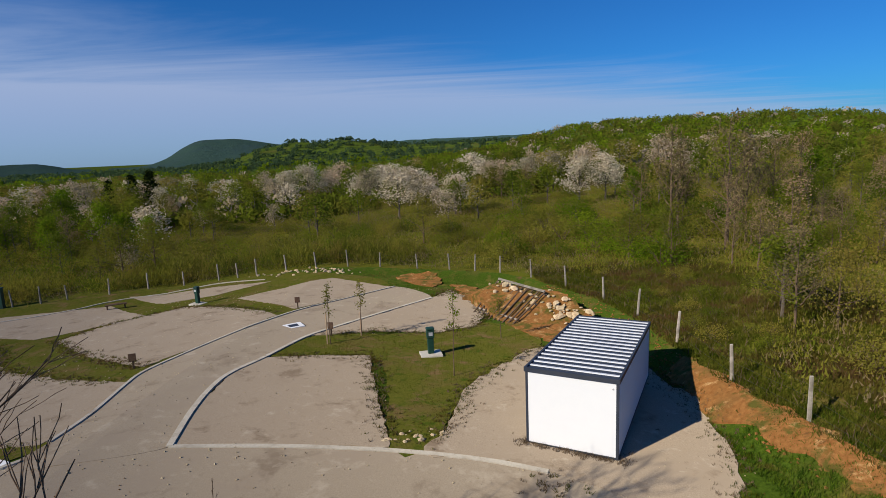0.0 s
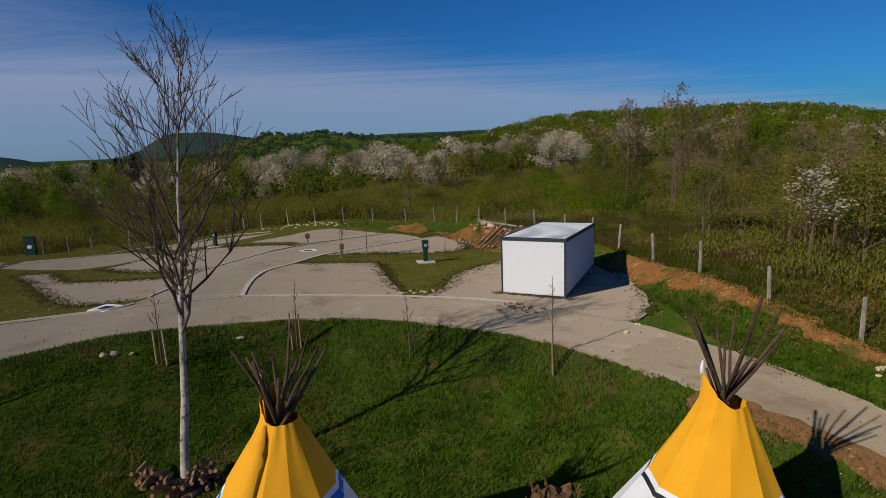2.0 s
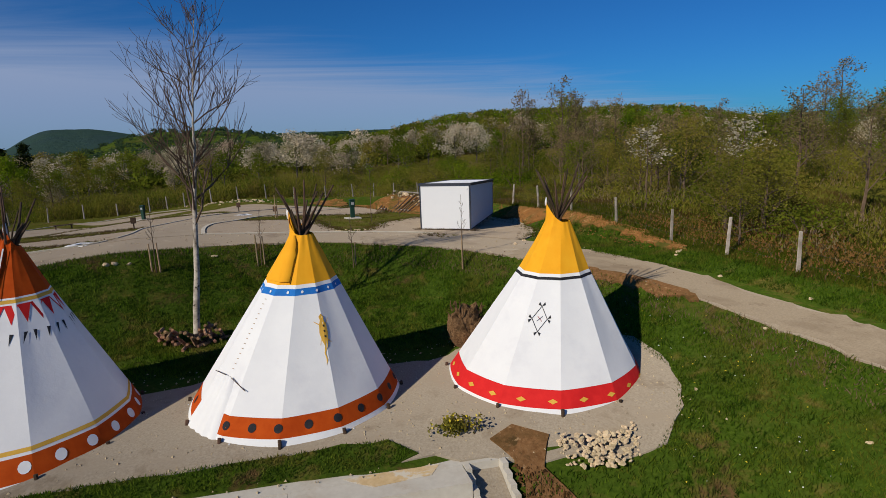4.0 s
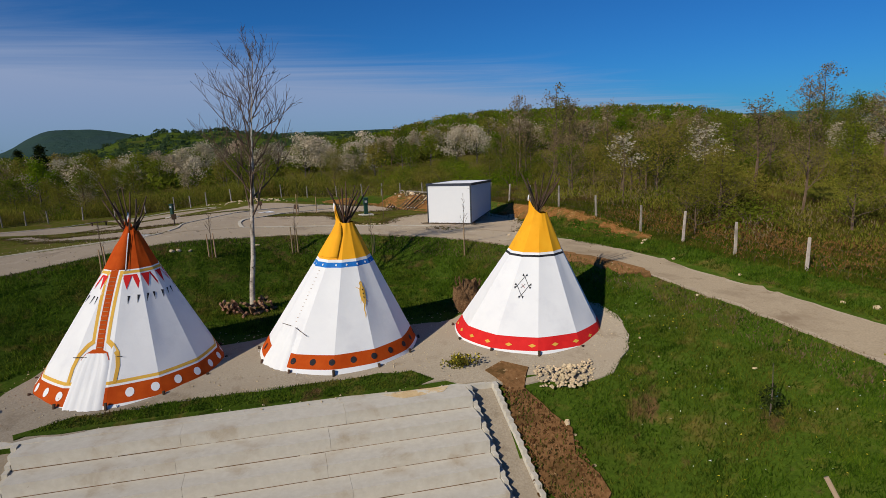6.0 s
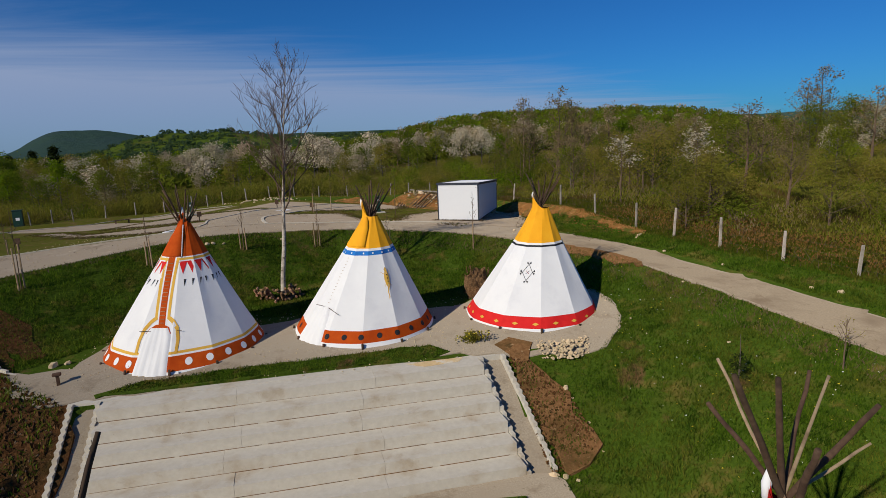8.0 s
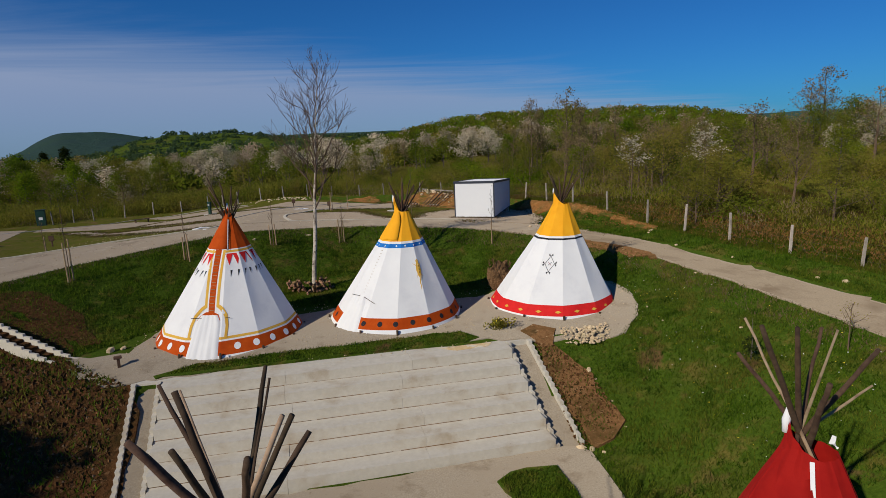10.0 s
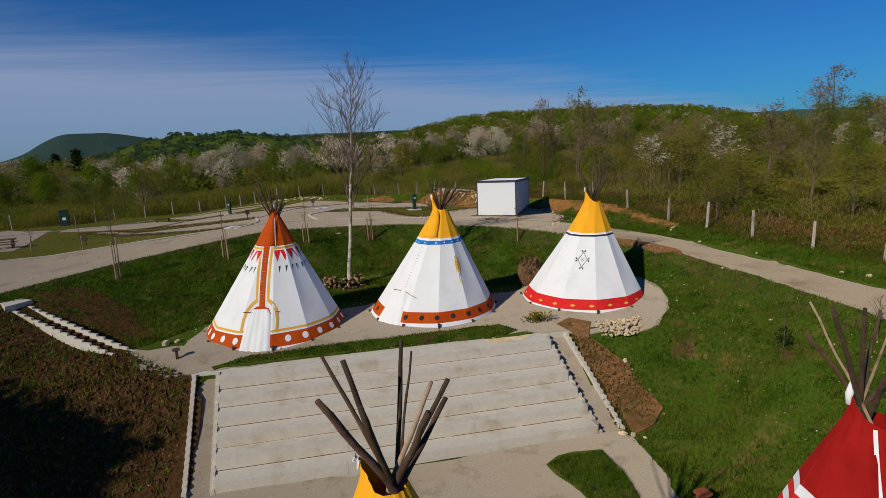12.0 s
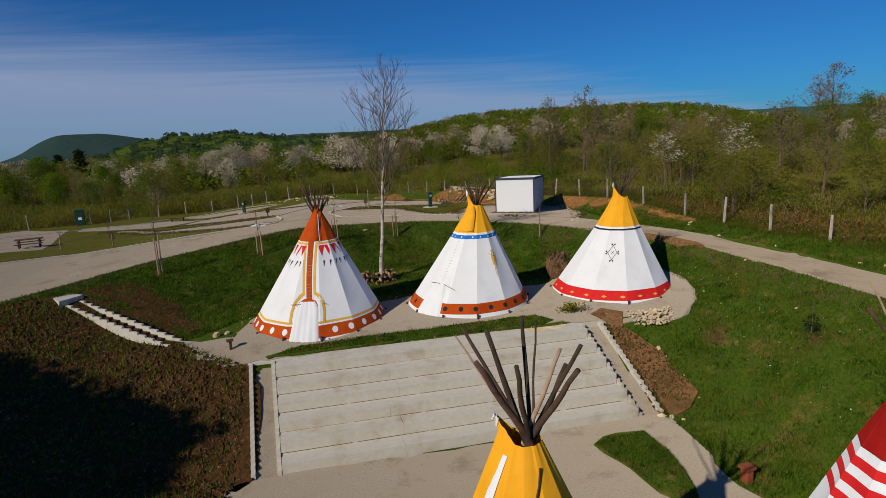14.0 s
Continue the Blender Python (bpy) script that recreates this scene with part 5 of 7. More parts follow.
def skeleton_tree(rng, tall, clear, spread, limbs, up, trunk_r, twigs=3, lean=(0, 0), fine=2, wobble=0.06):
    """Trunk, limbs and twigs as lines with radii, and the places of the outer twigs."""
    lines, tips = [], []
    top = Vector((lean[0] * tall, lean[1] * tall, tall))
    trunk = [Vector((0, 0, -0.2))]
    n = 9
    for i in range(1, n + 1):
        t = i / n
        trunk.append(Vector((top.x * t, top.y * t, tall * t)) + Vector((rng.uniform(-1, 1), rng.uniform(-1, 1), 0)) * wobble * tall * 0.12)
    radii = [trunk_r * (1 - 0.93 * (i / n) ** 0.9) + 0.006 for i in range(n + 1)]
    lines.append((trunk, radii))

    def on_trunk(z):
        k = clamp(z / tall, 0, 0.999) * n
        i = int(k)
        return trunk[i].lerp(trunk[i + 1], k - i), trunk_r * (1 - 0.93 * (k / n) ** 0.9) + 0.004

    def branch(p, way, length, r, level):
        pts, radii, q, w = [p], [r], p.copy(), way.copy()
        for k in range(4):
            w = (w + Vector((rng.uniform(-1, 1), rng.uniform(-1, 1), rng.uniform(-0.5, 1) * up)) * 0.24).normalized()
            q = q + w * length / 4
            pts.append(q.copy())
            radii.append(r * (1 - 0.85 * (k + 1) / 4) + 0.003)
        lines.append((pts, radii))
        tips.extend(pts[2:])
        if level < fine:
            for k in range(twigs + (1 if level == 0 else 0)):
                i = rng.choice((1, 2, 2, 3, 3))
                s = Vector((rng.uniform(-1, 1), rng.uniform(-1, 1), rng.uniform(-0.3, 1) * up))
                branch(pts[i], (w * 0.9 + s * 0.8).normalized(), length * rng.uniform(0.4, 0.65), radii[i] * 0.6, level + 1)

    turn = rng.uniform(0, 6)
    for i in range(limbs):
        t = (i + rng.uniform(0, 0.8)) / limbs
        z = tall * (clear + (0.95 - clear) * t)
        p, r = on_trunk(z)
        turn += 2.4 + rng.uniform(-0.3, 0.3)
        reach = spread * (1 - 0.72 * t) * rng.uniform(0.75, 1.2)
        way = Vector((math.cos(turn), math.sin(turn), up * rng.uniform(0.6, 1.3))).normalized()
        branch(p, way, reach, max(0.008, r * 0.5), 0)
    return lines, tips


def wood_of(lines, sides=5, least=3):
    bodies = []
    for i, (pts, radii) in enumerate(lines):
        if i and radii[0] < 0.03 and len(pts) == 5 and least == 3:
            pts, radii = pts[::2], radii[::2]
        bodies.append(tube(pts, radii, sides if i == 0 or radii[0] > 0.03 else least, False))
    return joined(*bodies)


def leaf_cloud(rng, places, each, size, scatter):
    """Small four-cornered leaves, turned at random, about the given places."""
    n = len(places) * each
    r = np.random.RandomState(rng.randrange(1 << 30))
    centre = np.repeat(np.array([tuple(p) for p in places]), each, axis=0) + r.normal(0, scatter, (n, 3))
    a, b = r.normal(0, 1, (n, 3)), r.normal(0, 1, (n, 3))
    a /= np.linalg.norm(a, axis=1)[:, None]
    b -= a * (a * b).sum(1)[:, None]
    b /= np.linalg.norm(b, axis=1)[:, None]
    s = size * r.uniform(0.6, 1.3, (n, 1))
    corners = np.stack([centre - a * s, centre - b * s * 0.6, centre + a * s, centre + b * s * 0.6], 1).reshape(-1, 3)
    return corners.tolist(), [[4 * i, 4 * i + 1, 4 * i + 2, 4 * i + 3] for i in range(n)]


def shrub_places(rng, wide, tall, clumps):
    """Places through an uneven mound."""
    got = []
    for _ in range(clumps):
        a, r, t = rng.uniform(0, 6.283), math.sqrt(rng.random()), rng.random() ** 0.8
        dome = math.sqrt(max(0.0, 1 - (r * 0.95) ** 2))
        got.append(Vector((math.cos(a) * r * wide, math.sin(a) * r * wide, tall * (0.12 + 0.88 * t * dome) * rng.uniform(0.8, 1.12))))
    return got


STORE = []


def make_tree(name, label, category, group, lines, bark, leaves=None, leaf_material=None, crown="crown", sides=5):
    ob = new(name)
    tagged(ob, label, category, group)
    part("trunk", *wood_of(lines, sides), bark, ob, "", True)
    if leaves:
        part(crown, *leaves, leaf_material, ob)
    STORE.append(ob)
    return ob


kinds = {}
for k in range(3):
    rng = random.Random(100 + k)
    lines, tips = skeleton_tree(rng, 6.5, 0.18, 3.0, 16, 0.8, 0.11, 3, fine=1)
    kinds["blossom", k] = make_tree("blossom_tree", "wild cherry tree full of white blossom", "tree", "blossoming trees", lines, M_BARK, leaf_cloud(rng, tips, 10, 0.10, 0.30), M_BLOSSOM)
    rng = random.Random(120 + k)
    lines, tips = skeleton_tree(rng, 6.0, 0.2, 2.9, 15, 0.8, 0.10, 3, fine=1)
    kinds["pink", k] = make_tree("blossom_tree", "wild plum tree with faded pinkish grey blossom", "tree", "blossoming trees", lines, M_BARK, leaf_cloud(rng, tips, 8, 0.105, 0.34), M_PINK)
    rng = random.Random(140 + k)
    lines, tips = skeleton_tree(rng, 8.5, 0.22, 3.0, 14, 0.95, 0.12, 3, fine=2)
    kinds["bare", k] = make_tree("bare_tree", "slender brown tree still almost bare", "tree", "budding trees", lines, M_TWIG, leaf_cloud(rng, tips[::3], 4, 0.09, 0.24), M_BROWN_BUD)
    rng = random.Random(160 + k)
    lines, tips = skeleton_tree(rng, 7.0, 0.2, 2.9, 15, 0.8, 0.10, 3, fine=1)
    kinds["green", k] = make_tree("young_tree", "bushy tree in young green leaf", "tree", "leafing trees", lines, M_BARK, leaf_cloud(rng, tips, 11, 0.10, 0.36), M_LEAF)
    rng = random.Random(170 + k)
    lines, tips = skeleton_tree(rng, 7.0, 0.2, 2.7, 15, 0.9, 0.10, 3, fine=1)
    kinds["fresh", k] = make_tree("young_tree", "tree in bright yellow green new leaf", "tree", "leafing trees", lines, M_BARK, leaf_cloud(rng, tips, 8, 0.13, 0.36), M_LEAF_FRESH)
    rng = random.Random(180 + k)
    lines, tips = skeleton_tree(rng, 6.0, 0.15, 2.7, 15, 0.9, 0.09, 3, fine=1)
    kinds["olive", k] = make_tree("young_tree", "thin olive brown tree with opening buds", "tree", "leafing trees", lines, M_TWIG, leaf_cloud(rng, tips, 10, 0.078, 0.36), M_LEAF_OLIVE)
    rng = random.Random(200 + k)
    for name, m, words in (("shrub", M_LEAF_FRESH, "dense fresh green shrub on the slope"), ("shrub_olive", M_LEAF_OLIVE, "tangled olive brown shrub"), ("shrub_green", M_LEAF, "rounded green shrub in the thicket")):
        lines = []
        for s in range(9):
            a, t = rng.uniform(0, 6.28), rng.uniform(0.5, 1.0)
            end = Vector((math.cos(a) * 1.3 * t, math.sin(a) * 1.3 * t, rng.uniform(1.2, 2.4)))
            lines.append(([Vector((0, 0, -0.15)), end * 0.5 + Vector((0, 0, 0.2)), end], [0.03, 0.02, 0.008]))
        kinds[name, k] = make_tree("shrub", words, "shrub", "shrubs of the thicket", lines, M_TWIG, leaf_cloud(rng, shrub_places(rng, 1.7, 2.4, 110), 11, 0.085, 0.25), m, "foliage", 3)
for k in range(2):
    rng = random.Random(220 + k)
    lines, tips = skeleton_tree(rng, 7.6, 0.48, 1.7, 14, 0.7, 0.07, 3, fine=1)
    kinds["thin_blossom", k] = make_tree("blossom_tree", "slim young cherry with scattered white blossom", "tree", "blossoming trees", lines, M_TWIG, leaf_cloud(rng, tips, 3, 0.085, 0.16), M_BLOSSOM)
    rng = random.Random(230 + k)
    lines = [([Vector((0, 0, -0.2)), Vector((0, 0, 9.0))], [0.16, 0.02])]
    places = []
    for i in range(230):
        t = rng.random() ** 0.8
        a, r = rng.uniform(0, 6.28), 2.1 * (1 - t) * rng.uniform(0.3, 1.0) + 0.1
        places.append(Vector((math.cos(a) * r, math.sin(a) * r, 0.8 + 8.2 * t - 0.25 * r)))
    kinds["conifer", k] = make_tree("conifer", "dark green spruce rising over the thicket", "tree", "spruces", lines, M_BARK, leaf_cloud(rng, places, 8, 0.16, 0.2), M_CONIFER)
for k in range(3):   # lighter crowns for the far slope
    for name, words, group, m, seed in (("blossom", "wild cherry tree full of white blossom", "blossoming trees", M_BLOSSOM, 400), ("pink", "wild plum tree with faded pinkish grey blossom", "blossoming trees", M_PINK, 410),
                                        ("green", "bushy tree in young green leaf", "leafing trees", M_LEAF, 420), ("olive", "thin olive brown tree with opening buds", "leafing trees", M_LEAF_OLIVE, 430)):
        rng = random.Random(seed + k)
        lines, tips = skeleton_tree(rng, 6.6, 0.18, 2.9, 14, 0.8, 0.11, 3, fine=1)
        kinds["far_" + name, k] = make_tree("blossom_tree" if seed < 420 else "young_tree", words, "tree", group, lines[:1] + [q for q in lines[1:] if q[1][0] > 0.03], M_BARK, leaf_cloud(rng, tips[::2], 7, 0.16, 0.38), m)
KEEP = set()


def plant(kind, k, x, y, size, turn, wide=1.0):
    src = kinds[kind, k]
    m = pose(x, y, height(x, y) - 0.05, 0, 0, turn) @ Matrix.Diagonal((size * wide, size * wide, size, 1))
    if (kind, k) not in KEEP:
        KEEP.add((kind, k))
        src.matrix_basis = m
        STORE.remove(src)
        kinds[kind, k] = src
        return src
    ob = copy_thing(src, pose(0, 0, 0))
    ob.matrix_basis = m
    return ob


# landmarks of the slope: kind, place, height of the top, width
KIND_TALL = {"blossom": 6.6, "pink": 6.1, "bare": 8.8, "green": 7.1, "fresh": 7.1, "olive": 6.1, "thin_blossom": 7.6, "conifer": 9.0}
for n, (kind, x, y, top, wide) in enumerate((
        ("blossom", -8.6, 96, 9.1, 1.3), ("blossom", -5.6, 97.5, 8.6, 1.25), ("blossom", 1.0, 95, 7.5, 1.45), ("blossom", -39.8, 159, 8.8, 1.6), ("blossom", -46, 158, 7.4, 1.5), ("pink", -32, 165, 8.6, 1.5),
        ("blossom", 20.9, 92, 9.3, 1.3), ("blossom", 25.6, 94, 9.8, 1.25), ("blossom", 19.2, 146, 8.6, 1.5), ("pink", 27, 150, 9.6, 1.5), ("pink", 9, 128, 8.2, 1.4), ("pink", -18, 128, 7.6, 1.3),
        ("bare", 23.2, 59.3, 13.3, 1.0), ("bare", 24.6, 60.6, 11.8, 0.9), ("bare", 26.7, 54.2, 14.0, 1.0), ("bare", 28.9, 55.0, 12.4, 0.95), ("bare", 33, 58, 11.4, 0.9), ("green", 32.5, 66, 12.4, 0.9), ("bare", 38, 62, 12.2, 1.0),
        ("bare", 86.2, 73, 18.4, 1.35), ("bare", 84.6, 74.5, 16.4, 1.3), ("olive", 16.4, 9.0, 5.6, 1.5), ("olive", 18.2, 8.6, 5.9, 1.4), ("olive", 15.6, 7.0, 4.8, 1.3), ("olive", 19.6, 10.4, 6.2, 1.2),
        ("blossom", 54.6, 37.6, 7.6, 1.1), ("blossom", 59, 37.5, 10.0, 1.1), ("blossom", 62, 37, 10.4, 1.1), ("blossom", 56, 34.5, 6.4, 1.0), ("conifer", -77, 146, 9.6, 1.7), ("conifer", -84, 150, 8.6, 1.6), ("conifer", -88, 146, 7.6, 1.5),
        ("pink", -33, 57, 3.4, 1.2), ("fresh", -46, 74, 6.4, 1.1), ("fresh", -62, 90, 7.6, 1.1), ("green", -58, 84, 7.0, 1.2), ("green", -63, 80, 6.6, 1.2))):
    plant(kind, n % (2 if kind == "conifer" else 3), x, y, (top - height(x, y)) / KIND_TALL[kind], n * 47, wide)
plant("thin_blossom", 0, 15.6, 14.9, (7.5 - height(15.6, 14.9)) / 7.6, 30, 1.5)
plant("thin_blossom", 1, 19.7, 12.3, (7.7 - height(19.7, 12.3)) / 7.6, 80, 1.6)


def open_meadow(x, y):
    """The grassy gap just beyond the fence, behind the container."""
    return x < 1.5 + 0.56 * y and 6 < y < 46 and past_fence(x, y) < 11


def low_ground(x, y):
    """The scrub before the blossoming cherries, where no tree stands."""
    return any((x - a - (y - b) * a / 110) ** 2 < 30 and b - 24 < y < b + 2 for a, b in ((-7, 96), (22, 93), (-40, 158)))


rng = random.Random(7)


def scatter(count, area, choose, size, gap, wide=(0.9, 1.2), least=2.0):
    """Plants spread at random over an area (x0, x1, y0, y1), at least gap apart, and beyond the fence."""
    placed = []
    x0, x1, y0, y1 = area
    for _ in range(count * 6):
        if len(placed) >= count:
            break
        x, y = rng.uniform(x0, x1), rng.uniform(y0, y1)
        if past_fence(x, y) < least or open_meadow(x, y) or any((x - a) ** 2 + (y - b) ** 2 < gap * gap for a, b in placed):
            continue
        placed.append((x, y))
        kind = choose(x, y)
        if low_ground(x, y) and "shrub" not in kind:
            continue
        plant(kind, rng.randrange(2 if kind == "conifer" else 3), x, y, rng.uniform(*size), rng.uniform(0, 360), rng.uniform(*wide))


def mixed(*weights):
    names, w = zip(*weights)
    return lambda x, y: rng.choices(names, w)[0]


scatter(120, (-75, 10, 55, 80), mixed(("shrub_olive", 6), ("shrub_green", 3), ("olive", 1)), (0.6, 1.0), 2.2, (1.0, 1.5))
scatter(45, (4, 40, 46, 82), mixed(("shrub", 5), ("shrub_green", 3), ("shrub_olive", 3)), (0.8, 1.25), 2.6, (1.0, 1.4), 4.0)
scatter(125, (-90, 70, 78, 125), mixed(("far_olive", 6), ("far_green", 5), ("far_pink", 2.2), ("shrub_green", 4), ("shrub_olive", 5), ("bare", 1.5), ("far_blossom", 1.0)), (0.6, 1.0), 4.0, (1.1, 1.5))
scatter(210, (-130, 100, 120, 210), mixed(("far_olive", 4), ("far_green", 4), ("far_pink", 4), ("far_blossom", 1.5)), (0.9, 1.4), 6.0, (1.1, 1.5))
scatter(70, (24, 75, 28, 80), mixed(("olive", 5), ("shrub", 5), ("shrub_olive", 2), ("bare", 2), ("green", 4)), (0.7, 1.0), 3.0)
scatter(75, (16, 60, -8, 30), mixed(("olive", 4), ("shrub_olive", 6), ("shrub_green", 3), ("bare", 3), ("green", 0.5)), (0.5, 0.8), 2.4, (1.0, 1.5), 4.0)
scatter(40, (30, 70, -35, 6), mixed(("olive", 3), ("shrub", 2), ("shrub_olive", 4), ("bare", 2)), (0.7, 1.1), 3.6)
scatter(60, (-120, -40, 45, 100), mixed(("olive", 4), ("green", 4), ("shrub_green", 3), ("shrub_olive", 3), ("pink", 1), ("bare", 1)), (0.6, 0.95), 4.0)
scatter(34, (14, 36, 12, 52), mixed(("olive", 4), ("bare", 4), ("shrub_olive", 3)), (0.55, 0.85), 1.9, (1.0, 1.3), 3.0)
for n, (kind, x, y, size) in enumerate((("fresh", -52, 72, 0.85), ("fresh", -45, 77, 0.8), ("fresh", -58, 70, 0.85), ("fresh", -40, 74, 0.75), ("green", -64, 74, 0.95), ("green", -55, 78, 0.9), ("bare", -48, 70, 0.75), ("bare", -61, 76, 0.8),
                                        ("fresh", 24, 74, 0.9), ("fresh", 44, 70, 1.0))):
    plant(kind, n % 2, x, y, size, n * 53, 1.15)
placed = 0
while placed < 16:
    x, y = rng.uniform(9, 26), rng.uniform(10, 46)
    if open_meadow(x, y) and past_fence(x, y) > 1.5:
        plant(rng.choice(("shrub_olive", "shrub_green", "shrub_olive")), placed % 3, x, y, rng.uniform(0.25, 0.5), rng.uniform(0, 360), rng.uniform(1.0, 1.5))
        placed += 1
# dense evergreens behind the bank, out of view, whose shade falls over it
for n in range(18):
    k, back = 0.58 * (n % 9) / 8, 2.2 * (n // 9)
    plant("conifer", n % 2, -38.3 + 12.4 * k - back * 0.7, -12.4 - 12.6 * k - back, 1.42, n * 31, 1.35)
for ob in STORE:
    for o in (*ob.children_recursive, ob):
        bpy.data.objects.remove(o)

# rough undergrowth that fills the slope between the shrubs
r = np.random.RandomState(3)


def growth(name, label, m, count, area, tall, size, each, least=1.0, most=1e9):
    x, y = r.uniform(area[0], area[1], count * 8), r.uniform(area[2], area[3], count * 8)
    z, _, p = height_many(x, y)
    keep = [i for i in np.flatnonzero((p > least) & (p < most)) if noise.noise((x[i] * 0.13, y[i] * 0.13, len(m.name))) > -0.25 and (tall < 1 or not open_meadow(x[i], y[i]))][:count]
    places = np.stack([x[keep], y[keep], z[keep] + tall * r.uniform(0.0, 0.5, len(keep))], 1)
    c = np.repeat(np.array(places), each, axis=0)
    n = len(c)
    c = c + r.normal(0, 1, (n, 3)) * (0.55, 0.55, 0.22 * tall)
    up = np.stack([r.normal(0, 0.35, n), r.normal(0, 0.35, n), np.ones(n)], 1) * (size * tall * r.uniform(0.5, 1.2, (n, 1)))
    side = r.normal(0, 1, (n, 3))
    side[:, 2] *= 0.3
    side *= (size * 0.24 / np.linalg.norm(side, axis=1))[:, None]
    corners = np.stack([c - side, c + side, c + up], 1).reshape(-1, 3)
    return thing(name, corners.tolist(), [[3 * i, 3 * i + 1, 3 * i + 2] for i in range(n)], m, label, "undergrowth", "", "stuff")


growth("undergrowth", "olive brown tangle of bushes and dry stems", M_LEAF_OLIVE, 6500, (-90, 70, -15, 115), 1.2, 0.18, 40, 2.0)
growth("undergrowth", "young green growth among the bushes", M_LEAF, 4000, (-90, 70, -15, 115), 1.1, 0.18, 38, 2.5)
growth("undergrowth", "brown leafless brush", M_BROWN_BUD, 4200, (-95, 75, -20, 125), 1.3, 0.16, 36, 1.0)
growth("hedge", "dense olive brown hedge behind the far fence", M_LEAF_OLIVE, 620, (-66, -4, 46, 62), 2.6, 0.13, 70, 0.9, 8.0)
growth("hedge", "young green shoots in the far hedge", M_LEAF, 260, (-66, -4, 46, 62), 2.4, 0.13, 60, 1.2, 8.0)
growth("bracken", "reddish brown dead bracken beyond the fence", M_BRACKEN, 260, (10, 24, -12, 13), 0.7, 0.17, 26, 0.4, 5.0)

# hills beyond, to the far ridge coloured blue for haze


def hill_height(x, y):
    dist, az = math.hypot(x, y), math.degrees(math.atan2(x, y))
    z = height(x * min(1, 300 / dist), y * min(1, 300 / dist)) - 0.5
    z += 20.5 * math.exp(-((az - 24) / 17) ** 4) * math.exp(-((dist - 430) / 170) ** 2)
    z += 6.5 * math.exp(-((az - 4) / 10) ** 2) * math.exp(-((dist - 380) / 140) ** 2)
    z += (37 / (1 + math.exp(-(az + 19.6) / 1.7)) + 3.5 * noise.noise((az * 0.35, 7, 0)) - 15 * ease(az, -14, -1) - 32 * ease(az, 8, 28)) * math.exp(-((dist - 950) / 230) ** 2)
    far = math.exp(-((dist - 1900) / 420) ** 2)
    z += far * (75 / (1 + math.exp(-(az + 25.7) / 0.95)) * (1 - 0.35 * ease(az, -21, -15)) + 4 * math.exp(-((az + 23.4) / 1.2) ** 2) + 24 * math.exp(-((az + 38) / 4) ** 4))
    return z + far * 2.0 * noise.noise((az * 0.9, 3, 0))


for label, m, r0, r1, n in (("green wooded hill behind the thicket", M_HILL, 150, 1150, 46), ("ridge on the horizon, tinted blue green for haze", M_FAR, 1150, 3200, 26)):
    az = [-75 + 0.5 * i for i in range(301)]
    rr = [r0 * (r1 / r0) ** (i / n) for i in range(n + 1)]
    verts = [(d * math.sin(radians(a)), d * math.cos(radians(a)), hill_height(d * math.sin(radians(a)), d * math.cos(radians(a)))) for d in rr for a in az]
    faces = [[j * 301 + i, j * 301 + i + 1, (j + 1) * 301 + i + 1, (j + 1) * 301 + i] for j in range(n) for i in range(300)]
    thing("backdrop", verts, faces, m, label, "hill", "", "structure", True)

# woods on the hill: crowns of many small leaf clumps
r = np.random.RandomState(77)
# the distant ridge's crowns take the haze-tinted colour
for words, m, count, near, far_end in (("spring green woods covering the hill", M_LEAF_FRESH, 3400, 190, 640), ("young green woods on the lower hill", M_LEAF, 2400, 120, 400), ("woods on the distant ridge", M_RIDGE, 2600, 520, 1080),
                                       ("olive woods on the lower hill", M_LEAF_OLIVE, 2600, 120, 560), ("scattered grey blossoming crowns on the hill", M_PINK, 170, 130, 420)):
    dist = near + (far_end - near) * r.random_sample(count) ** 1.2
    a = np.radians(r.uniform(-60, 60, count))
    foot = np.array([(d * math.sin(q), d * math.cos(q), hill_height(d * math.sin(q), d * math.cos(q))) for d, q in zip(dist, a)])
    size = r.uniform(1.8, 3.2, count) * (1.25 if m is M_PINK else 1.0) * np.where(dist > 600, 1.8, 1.0)
    far = dist > 600
    each = 40
    c = np.repeat(foot, each, axis=0)
    s_all, far_all = np.repeat(size, each)[:, None], np.repeat(far, each)
    n = len(c)
    ball = r.normal(0, 1, (n, 3))
    ball /= np.linalg.norm(ball, axis=1)[:, None]
    ball *= r.uniform(0.55, 1.0, (n, 1)) * (0.95, 0.95, 0.75)
    ball[:, 2] += np.where(far_all, 0.4, 0.9)
    c = c + ball * s_all
    p, q = r.normal(0, 1, (n, 3)), r.normal(0, 1, (n, 3))
    p *= s_all * np.where(far_all, 0.30, 0.20)[:, None] / np.linalg.norm(p, axis=1)[:, None]
    q *= s_all * np.where(far_all, 0.24, 0.16)[:, None] / np.linalg.norm(q, axis=1)[:, None]
    corners = np.stack([c - p, c - q, c + p, c + q], 1).reshape(-1, 3)
    thing("far_woods", corners.tolist(), np.arange(4 * n).reshape(-1, 4).tolist(), m, words, "woods", "", "stuff")

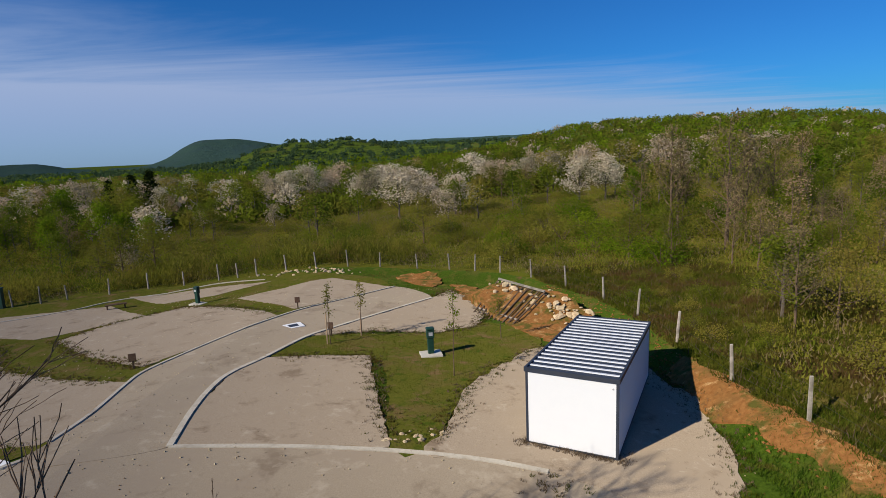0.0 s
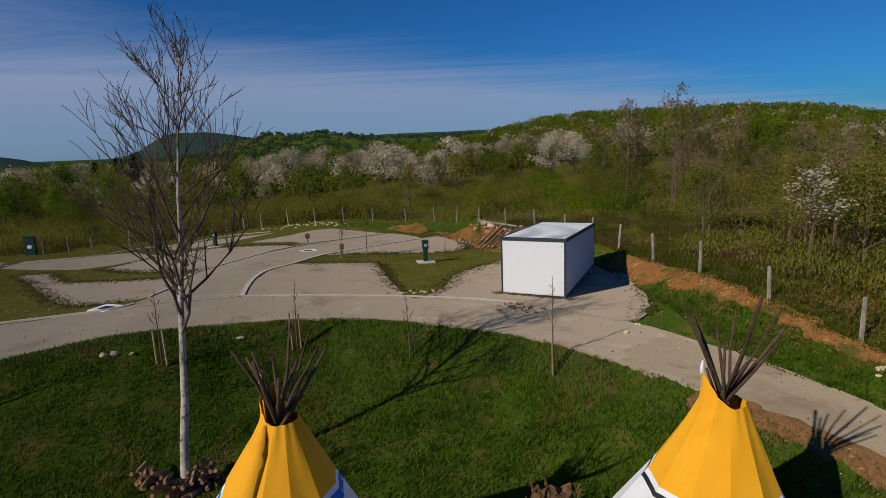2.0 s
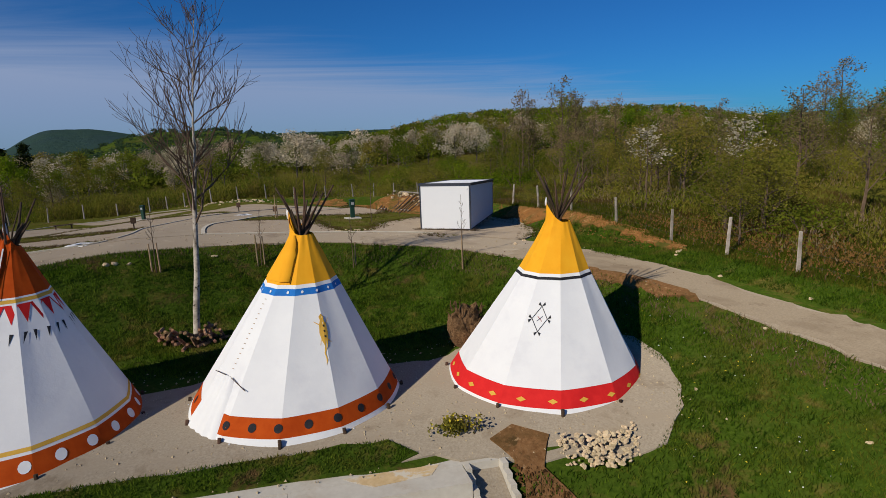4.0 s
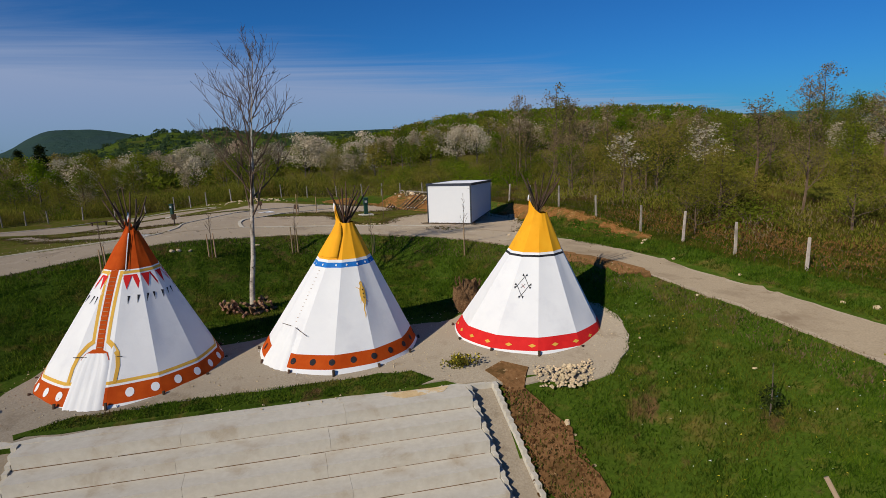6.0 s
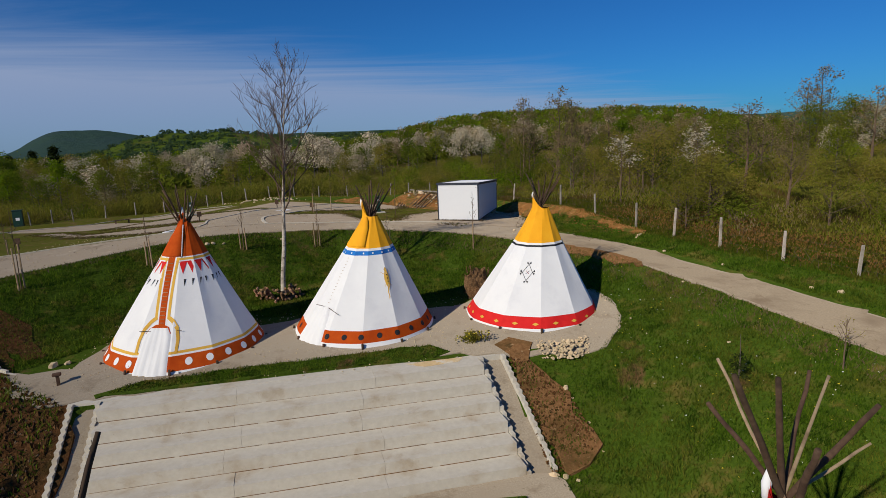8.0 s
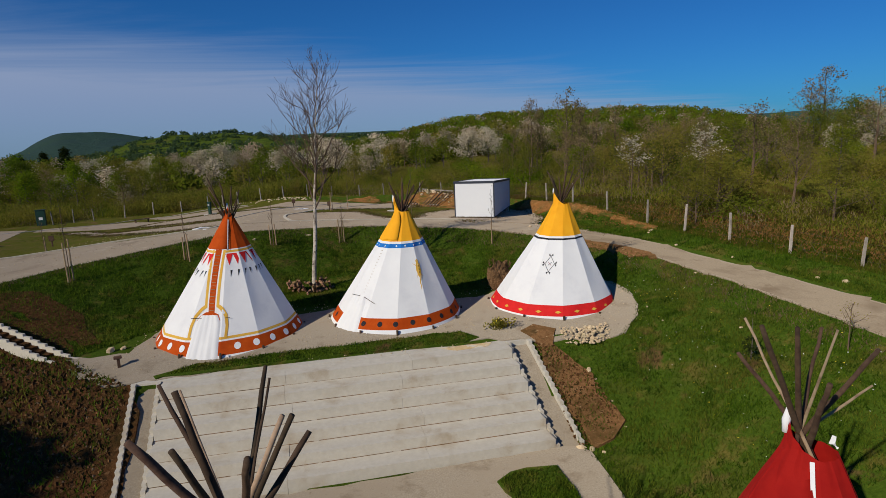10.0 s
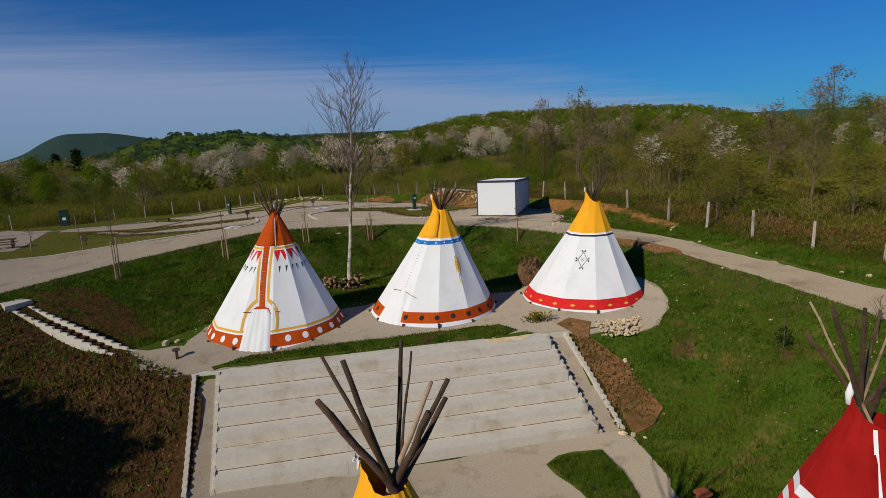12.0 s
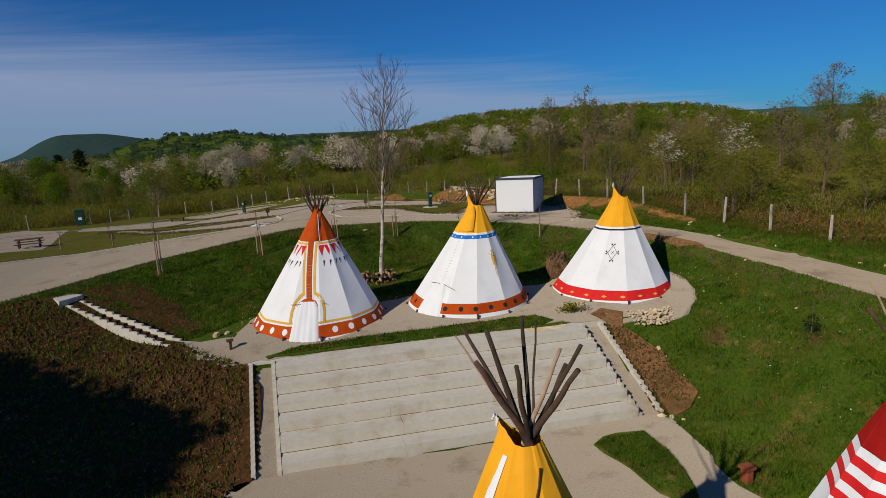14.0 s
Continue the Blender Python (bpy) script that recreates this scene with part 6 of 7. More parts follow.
# ---------------------------------------------------------------- the bare birch
rng = random.Random(11)
lines, tips = skeleton_tree(rng, 11.5, 0.36, 3.7, 26, 1.25, 0.12, 4, (0.09, 0.03), 2, 0.03)
lines = [lines[0]] + [(pts, [max(0.0065, q * 1.15) for q in radii]) for pts, radii in lines[1:]]
lines[0] = (lines[0][0], [q * (1 - 0.6 * ease(i, 4, 9)) for i, q in enumerate(lines[0][1])])
birch = new("birch_tree")
tagged(birch, "tall bare birch with a pale trunk and fine twigs", "tree")
birch.matrix_basis = pose(-7.2, 5.5, height(-7.2, 5.5))
part("trunk", *tube(*lines[0], 10, False), M_BIRCH, birch, "pale peeling trunk", True)
for limb in range(26):
    part("limb", *wood_of(lines[1 + limb * (len(lines) - 1) // 26:1 + (limb + 1) * (len(lines) - 1) // 26], 5, 4), M_LIMB, birch, "", True)

# ---------------------------------------------------------------- fence
fence_line = [Vector(p) for p in FENCE]
posts = [q for a, b in zip(fence_line, fence_line[1:]) for q in ([a, a.lerp(b, 0.5)] if a.x < -8 and a.y > 40 else [a])] + fence_line[-1:]
wires = {h: [] for h in (0.35, 0.8, 1.2)}
rng = random.Random(9)
fence = tagged(new("fence"), "wire fence on weathered wooden posts along the slope", "fence", "", "structure")
for p in posts:
    z = height(p.x, p.y)
    tall = rng.uniform(1.35, 1.65)
    lean = Vector((rng.uniform(-0.07, 0.07), rng.uniform(-0.07, 0.07), 1)) * tall
    part("post", *tube([Vector((p.x, p.y, z - 0.3)), Vector((p.x, p.y, z)) + lean * 0.5, Vector((p.x, p.y, z)) + lean], [0.075, 0.07, 0.062], 7), M_POST, fence)
    for h in wires:
        wires[h].append(Vector((p.x, p.y, z)) + lean * (h / 1.5))
for h, pts in wires.items():
    part("wire", *tube(pts, [0.003] * len(pts), 4), M_METAL, fence)

# ---------------------------------------------------------------- small things on the site


def on_land(x, y, z=0.0):
    return (x, y, height(x, y) + z)


# service pedestals
def pedestal(x, y, turn, tall=1.45):
    t = holder("service_pedestal", on_land(x, y, 0.04), "dark green service pedestal with pale sockets on a slab", "pedestal", "service pedestals", turn)
    part("slab", *box(-0.55, 0.55, -0.45, 0.45, -0.1, 0.10, 0.02), M_CONCRETE, t, "pale concrete slab")
    part("post", *box(-0.15, 0.15, -0.13, 0.13, 0.10, tall - 0.55, 0.02), M_GREENBOX, t)
    part("socket_box", *box(-0.19, 0.19, -0.16, 0.16, tall - 0.55, tall - 0.12, 0.03), M_GREENBOX, t, "dark socket box")
    part("cap", *box(-0.21, 0.21, -0.18, 0.18, tall - 0.12, tall, 0.04), M_GREENBOX, t)
    part("socket_panel", *box(-0.10, 0.10, -0.175, -0.162, tall - 0.40, tall - 0.22, 0.004), M_GREYBOX, t, "pale socket panel")
    return t


pedestal(-0.80, 27.1, 12)
pedestal(-20.0, 43.3, -20)
cab = holder("electric_cabinet", on_land(-38.4, 46.0), "dark green metal cabinet beside the fence", "cabinet", "", 15)
part("body", *box(-0.45, 0.45, -0.25, 0.25, 0.0, 1.75, 0.02), M_GREENBOX, cab)
part("roof", *box(-0.5, 0.5, -0.3, 0.3, 1.75, 1.83, 0.02), M_GREENBOX, cab)
part("notice", *box(-0.18, 0.18, -0.262, -0.253, 0.7, 1.0), M_CANVAS, cab, "pale notice plate")


def pitch_sign(x, y, turn):
    t = holder("pitch_sign", on_land(x, y), "small dark wooden pitch marker on a short post", "sign", "pitch markers", turn)
    part("post", *box(-0.04, 0.04, -0.04, 0.04, -0.15, 0.75, 0.01), M_POLE, t)
    part("board", *box(-0.17, 0.17, -0.07, -0.042, 0.45, 0.85, 0.01), M_POLE, t)
    return t


for x, y, a in ((-10.4, 37.6, 10), (-15.3, 25.8, 20), (-6.6, 30.6, -10), (-26.0, 20.5, 10)):
    pitch_sign(x, y, a)

bench = holder("bench", on_land(-27.8, 45.2), "low dark wooden bench beside a pitch", "bench", "", 30)
part("seat", *box(-0.8, 0.8, -0.2, 0.2, 0.40, 0.46, 0.01), M_POLE, bench)
for x in (-0.65, 0.65):
    part("leg", *box(x - 0.05, x + 0.05, -0.15, 0.15, -0.05, 0.40, 0.01), M_POLE, bench)

picnic = holder("picnic_table", on_land(-32.6, 22.6), "dark wooden picnic table with benches on the gravel", "table", "", 20)
part("tabletop", *box(-0.9, 0.9, -0.38, 0.38, 0.70, 0.76, 0.01), M_POLE, picnic)
for s in (-1, 1):
    part("seat", *box(-0.9, 0.9, s * 0.75 - 0.14, s * 0.75 + 0.14, 0.42, 0.47, 0.01), M_POLE, picnic)
    part("leg", *box(s * 0.65 - 0.04, s * 0.65 + 0.04, -0.75, 0.75, 0.30, 0.36, 0.01), M_POLE, picnic)
    for q in (-1, 1):
        part("leg", *box(s * 0.65 - 0.04, s * 0.65 + 0.04, q * 0.4 - 0.05, q * 0.4 + 0.05, -0.05, 0.70, 0.01), M_POLE, picnic)

# drain covers let into the road
for x, y, a in ((-9.35, 32.7, 32), (-14.6, 15.9, -20)):
    t = holder("drain_cover", on_land(x, y, 0.05), "square dark iron drain cover in a white concrete frame", "drain", "drain covers", a)
    for x0, x1, y0, y1 in ((-0.55, 0.55, -0.5, -0.28), (-0.55, 0.55, 0.28, 0.5), (-0.55, -0.30, -0.28, 0.28), (0.30, 0.55, -0.28, 0.28)):
        part("frame", *box(x0, x1, y0, y1, -0.1, 0.035), M_CANVAS, t, "whitewashed concrete rim")
    part("lid", *box(-0.295, 0.295, -0.275, 0.275, -0.1, 0.025), M_TRIM, t)

# guide lamp at the head of the steps
t = holder("path_light", on_land(-13.75, -2.9, 0.03), "short brown path light on a post", "path light", "", 20)
part("post", *box(-0.05, 0.05, -0.05, 0.05, -0.1, 0.36, 0.01), M_POLE, t)
part("head", *box(-0.14, 0.12, -0.08, 0.08, 0.34, 0.44, 0.02), M_POLE, t)
t = holder("path_light", on_land(1.8, -12.3, 0.03), "squat rust brown box beside the gravel path", "path light", "", 10)
part("post", *box(-0.12, 0.12, -0.12, 0.12, -0.1, 0.38, 0.01), M_BRICKRED, t)
part("head", *box(-0.19, 0.19, -0.17, 0.17, 0.38, 0.48, 0.02), M_BRICKRED, t)

# staked saplings


def sapling(x, y, seed, tall, stakes=2, leafy=None):
    rng = random.Random(seed)
    t = holder("sapling", on_land(x, y), "thin young tree tied to pale wooden stakes" if stakes else "thin young tree with a few first leaves", "sapling", "saplings", rng.uniform(0, 360))
    lines, tips = skeleton_tree(rng, tall, 0.42, 0.55, 7, 1.6, 0.022, 2, (rng.uniform(-0.04, 0.04), rng.uniform(-0.03, 0.03)), 1, 0.03)
    part("stem", *wood_of(lines, 5, 3), M_TWIG, t, "", True)
    for k in range(stakes):
        a = k * 3.0 + rng.uniform(0, 1)
        foot = Vector((math.cos(a) * 0.16, math.sin(a) * 0.16, -0.3))
        part("stake", *tube([foot, foot + Vector((rng.uniform(-0.06, 0.06), rng.uniform(-0.06, 0.06), 0.3 + tall * rng.uniform(0.45, 0.62)))], [0.035, 0.03], 6), M_WOOD, t)
    if leafy:
        part("leaves", *leaf_cloud(rng, tips if tall > 2 else tips[::4], 3, 0.05 if tall > 2 else 0.03, 0.1), leafy, t)
    return t


for n, (x, y, tall, stakes, leafy) in enumerate(((-18.25, 4.75, 3.6, 2, None), (-13.7, 7.55, 2.6, 2, None), (-9.5, 9.8, 2.6, 2, None), (-5.6, 12.15, 2.6, 2, None), (-1.35, 11.5, 2.4, 1, None), (3.4, 9.1, 3.4, 1, None),
                                                 (-6.3, 28.9, 3.4, 1, M_LEAF_OLIVE), (-4.9, 30.8, 3.2, 1, M_LEAF_OLIVE), (0.35, 24.0, 4.2, 0, M_LEAF_FRESH), (3.0, 30.3, 2.4, 0, M_LEAF_OLIVE),
                                                 (10.7, -8.8, 1.6, 0, M_LEAF_OLIVE), (-24.5, 16.2, 2.0, 1, None), (-29.0, 19.4, 2.0, 1, None))):
    sapling(x, y, 300 + n, tall, stakes, leafy)
rng = random.Random(333)
fir = holder("young_fir", on_land(7.9, -7.8), "knee-high dark young fir with a thin bare leader", "fir", "")
part("stem", *tube([(0, 0, -0.1), (0.02, 0, 0.7), (0, 0.02, 1.5)], [0.025, 0.018, 0.006], 5), M_BARK, fir)
part("needles", *leaf_cloud(rng, [Vector((rng.gauss(0, 0.11), rng.gauss(0, 0.11), rng.uniform(0.12, 0.8))) for _ in range(46)], 5, 0.05, 0.04), M_CONIFER, fir)

# logs stacked round the birch
rng = random.Random(61)
pile = holder("log_pile", on_land(-7.4, 5.75), "split logs stacked round the foot of the birch", "logs", "")
for i in range(52):
    a = rng.uniform(-3.3, 0.4)
    c = Vector((math.cos(a) * rng.uniform(0.35, 1.15), math.sin(a) * rng.uniform(0.3, 0.75), 0.08 + 0.15 * (i % 4)))
    d = Vector((rng.uniform(-0.4, 0.4), rng.uniform(-1, -0.6), rng.uniform(-0.05, 0.9))).normalized() * rng.uniform(0.2, 0.34)
    part("log", *tube([c - d, c + d], [0.068, 0.06], 5), M_LOG, pile)
# an earth-brown root stump behind the tipis
stump = holder("root_stump", on_land(2.0, 2.6), "large shaggy brown root stump on its side", "stump", "")
bm = bmesh.new()
bmesh.ops.create_icosphere(bm, subdivisions=4, radius=0.8)
for v in bm.verts:
    n = noise.noise(v.co * 2.2) * 0.25 + noise.noise(v.co * 6.5) * 0.14
    v.co = Vector((v.co.x * 0.72, v.co.y * 0.55, v.co.z * 0.95 + 0.62)) * (1 + n)
bm.verts.index_update()
part("body", [v.co.copy() for v in bm.verts], [[v.index for v in f.verts] for f in bm.faces], M_ROOT, stump)
bm.free()
for i in range(70):
    a, z = rng.uniform(0, 6.28), rng.uniform(0.1, 1.3)
    p = Vector((math.cos(a) * 0.5, math.sin(a) * 0.38, z))
    part("root", *tube([p, p * 1.15 + Vector((0, 0, rng.uniform(-0.1, 0.2))), p * 1.18 + Vector((rng.uniform(-0.12, 0.12), rng.uniform(-0.12, 0.12), rng.uniform(-0.15, 0.1)))], [0.035, 0.02, 0.008], 5), M_ROOT, stump)

# flowering shrub at the head of the side stair
rng = random.Random(62)
bush = holder("flowering_shrub", on_land(0.45, -2.75, 0.03), "low yellow-brown shrub with yellow flowers", "shrub", "")
places = [Vector((rng.gauss(0, 0.20), rng.gauss(0, 0.15), rng.uniform(0.04, 0.34))) for _ in range(80)]
part("leaves", *leaf_cloud(rng, places, 6, 0.05, 0.06), M_LEAF_OLIVE, bush)
tagged(part("flowers", *leaf_cloud(rng, [p + Vector((0, 0, 0.08)) for p in places[:40]], 2, 0.04, 0.05), M_FLOWER, bush), kind="stuff")

# timber racks leaning on the clay bank
rack = holder("timber_rack", (0, 0, 0), "long weathered timber slats laid down the clay bank", "timber", "")
top_a, top_b, low_a, low_b = Vector((3.7, 40.2, 2.18)), Vector((6.4, 36.2, 2.12)), Vector((1.8, 36.8, 0.90)), Vector((4.1, 33.5, 1.0))
for i in range(10):
    k = i / 9
    p, q = top_a.lerp(top_b, k), low_a.lerp(low_b, k)
    part("slat", *tube([p, q + (q - p) * 0.12], [0.055, 0.055], 4), M_TWIG, rack)
part("top_rail", *tube([top_a + Vector((0, 0, 0.08)), top_b + Vector((0, 0, 0.08))], [0.09, 0.09], 4), M_POST, rack)
part("low_rail", *tube([low_a.lerp(top_a, 0.12) - Vector((0, 0, 0.08)), low_b.lerp(top_b, 0.12) - Vector((0, 0, 0.08))], [0.06, 0.06], 4), M_POST, rack)

# ---------------------------------------------------------------- stones
stone_mesh = [mesh_from("stone", *pebble(random.Random(70 + k), 1.0), [M_STONE]) for k in range(6)]


def stone(rng, x, y, size, words="pale limestone lying in the grass", group="loose stones", up=0.0):
    ob = new("stone", rng.choice(stone_mesh))
    ob.matrix_basis = pose(x, y, height(x, y) + up + size * 0.12, rng.uniform(-20, 20), rng.uniform(-20, 20), rng.uniform(0, 360)) @ Matrix.Scale(size, 4)
    return tagged(ob, words, "stone", group)


rng = random.Random(81)
for x, y, s in ((-7.6, 12.0, 0.32), (-11.4, 9.85, 0.38), (-11.1, 10.0, 0.34), (-10.6, 10.1, 0.3), (12.9, 7.4, 0.34), (12.6, 7.1, 0.26), (15.3, -4.0, 0.36), (14.7, -3.2, 0.26), (9.1, -5.7, 0.2), (6.6, 11.4, 0.3), (3.1, -5.4, 0.28),
                (-14.6, -1.3, 0.42), (-14.2, -1.1, 0.34), (7.4, 12.4, 0.34), (12.2, 3.6, 0.24), (13.4, 0.6, 0.22), (1.6, -8.2, 0.34), (1.9, -8.35, 0.28), (2.2, -8.6, 0.2), (7.0, -2.6, 0.14), (6.9, -0.6, 0.16), (10.2, -1.2, 0.16)):
    stone(rng, x, y, s)
for i in range(26):   # along the grass tip between the pitches
    k = rng.random()
    stone(rng, -1.9 + 2.0 * k + rng.uniform(-0.2, 0.2), 17.1 + 0.9 * k * rng.random() + rng.uniform(0, 0.8), rng.uniform(0.12, 0.34))
for i in range(105):   # on the clay bank behind the container
    k = rng.uniform(0.05, 0.2) if i % 6 == 0 else rng.uniform(0.42, 0.88)
    x, y = 3.4 + 6.0 * k + rng.uniform(-1, 1), 40.0 - 9.5 * k + rng.uniform(-1.5, 1.5)
    stone(rng, x, y, rng.choice((0.15, 0.2, 0.25, 0.3, 0.4, 0.65)), "pale boulder on the orange clay bank", "stones on the bank", bank_rise(x, y) + 0.05)
for i in range(34):   # heap at the far fence
    stone(rng, -10.8 + rng.gauss(0, 1.3), 51.6 + rng.gauss(0, 0.5), rng.uniform(0.2, 0.5), "pale stone in a heap by the fence", "stone heap")
for i in range(26):
    stone(rng, -15.5 + rng.gauss(0, 2.0), 52.4 + rng.gauss(0, 0.4), rng.uniform(0.2, 0.45), "pale stone in a heap by the fence", "stone heap")
for i in range(75):   # on the soil banks
    stone(rng, rng.uniform(-22, -13.2), rng.uniform(-9, -2.6), rng.uniform(0.05, 0.17), "small pale stone in the dark soil", "stones in the soil")
for i in range(24):
    stone(rng, rng.uniform(1.8, 3.4), rng.uniform(-7.8, -4.4), rng.uniform(0.05, 0.16), "small pale stone in the dark soil", "stones in the soil")

# dry-stone facing under the scarlet-hemmed tipi
wall = tagged(new("rubble_wall"), "low dry-stone facing of pale limestone rubble", "wall", "", "structure")
rng = random.Random(91)
for i in range(190):
    k, row = rng.random(), 3.2 * rng.random()
    x = 2.75 + 2.0 * k
    y = -3.45 - 0.38 * math.sin(k * math.pi) - 0.22 * (3 - row) + rng.uniform(-0.08, 0.08)
    s = rng.uniform(0.10, 0.22) * (1.1 - 0.4 * abs(2 * k - 1))
    piece("stone", rng.choice(stone_mesh), wall, pose(x, y, -0.42 + 0.13 * row + rng.uniform(-0.03, 0.03), rng.uniform(-30, 30), rng.uniform(-30, 30), rng.uniform(0, 360)) @ Matrix.Scale(s, 4))

# ---------------------------------------------------------------- gravel and grass, too many to count


def inside(x, y, line):
    got = np.zeros(np.shape(x), bool)
    for (ax, ay), (bx, by) in zip(line, line[1:] + line[:1]):
        if ay != by:
            got ^= ((ay > y) != (by > y)) & (x < (bx - ax) * (y - ay) / (by - ay) + ax)
    return got


def spread(r, area, count, keep):
    """Random places in an area that keep(x, y, inside the lane, past the fence, height) lets stand."""
    got = []
    for _ in range(60):
        x, y = r.uniform(area[0], area[1], count * 2), r.uniform(area[2], area[3], count * 2)
        z, d, p = height_many(x, y)
        ok = keep(x, y, d, p, z)
        got.append(np.stack([x[ok], y[ok], z[ok]], 1))
        if sum(map(len, got)) >= count:
            break
    return np.concatenate(got)[:count]


def chips(label, area, count, size, m, lift, keep):
    """Loose angular chips lying on the ground."""
    r = random.Random(len(label))
    verts, faces = [], []
    for x, y, z in spread(np.random.RandomState(len(label)), area, count, keep).tolist():
        s, z, n = size * r.uniform(0.5, 1.6), z + lift, len(verts)
        a = r.uniform(0, 6.28)
        for k in range(3):
            verts.append((x + s * math.cos(a + 2.1 * k) * r.uniform(0.7, 1.2), y + s * math.sin(a + 2.1 * k) * r.uniform(0.7, 1.2), z - 0.01))
        verts.append((x, y, z + s * r.uniform(0.5, 0.9)))
        faces += [[n, n + 1, n + 3], [n + 1, n + 2, n + 3], [n + 2, n, n + 3], [n + 2, n + 1, n]]
    return thing("gravel", verts, faces, m, label, "gravel", "", "stuff")


SOILS = [[(-30, -3.5), (-22.6, 1.6), (-15.6, -2.0), (-13.0, -4.4), (-12.6, -14), (-32, -14)], [(1.2, -3.5), (1.8, -3.7), (2.4, -4.5), (3.1, -5.7), (3.4, -7.4), (2.7, -8.1), (1.4, -8.1)],
         [(-16, -1.9), (-12.9, -4.4), (1.5, -4.2), (4.7, -4.3), (5.9, -3.5), (7.0, -1.7), (6.9, 0.6), (4.2, 2.9), (-4, 2.4), (-10.3, 2.7), (-13.6, 1)], [(-14, -4.2), (1.4, -4.2), (1.5, -8.1), (1.8, -9.2), (1.65, -10.8), (1.45, -12.5), (2.2, -14.6), (4.5, -17), (4.6, -27), (-14, -27)]]


def on_gravel(x, y, d, p, z):
    return (d < -0.1) & (p < -2.5)


TURF = [(-8.87, 26.69), (-3.91, 26.89), (-2.41, 21.89), (-1.82, 17), (-0.51, 16.81), (1.08, 22.09), (5.14, 29.49), (2.66, 33.89), (-0.9, 31.49), (-7.72, 30.39)]
chips("pale loose stones strewn over the pitches", (-24, 10, 8, 46), 1500, 0.034, M_STONE, 0.06, lambda x, y, d, p, z: on_gravel(x, y, d, p, z) & ~inside(x, y, TURF))
chips("dark chips and clods on the lane", (-24, 13, 0, 40), 550, 0.022, M_SOIL, 0.06, on_gravel)
chips("coarse grey chips on the terrace", (-14, 7, -4, 3), 1500, 0.03, M_STONE, 0.05, lambda x, y, d, p, z: (z < 0.6) & (y > -3.9))
chips("reddish clods on the dark soil", (-24, -12.4, -12, 2), 3000, 0.06, M_EARTH, 0.05, lambda x, y, d, p, z: inside(x, y, SOILS[0]) & ~inside(x, y, SOILS[2]))
chips("clods and stones on the dark soil", (-24, -13, -12, 2), 5200, 0.09, M_SOIL, 0.05, lambda x, y, d, p, z: inside(x, y, SOILS[0]) & ~inside(x, y, SOILS[2]))
chips("clods on the soil slope beside the stair", (1.55, 3.5, -8.1, -4.0), 520, 0.05, M_SOIL, 0.09, lambda x, y, d, p, z: inside(x, y, SOILS[1]))
chips("paler crumbs on the soil slope beside the stair", (1.55, 3.5, -8.1, -4.0), 900, 0.035, M_EARTH, 0.09, lambda x, y, d, p, z: inside(x, y, SOILS[1]))
chips("clods on the orange clay bank", (2, 13, 9, 42), 700, 0.06, M_RED, 0.05, lambda x, y, d, p, z: (p > -1.7) & (p < -0.6))


def turf(label, area, count, tall, m, keep, lift=0.0, thin=0.012):
    """Single bent grass blades."""
    r = np.random.RandomState(len(label))
    c = spread(r, area, int(count * 1.7), keep)
    c = np.array([q for q in c.tolist() if noise.noise((q[0] * 0.8, q[1] * 0.8, 2.0)) + noise.noise((q[0] * 3.1, q[1] * 3.1, 6.0)) * 0.5 > r.uniform(-0.9, 0.5)]) + (0, 0, lift)
    n = len(c)
    h = tall * r.uniform(0.4, 1.3, n)
    a = r.uniform(0, 6.283, n)
    side = np.stack([np.cos(a) * thin, np.sin(a) * thin, np.zeros(n)], 1) * r.uniform(0.7, 1.6, (n, 1))
    lean = r.normal(0, 0.45, (n, 2)) * h[:, None]
    tip = c + np.concatenate([lean, h[:, None]], 1)
    corners = np.stack([c - side, c + side, tip], 1).reshape(-1, 3)
    return thing("grass", corners.tolist(), [[3 * i, 3 * i + 1, 3 * i + 2] for i in range(n)], m, label, "grass", "", "stuff")


def on_lawn(x, y, d, p, z):
    bare = inside(x, y, SOILS[0])
    for s in SOILS[1:]:
        bare |= inside(x, y, s)
    return (d > 0.05) & ~bare


turf("grass blades of the hollow and its banks", (-24, 14, -14, 14), 110000, 0.13, M_BLADE, on_lawn, 0.0, 0.016)
turf("coarse grass along the edge of the lane", (-24, 14, -10, 15), 4500, 0.13, M_STRAW, lambda x, y, d, p, z: (d > -0.05) & (d < 1.2), 0.0, 0.016)
turf("grass on the verge below the fence", (9.5, 18, -12, 18), 30000, 0.15, M_BLADE, lambda x, y, d, p, z: (p > -5.0) & (p < 1.5) & (d < -3.2), 0.0, 0.016)
turf("grass strip above the steps", (-12.2, -0.4, -3.9, -2.7), 5000, 0.08, M_BLADE, lambda x, y, d, p, z: inside(x, y, [(-12.0, -3.8), (-11.4, -3.3), (-8.0, -3.0), (-4.0, -2.85), (-1.2, -2.75), (-0.6, -3.3), (-1.2, -3.6), (-6.0, -3.6)]), 0.09)
turf("grass of the small island in the court", (-1.8, 0.9, -13.3, -9.1), 4500, 0.09, M_BLADE, lambda x, y, d, p, z: inside(x, y, [(-1.5, -9.4), (-0.5, -8.9), (0.4, -9.05), (0.5, -10.4), (0.35, -11.6), (-0.1, -13.0), (-0.9, -12.2), (-1.1, -11.0)]), 0.09)
chips("dry litter and twigs on the soil bank", (-24, -13, -12, 2), 1800, 0.05, M_STRAW, 0.05, lambda x, y, d, p, z: inside(x, y, SOILS[0]))
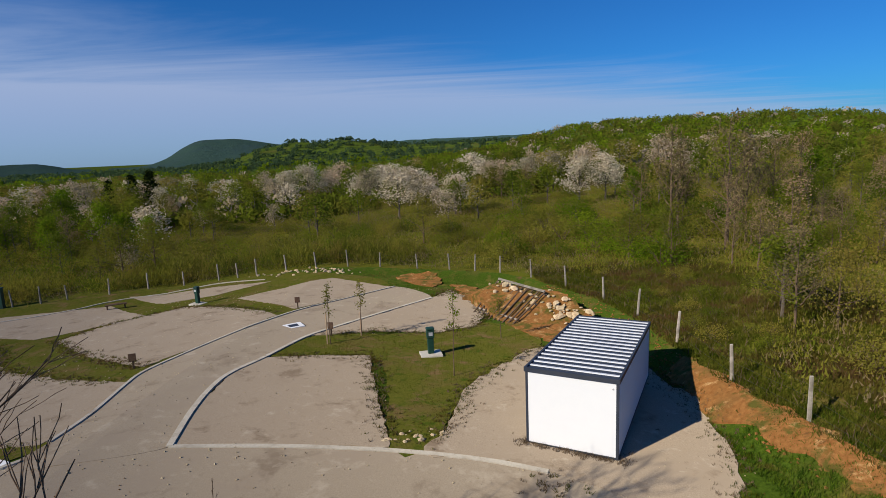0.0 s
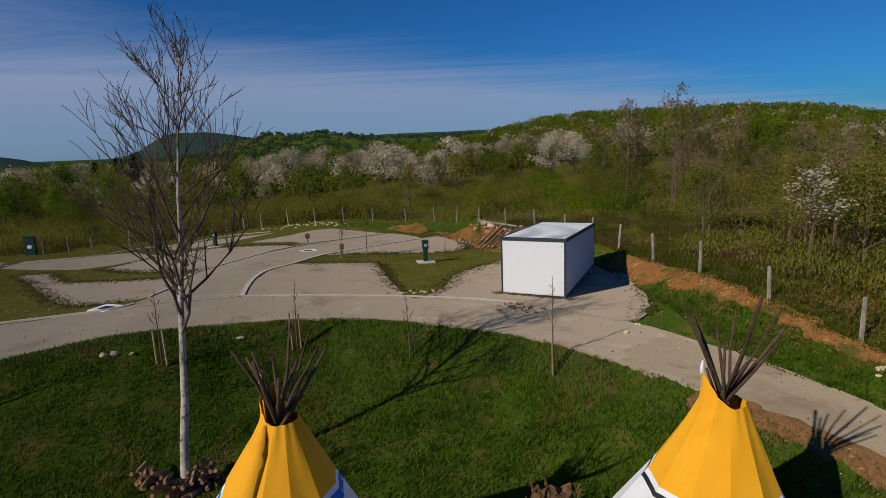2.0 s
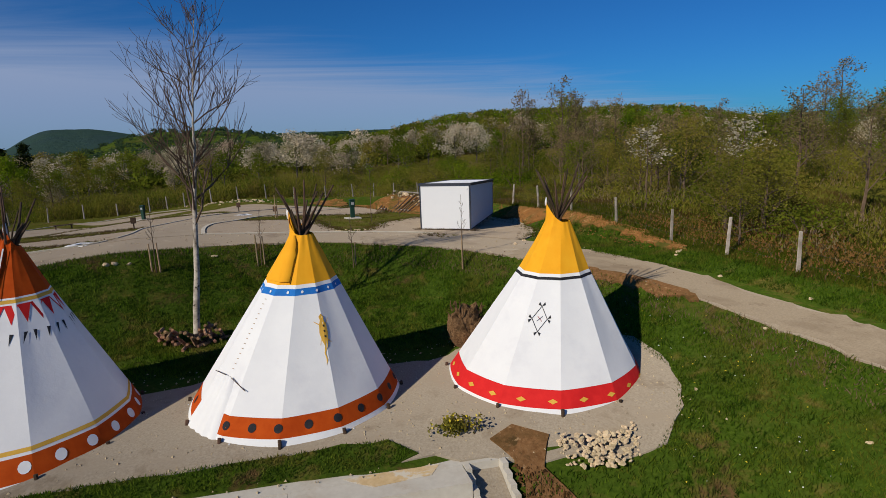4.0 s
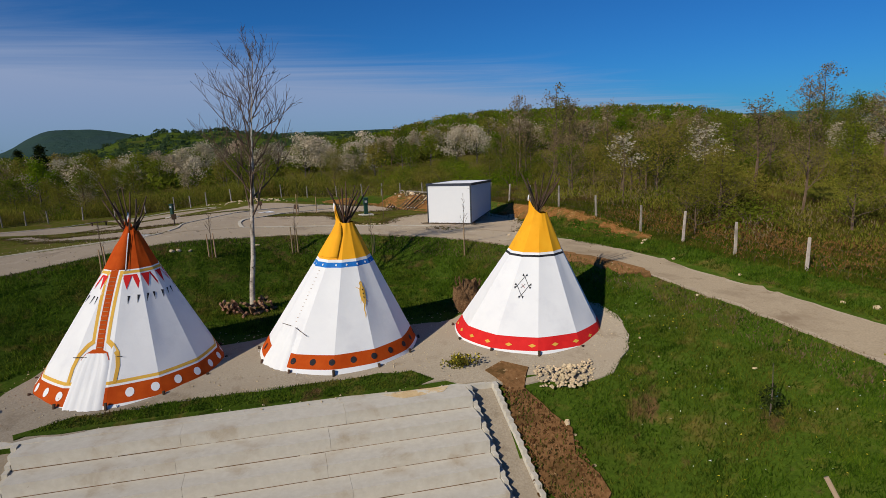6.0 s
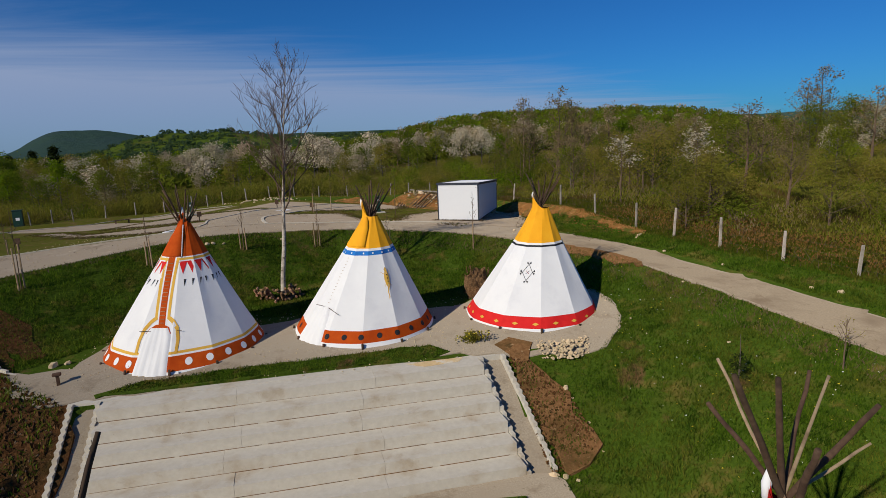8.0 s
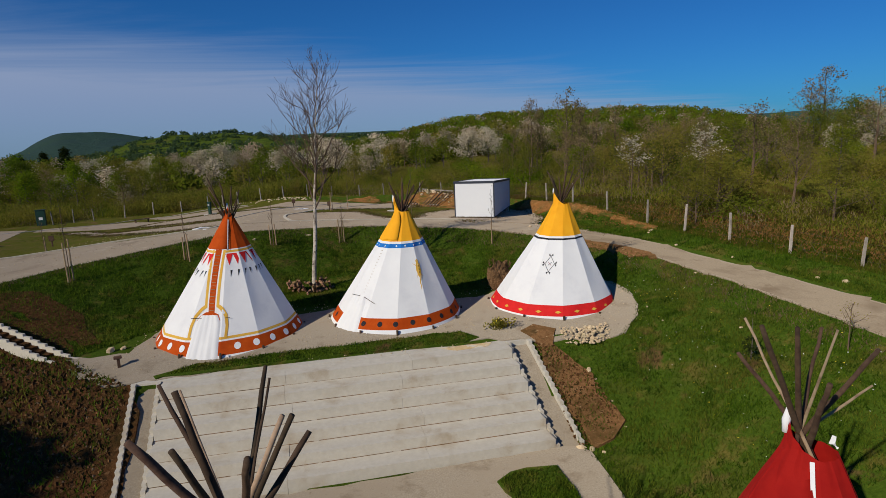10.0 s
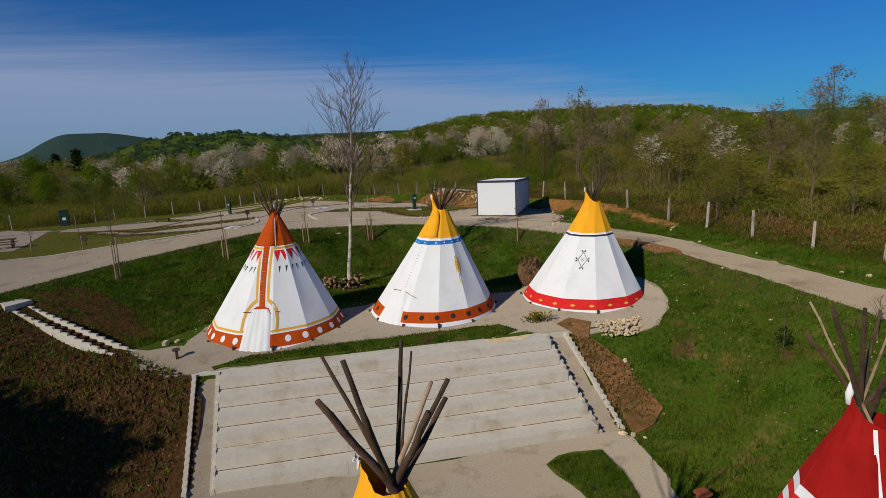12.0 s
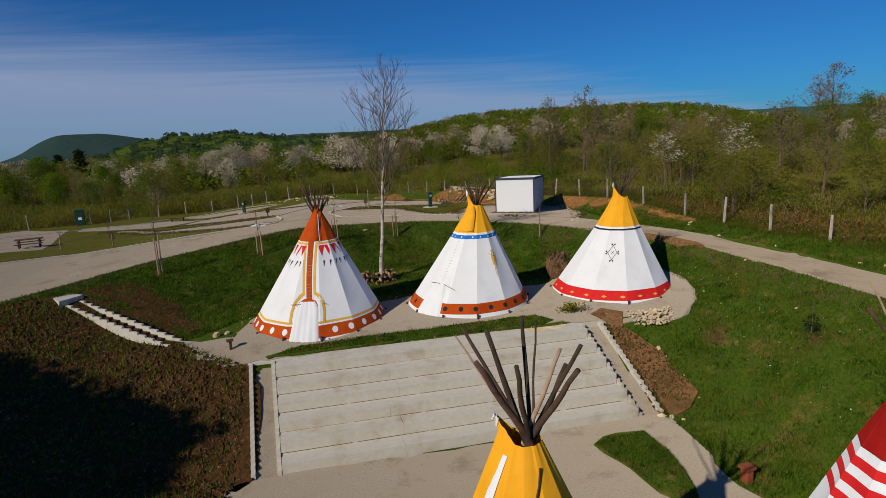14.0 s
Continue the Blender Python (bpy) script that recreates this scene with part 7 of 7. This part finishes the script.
turf("weeds rooted in the soil slope", (1.6, 3.4, -8.0, -4.2), 420, 0.12, M_BLADE, lambda x, y, d, p, z: inside(x, y, SOILS[1]), 0.08, 0.016)
turf("weeds rooted in the dark soil bank", (-24, -13, -12, 2), 8000, 0.22, M_BLADE, lambda x, y, d, p, z: inside(x, y, SOILS[0]), 0.03, 0.02)
turf("grass between the camping pitches", (-30, 6, 18, 50), 9000, 0.09, M_MEADOW, lambda x, y, d, p, z: (d < -4) & (p < 0) & inside(x, y, [(-8.87, 26.69), (-3.81, 27.09), (-1.82, 16.91), (-0.62, 16.91), (0.78, 22.29), (5.13, 30.29), (2.24, 34.69), (-0.89, 31.19), (-7.72, 30.19)]), 0.0, 0.018)
turf("meadow grass beyond the wire fence", (7, 34, -12, 52), 110000, 0.26, M_MEADOW, lambda x, y, d, p, z: (p > -0.5) & (p < 14), 0.0, 0.02)
turf("dry stalks in the meadow beyond the fence", (7, 34, -12, 52), 6000, 0.40, M_STRAW, lambda x, y, d, p, z: (p > -0.3) & (p < 14), 0.0, 0.014)
turf("thin grass on the verges between the pitches", (-32, 2, 26, 52), 9000, 0.10, M_MEADOW, lambda x, y, d, p, z: (d < -4) & (p < 0) & ~sum((inside(x, y, q) for q in PADS + [KERB_W + KERB_E[::-1]]), np.zeros(np.shape(x), bool)), 0.0, 0.022)


def edge_tufts(label, lines, count, tall, m, seed, spread_out):
    """Tufts of blades along the ragged rim of the pitches."""
    r = random.Random(seed)
    verts, faces = [], []
    for line in lines:
        pts = straight_line(line, 0.4)
        for _ in range(count * len(pts) // 100):
            p = r.choice(pts)
            if any((p.x - a) ** 2 + (p.y - b) ** 2 < 0.5 for a, b in KERB_POINTS):
                continue
            cx, cy = p.x + r.gauss(0, spread_out), p.y + r.gauss(0, spread_out)
            z = height(cx, cy) + 0.03
            for _ in range(9):
                x, y, a, h = cx + r.gauss(0, 0.05), cy + r.gauss(0, 0.05), r.uniform(0, 6.28), tall * r.uniform(0.4, 1.3)
                n = len(verts)
                verts += [(x - 0.016 * math.cos(a), y - 0.016 * math.sin(a), z), (x + 0.016 * math.cos(a), y + 0.016 * math.sin(a), z), (x + r.gauss(0, 0.5) * h, y + r.gauss(0, 0.5) * h, z + h)]
                faces.append([n, n + 1, n + 2])
    return thing("grass", verts, faces, m, label, "grass", "", "stuff")


KERB_POINTS = [(p.x, p.y) for p in smooth_line(KERB_W, 0.5) + smooth_line(KERB_E, 0.5) + smooth_line(OUTER[3:14], 0.5)]
CON_PAD = [(-0.61, 16.62), (0.15, 18.59), (0.88, 22.29), (2.71, 25.69), (4.96, 28.49), (8.78, 27.39), (9.69, 21.89), (9.64, 18.89), (9.29, 16.52), (8.4, 14), (7, 12.9)]
edge_tufts("green tufts along the edges of the pitches", PADS[:4] + [CON_PAD], 650, 0.12, M_MEADOW, 5, 0.32)
edge_tufts("dry brown tufts along the edges of the pitches", PADS[:4] + [CON_PAD], 500, 0.10, M_STRAW, 6, 0.35)
edge_tufts("dry weeds along the foot of the container", [[(2.75, 17.33), (5.53, 16.05), (5.55, 16.08), (2.8, 17.38)]], 1100, 0.13, M_STRAW, 8, 0.16)
turf("small white flowers in the lawn", (5, 13, -12, 3), 110, 0.03, M_PETAL, on_lawn, 0.10, 0.022)
turf("yellow dandelions in the lawn", (5, 13, -12, 3), 130, 0.03, M_FLOWER, on_lawn, 0.10, 0.022)
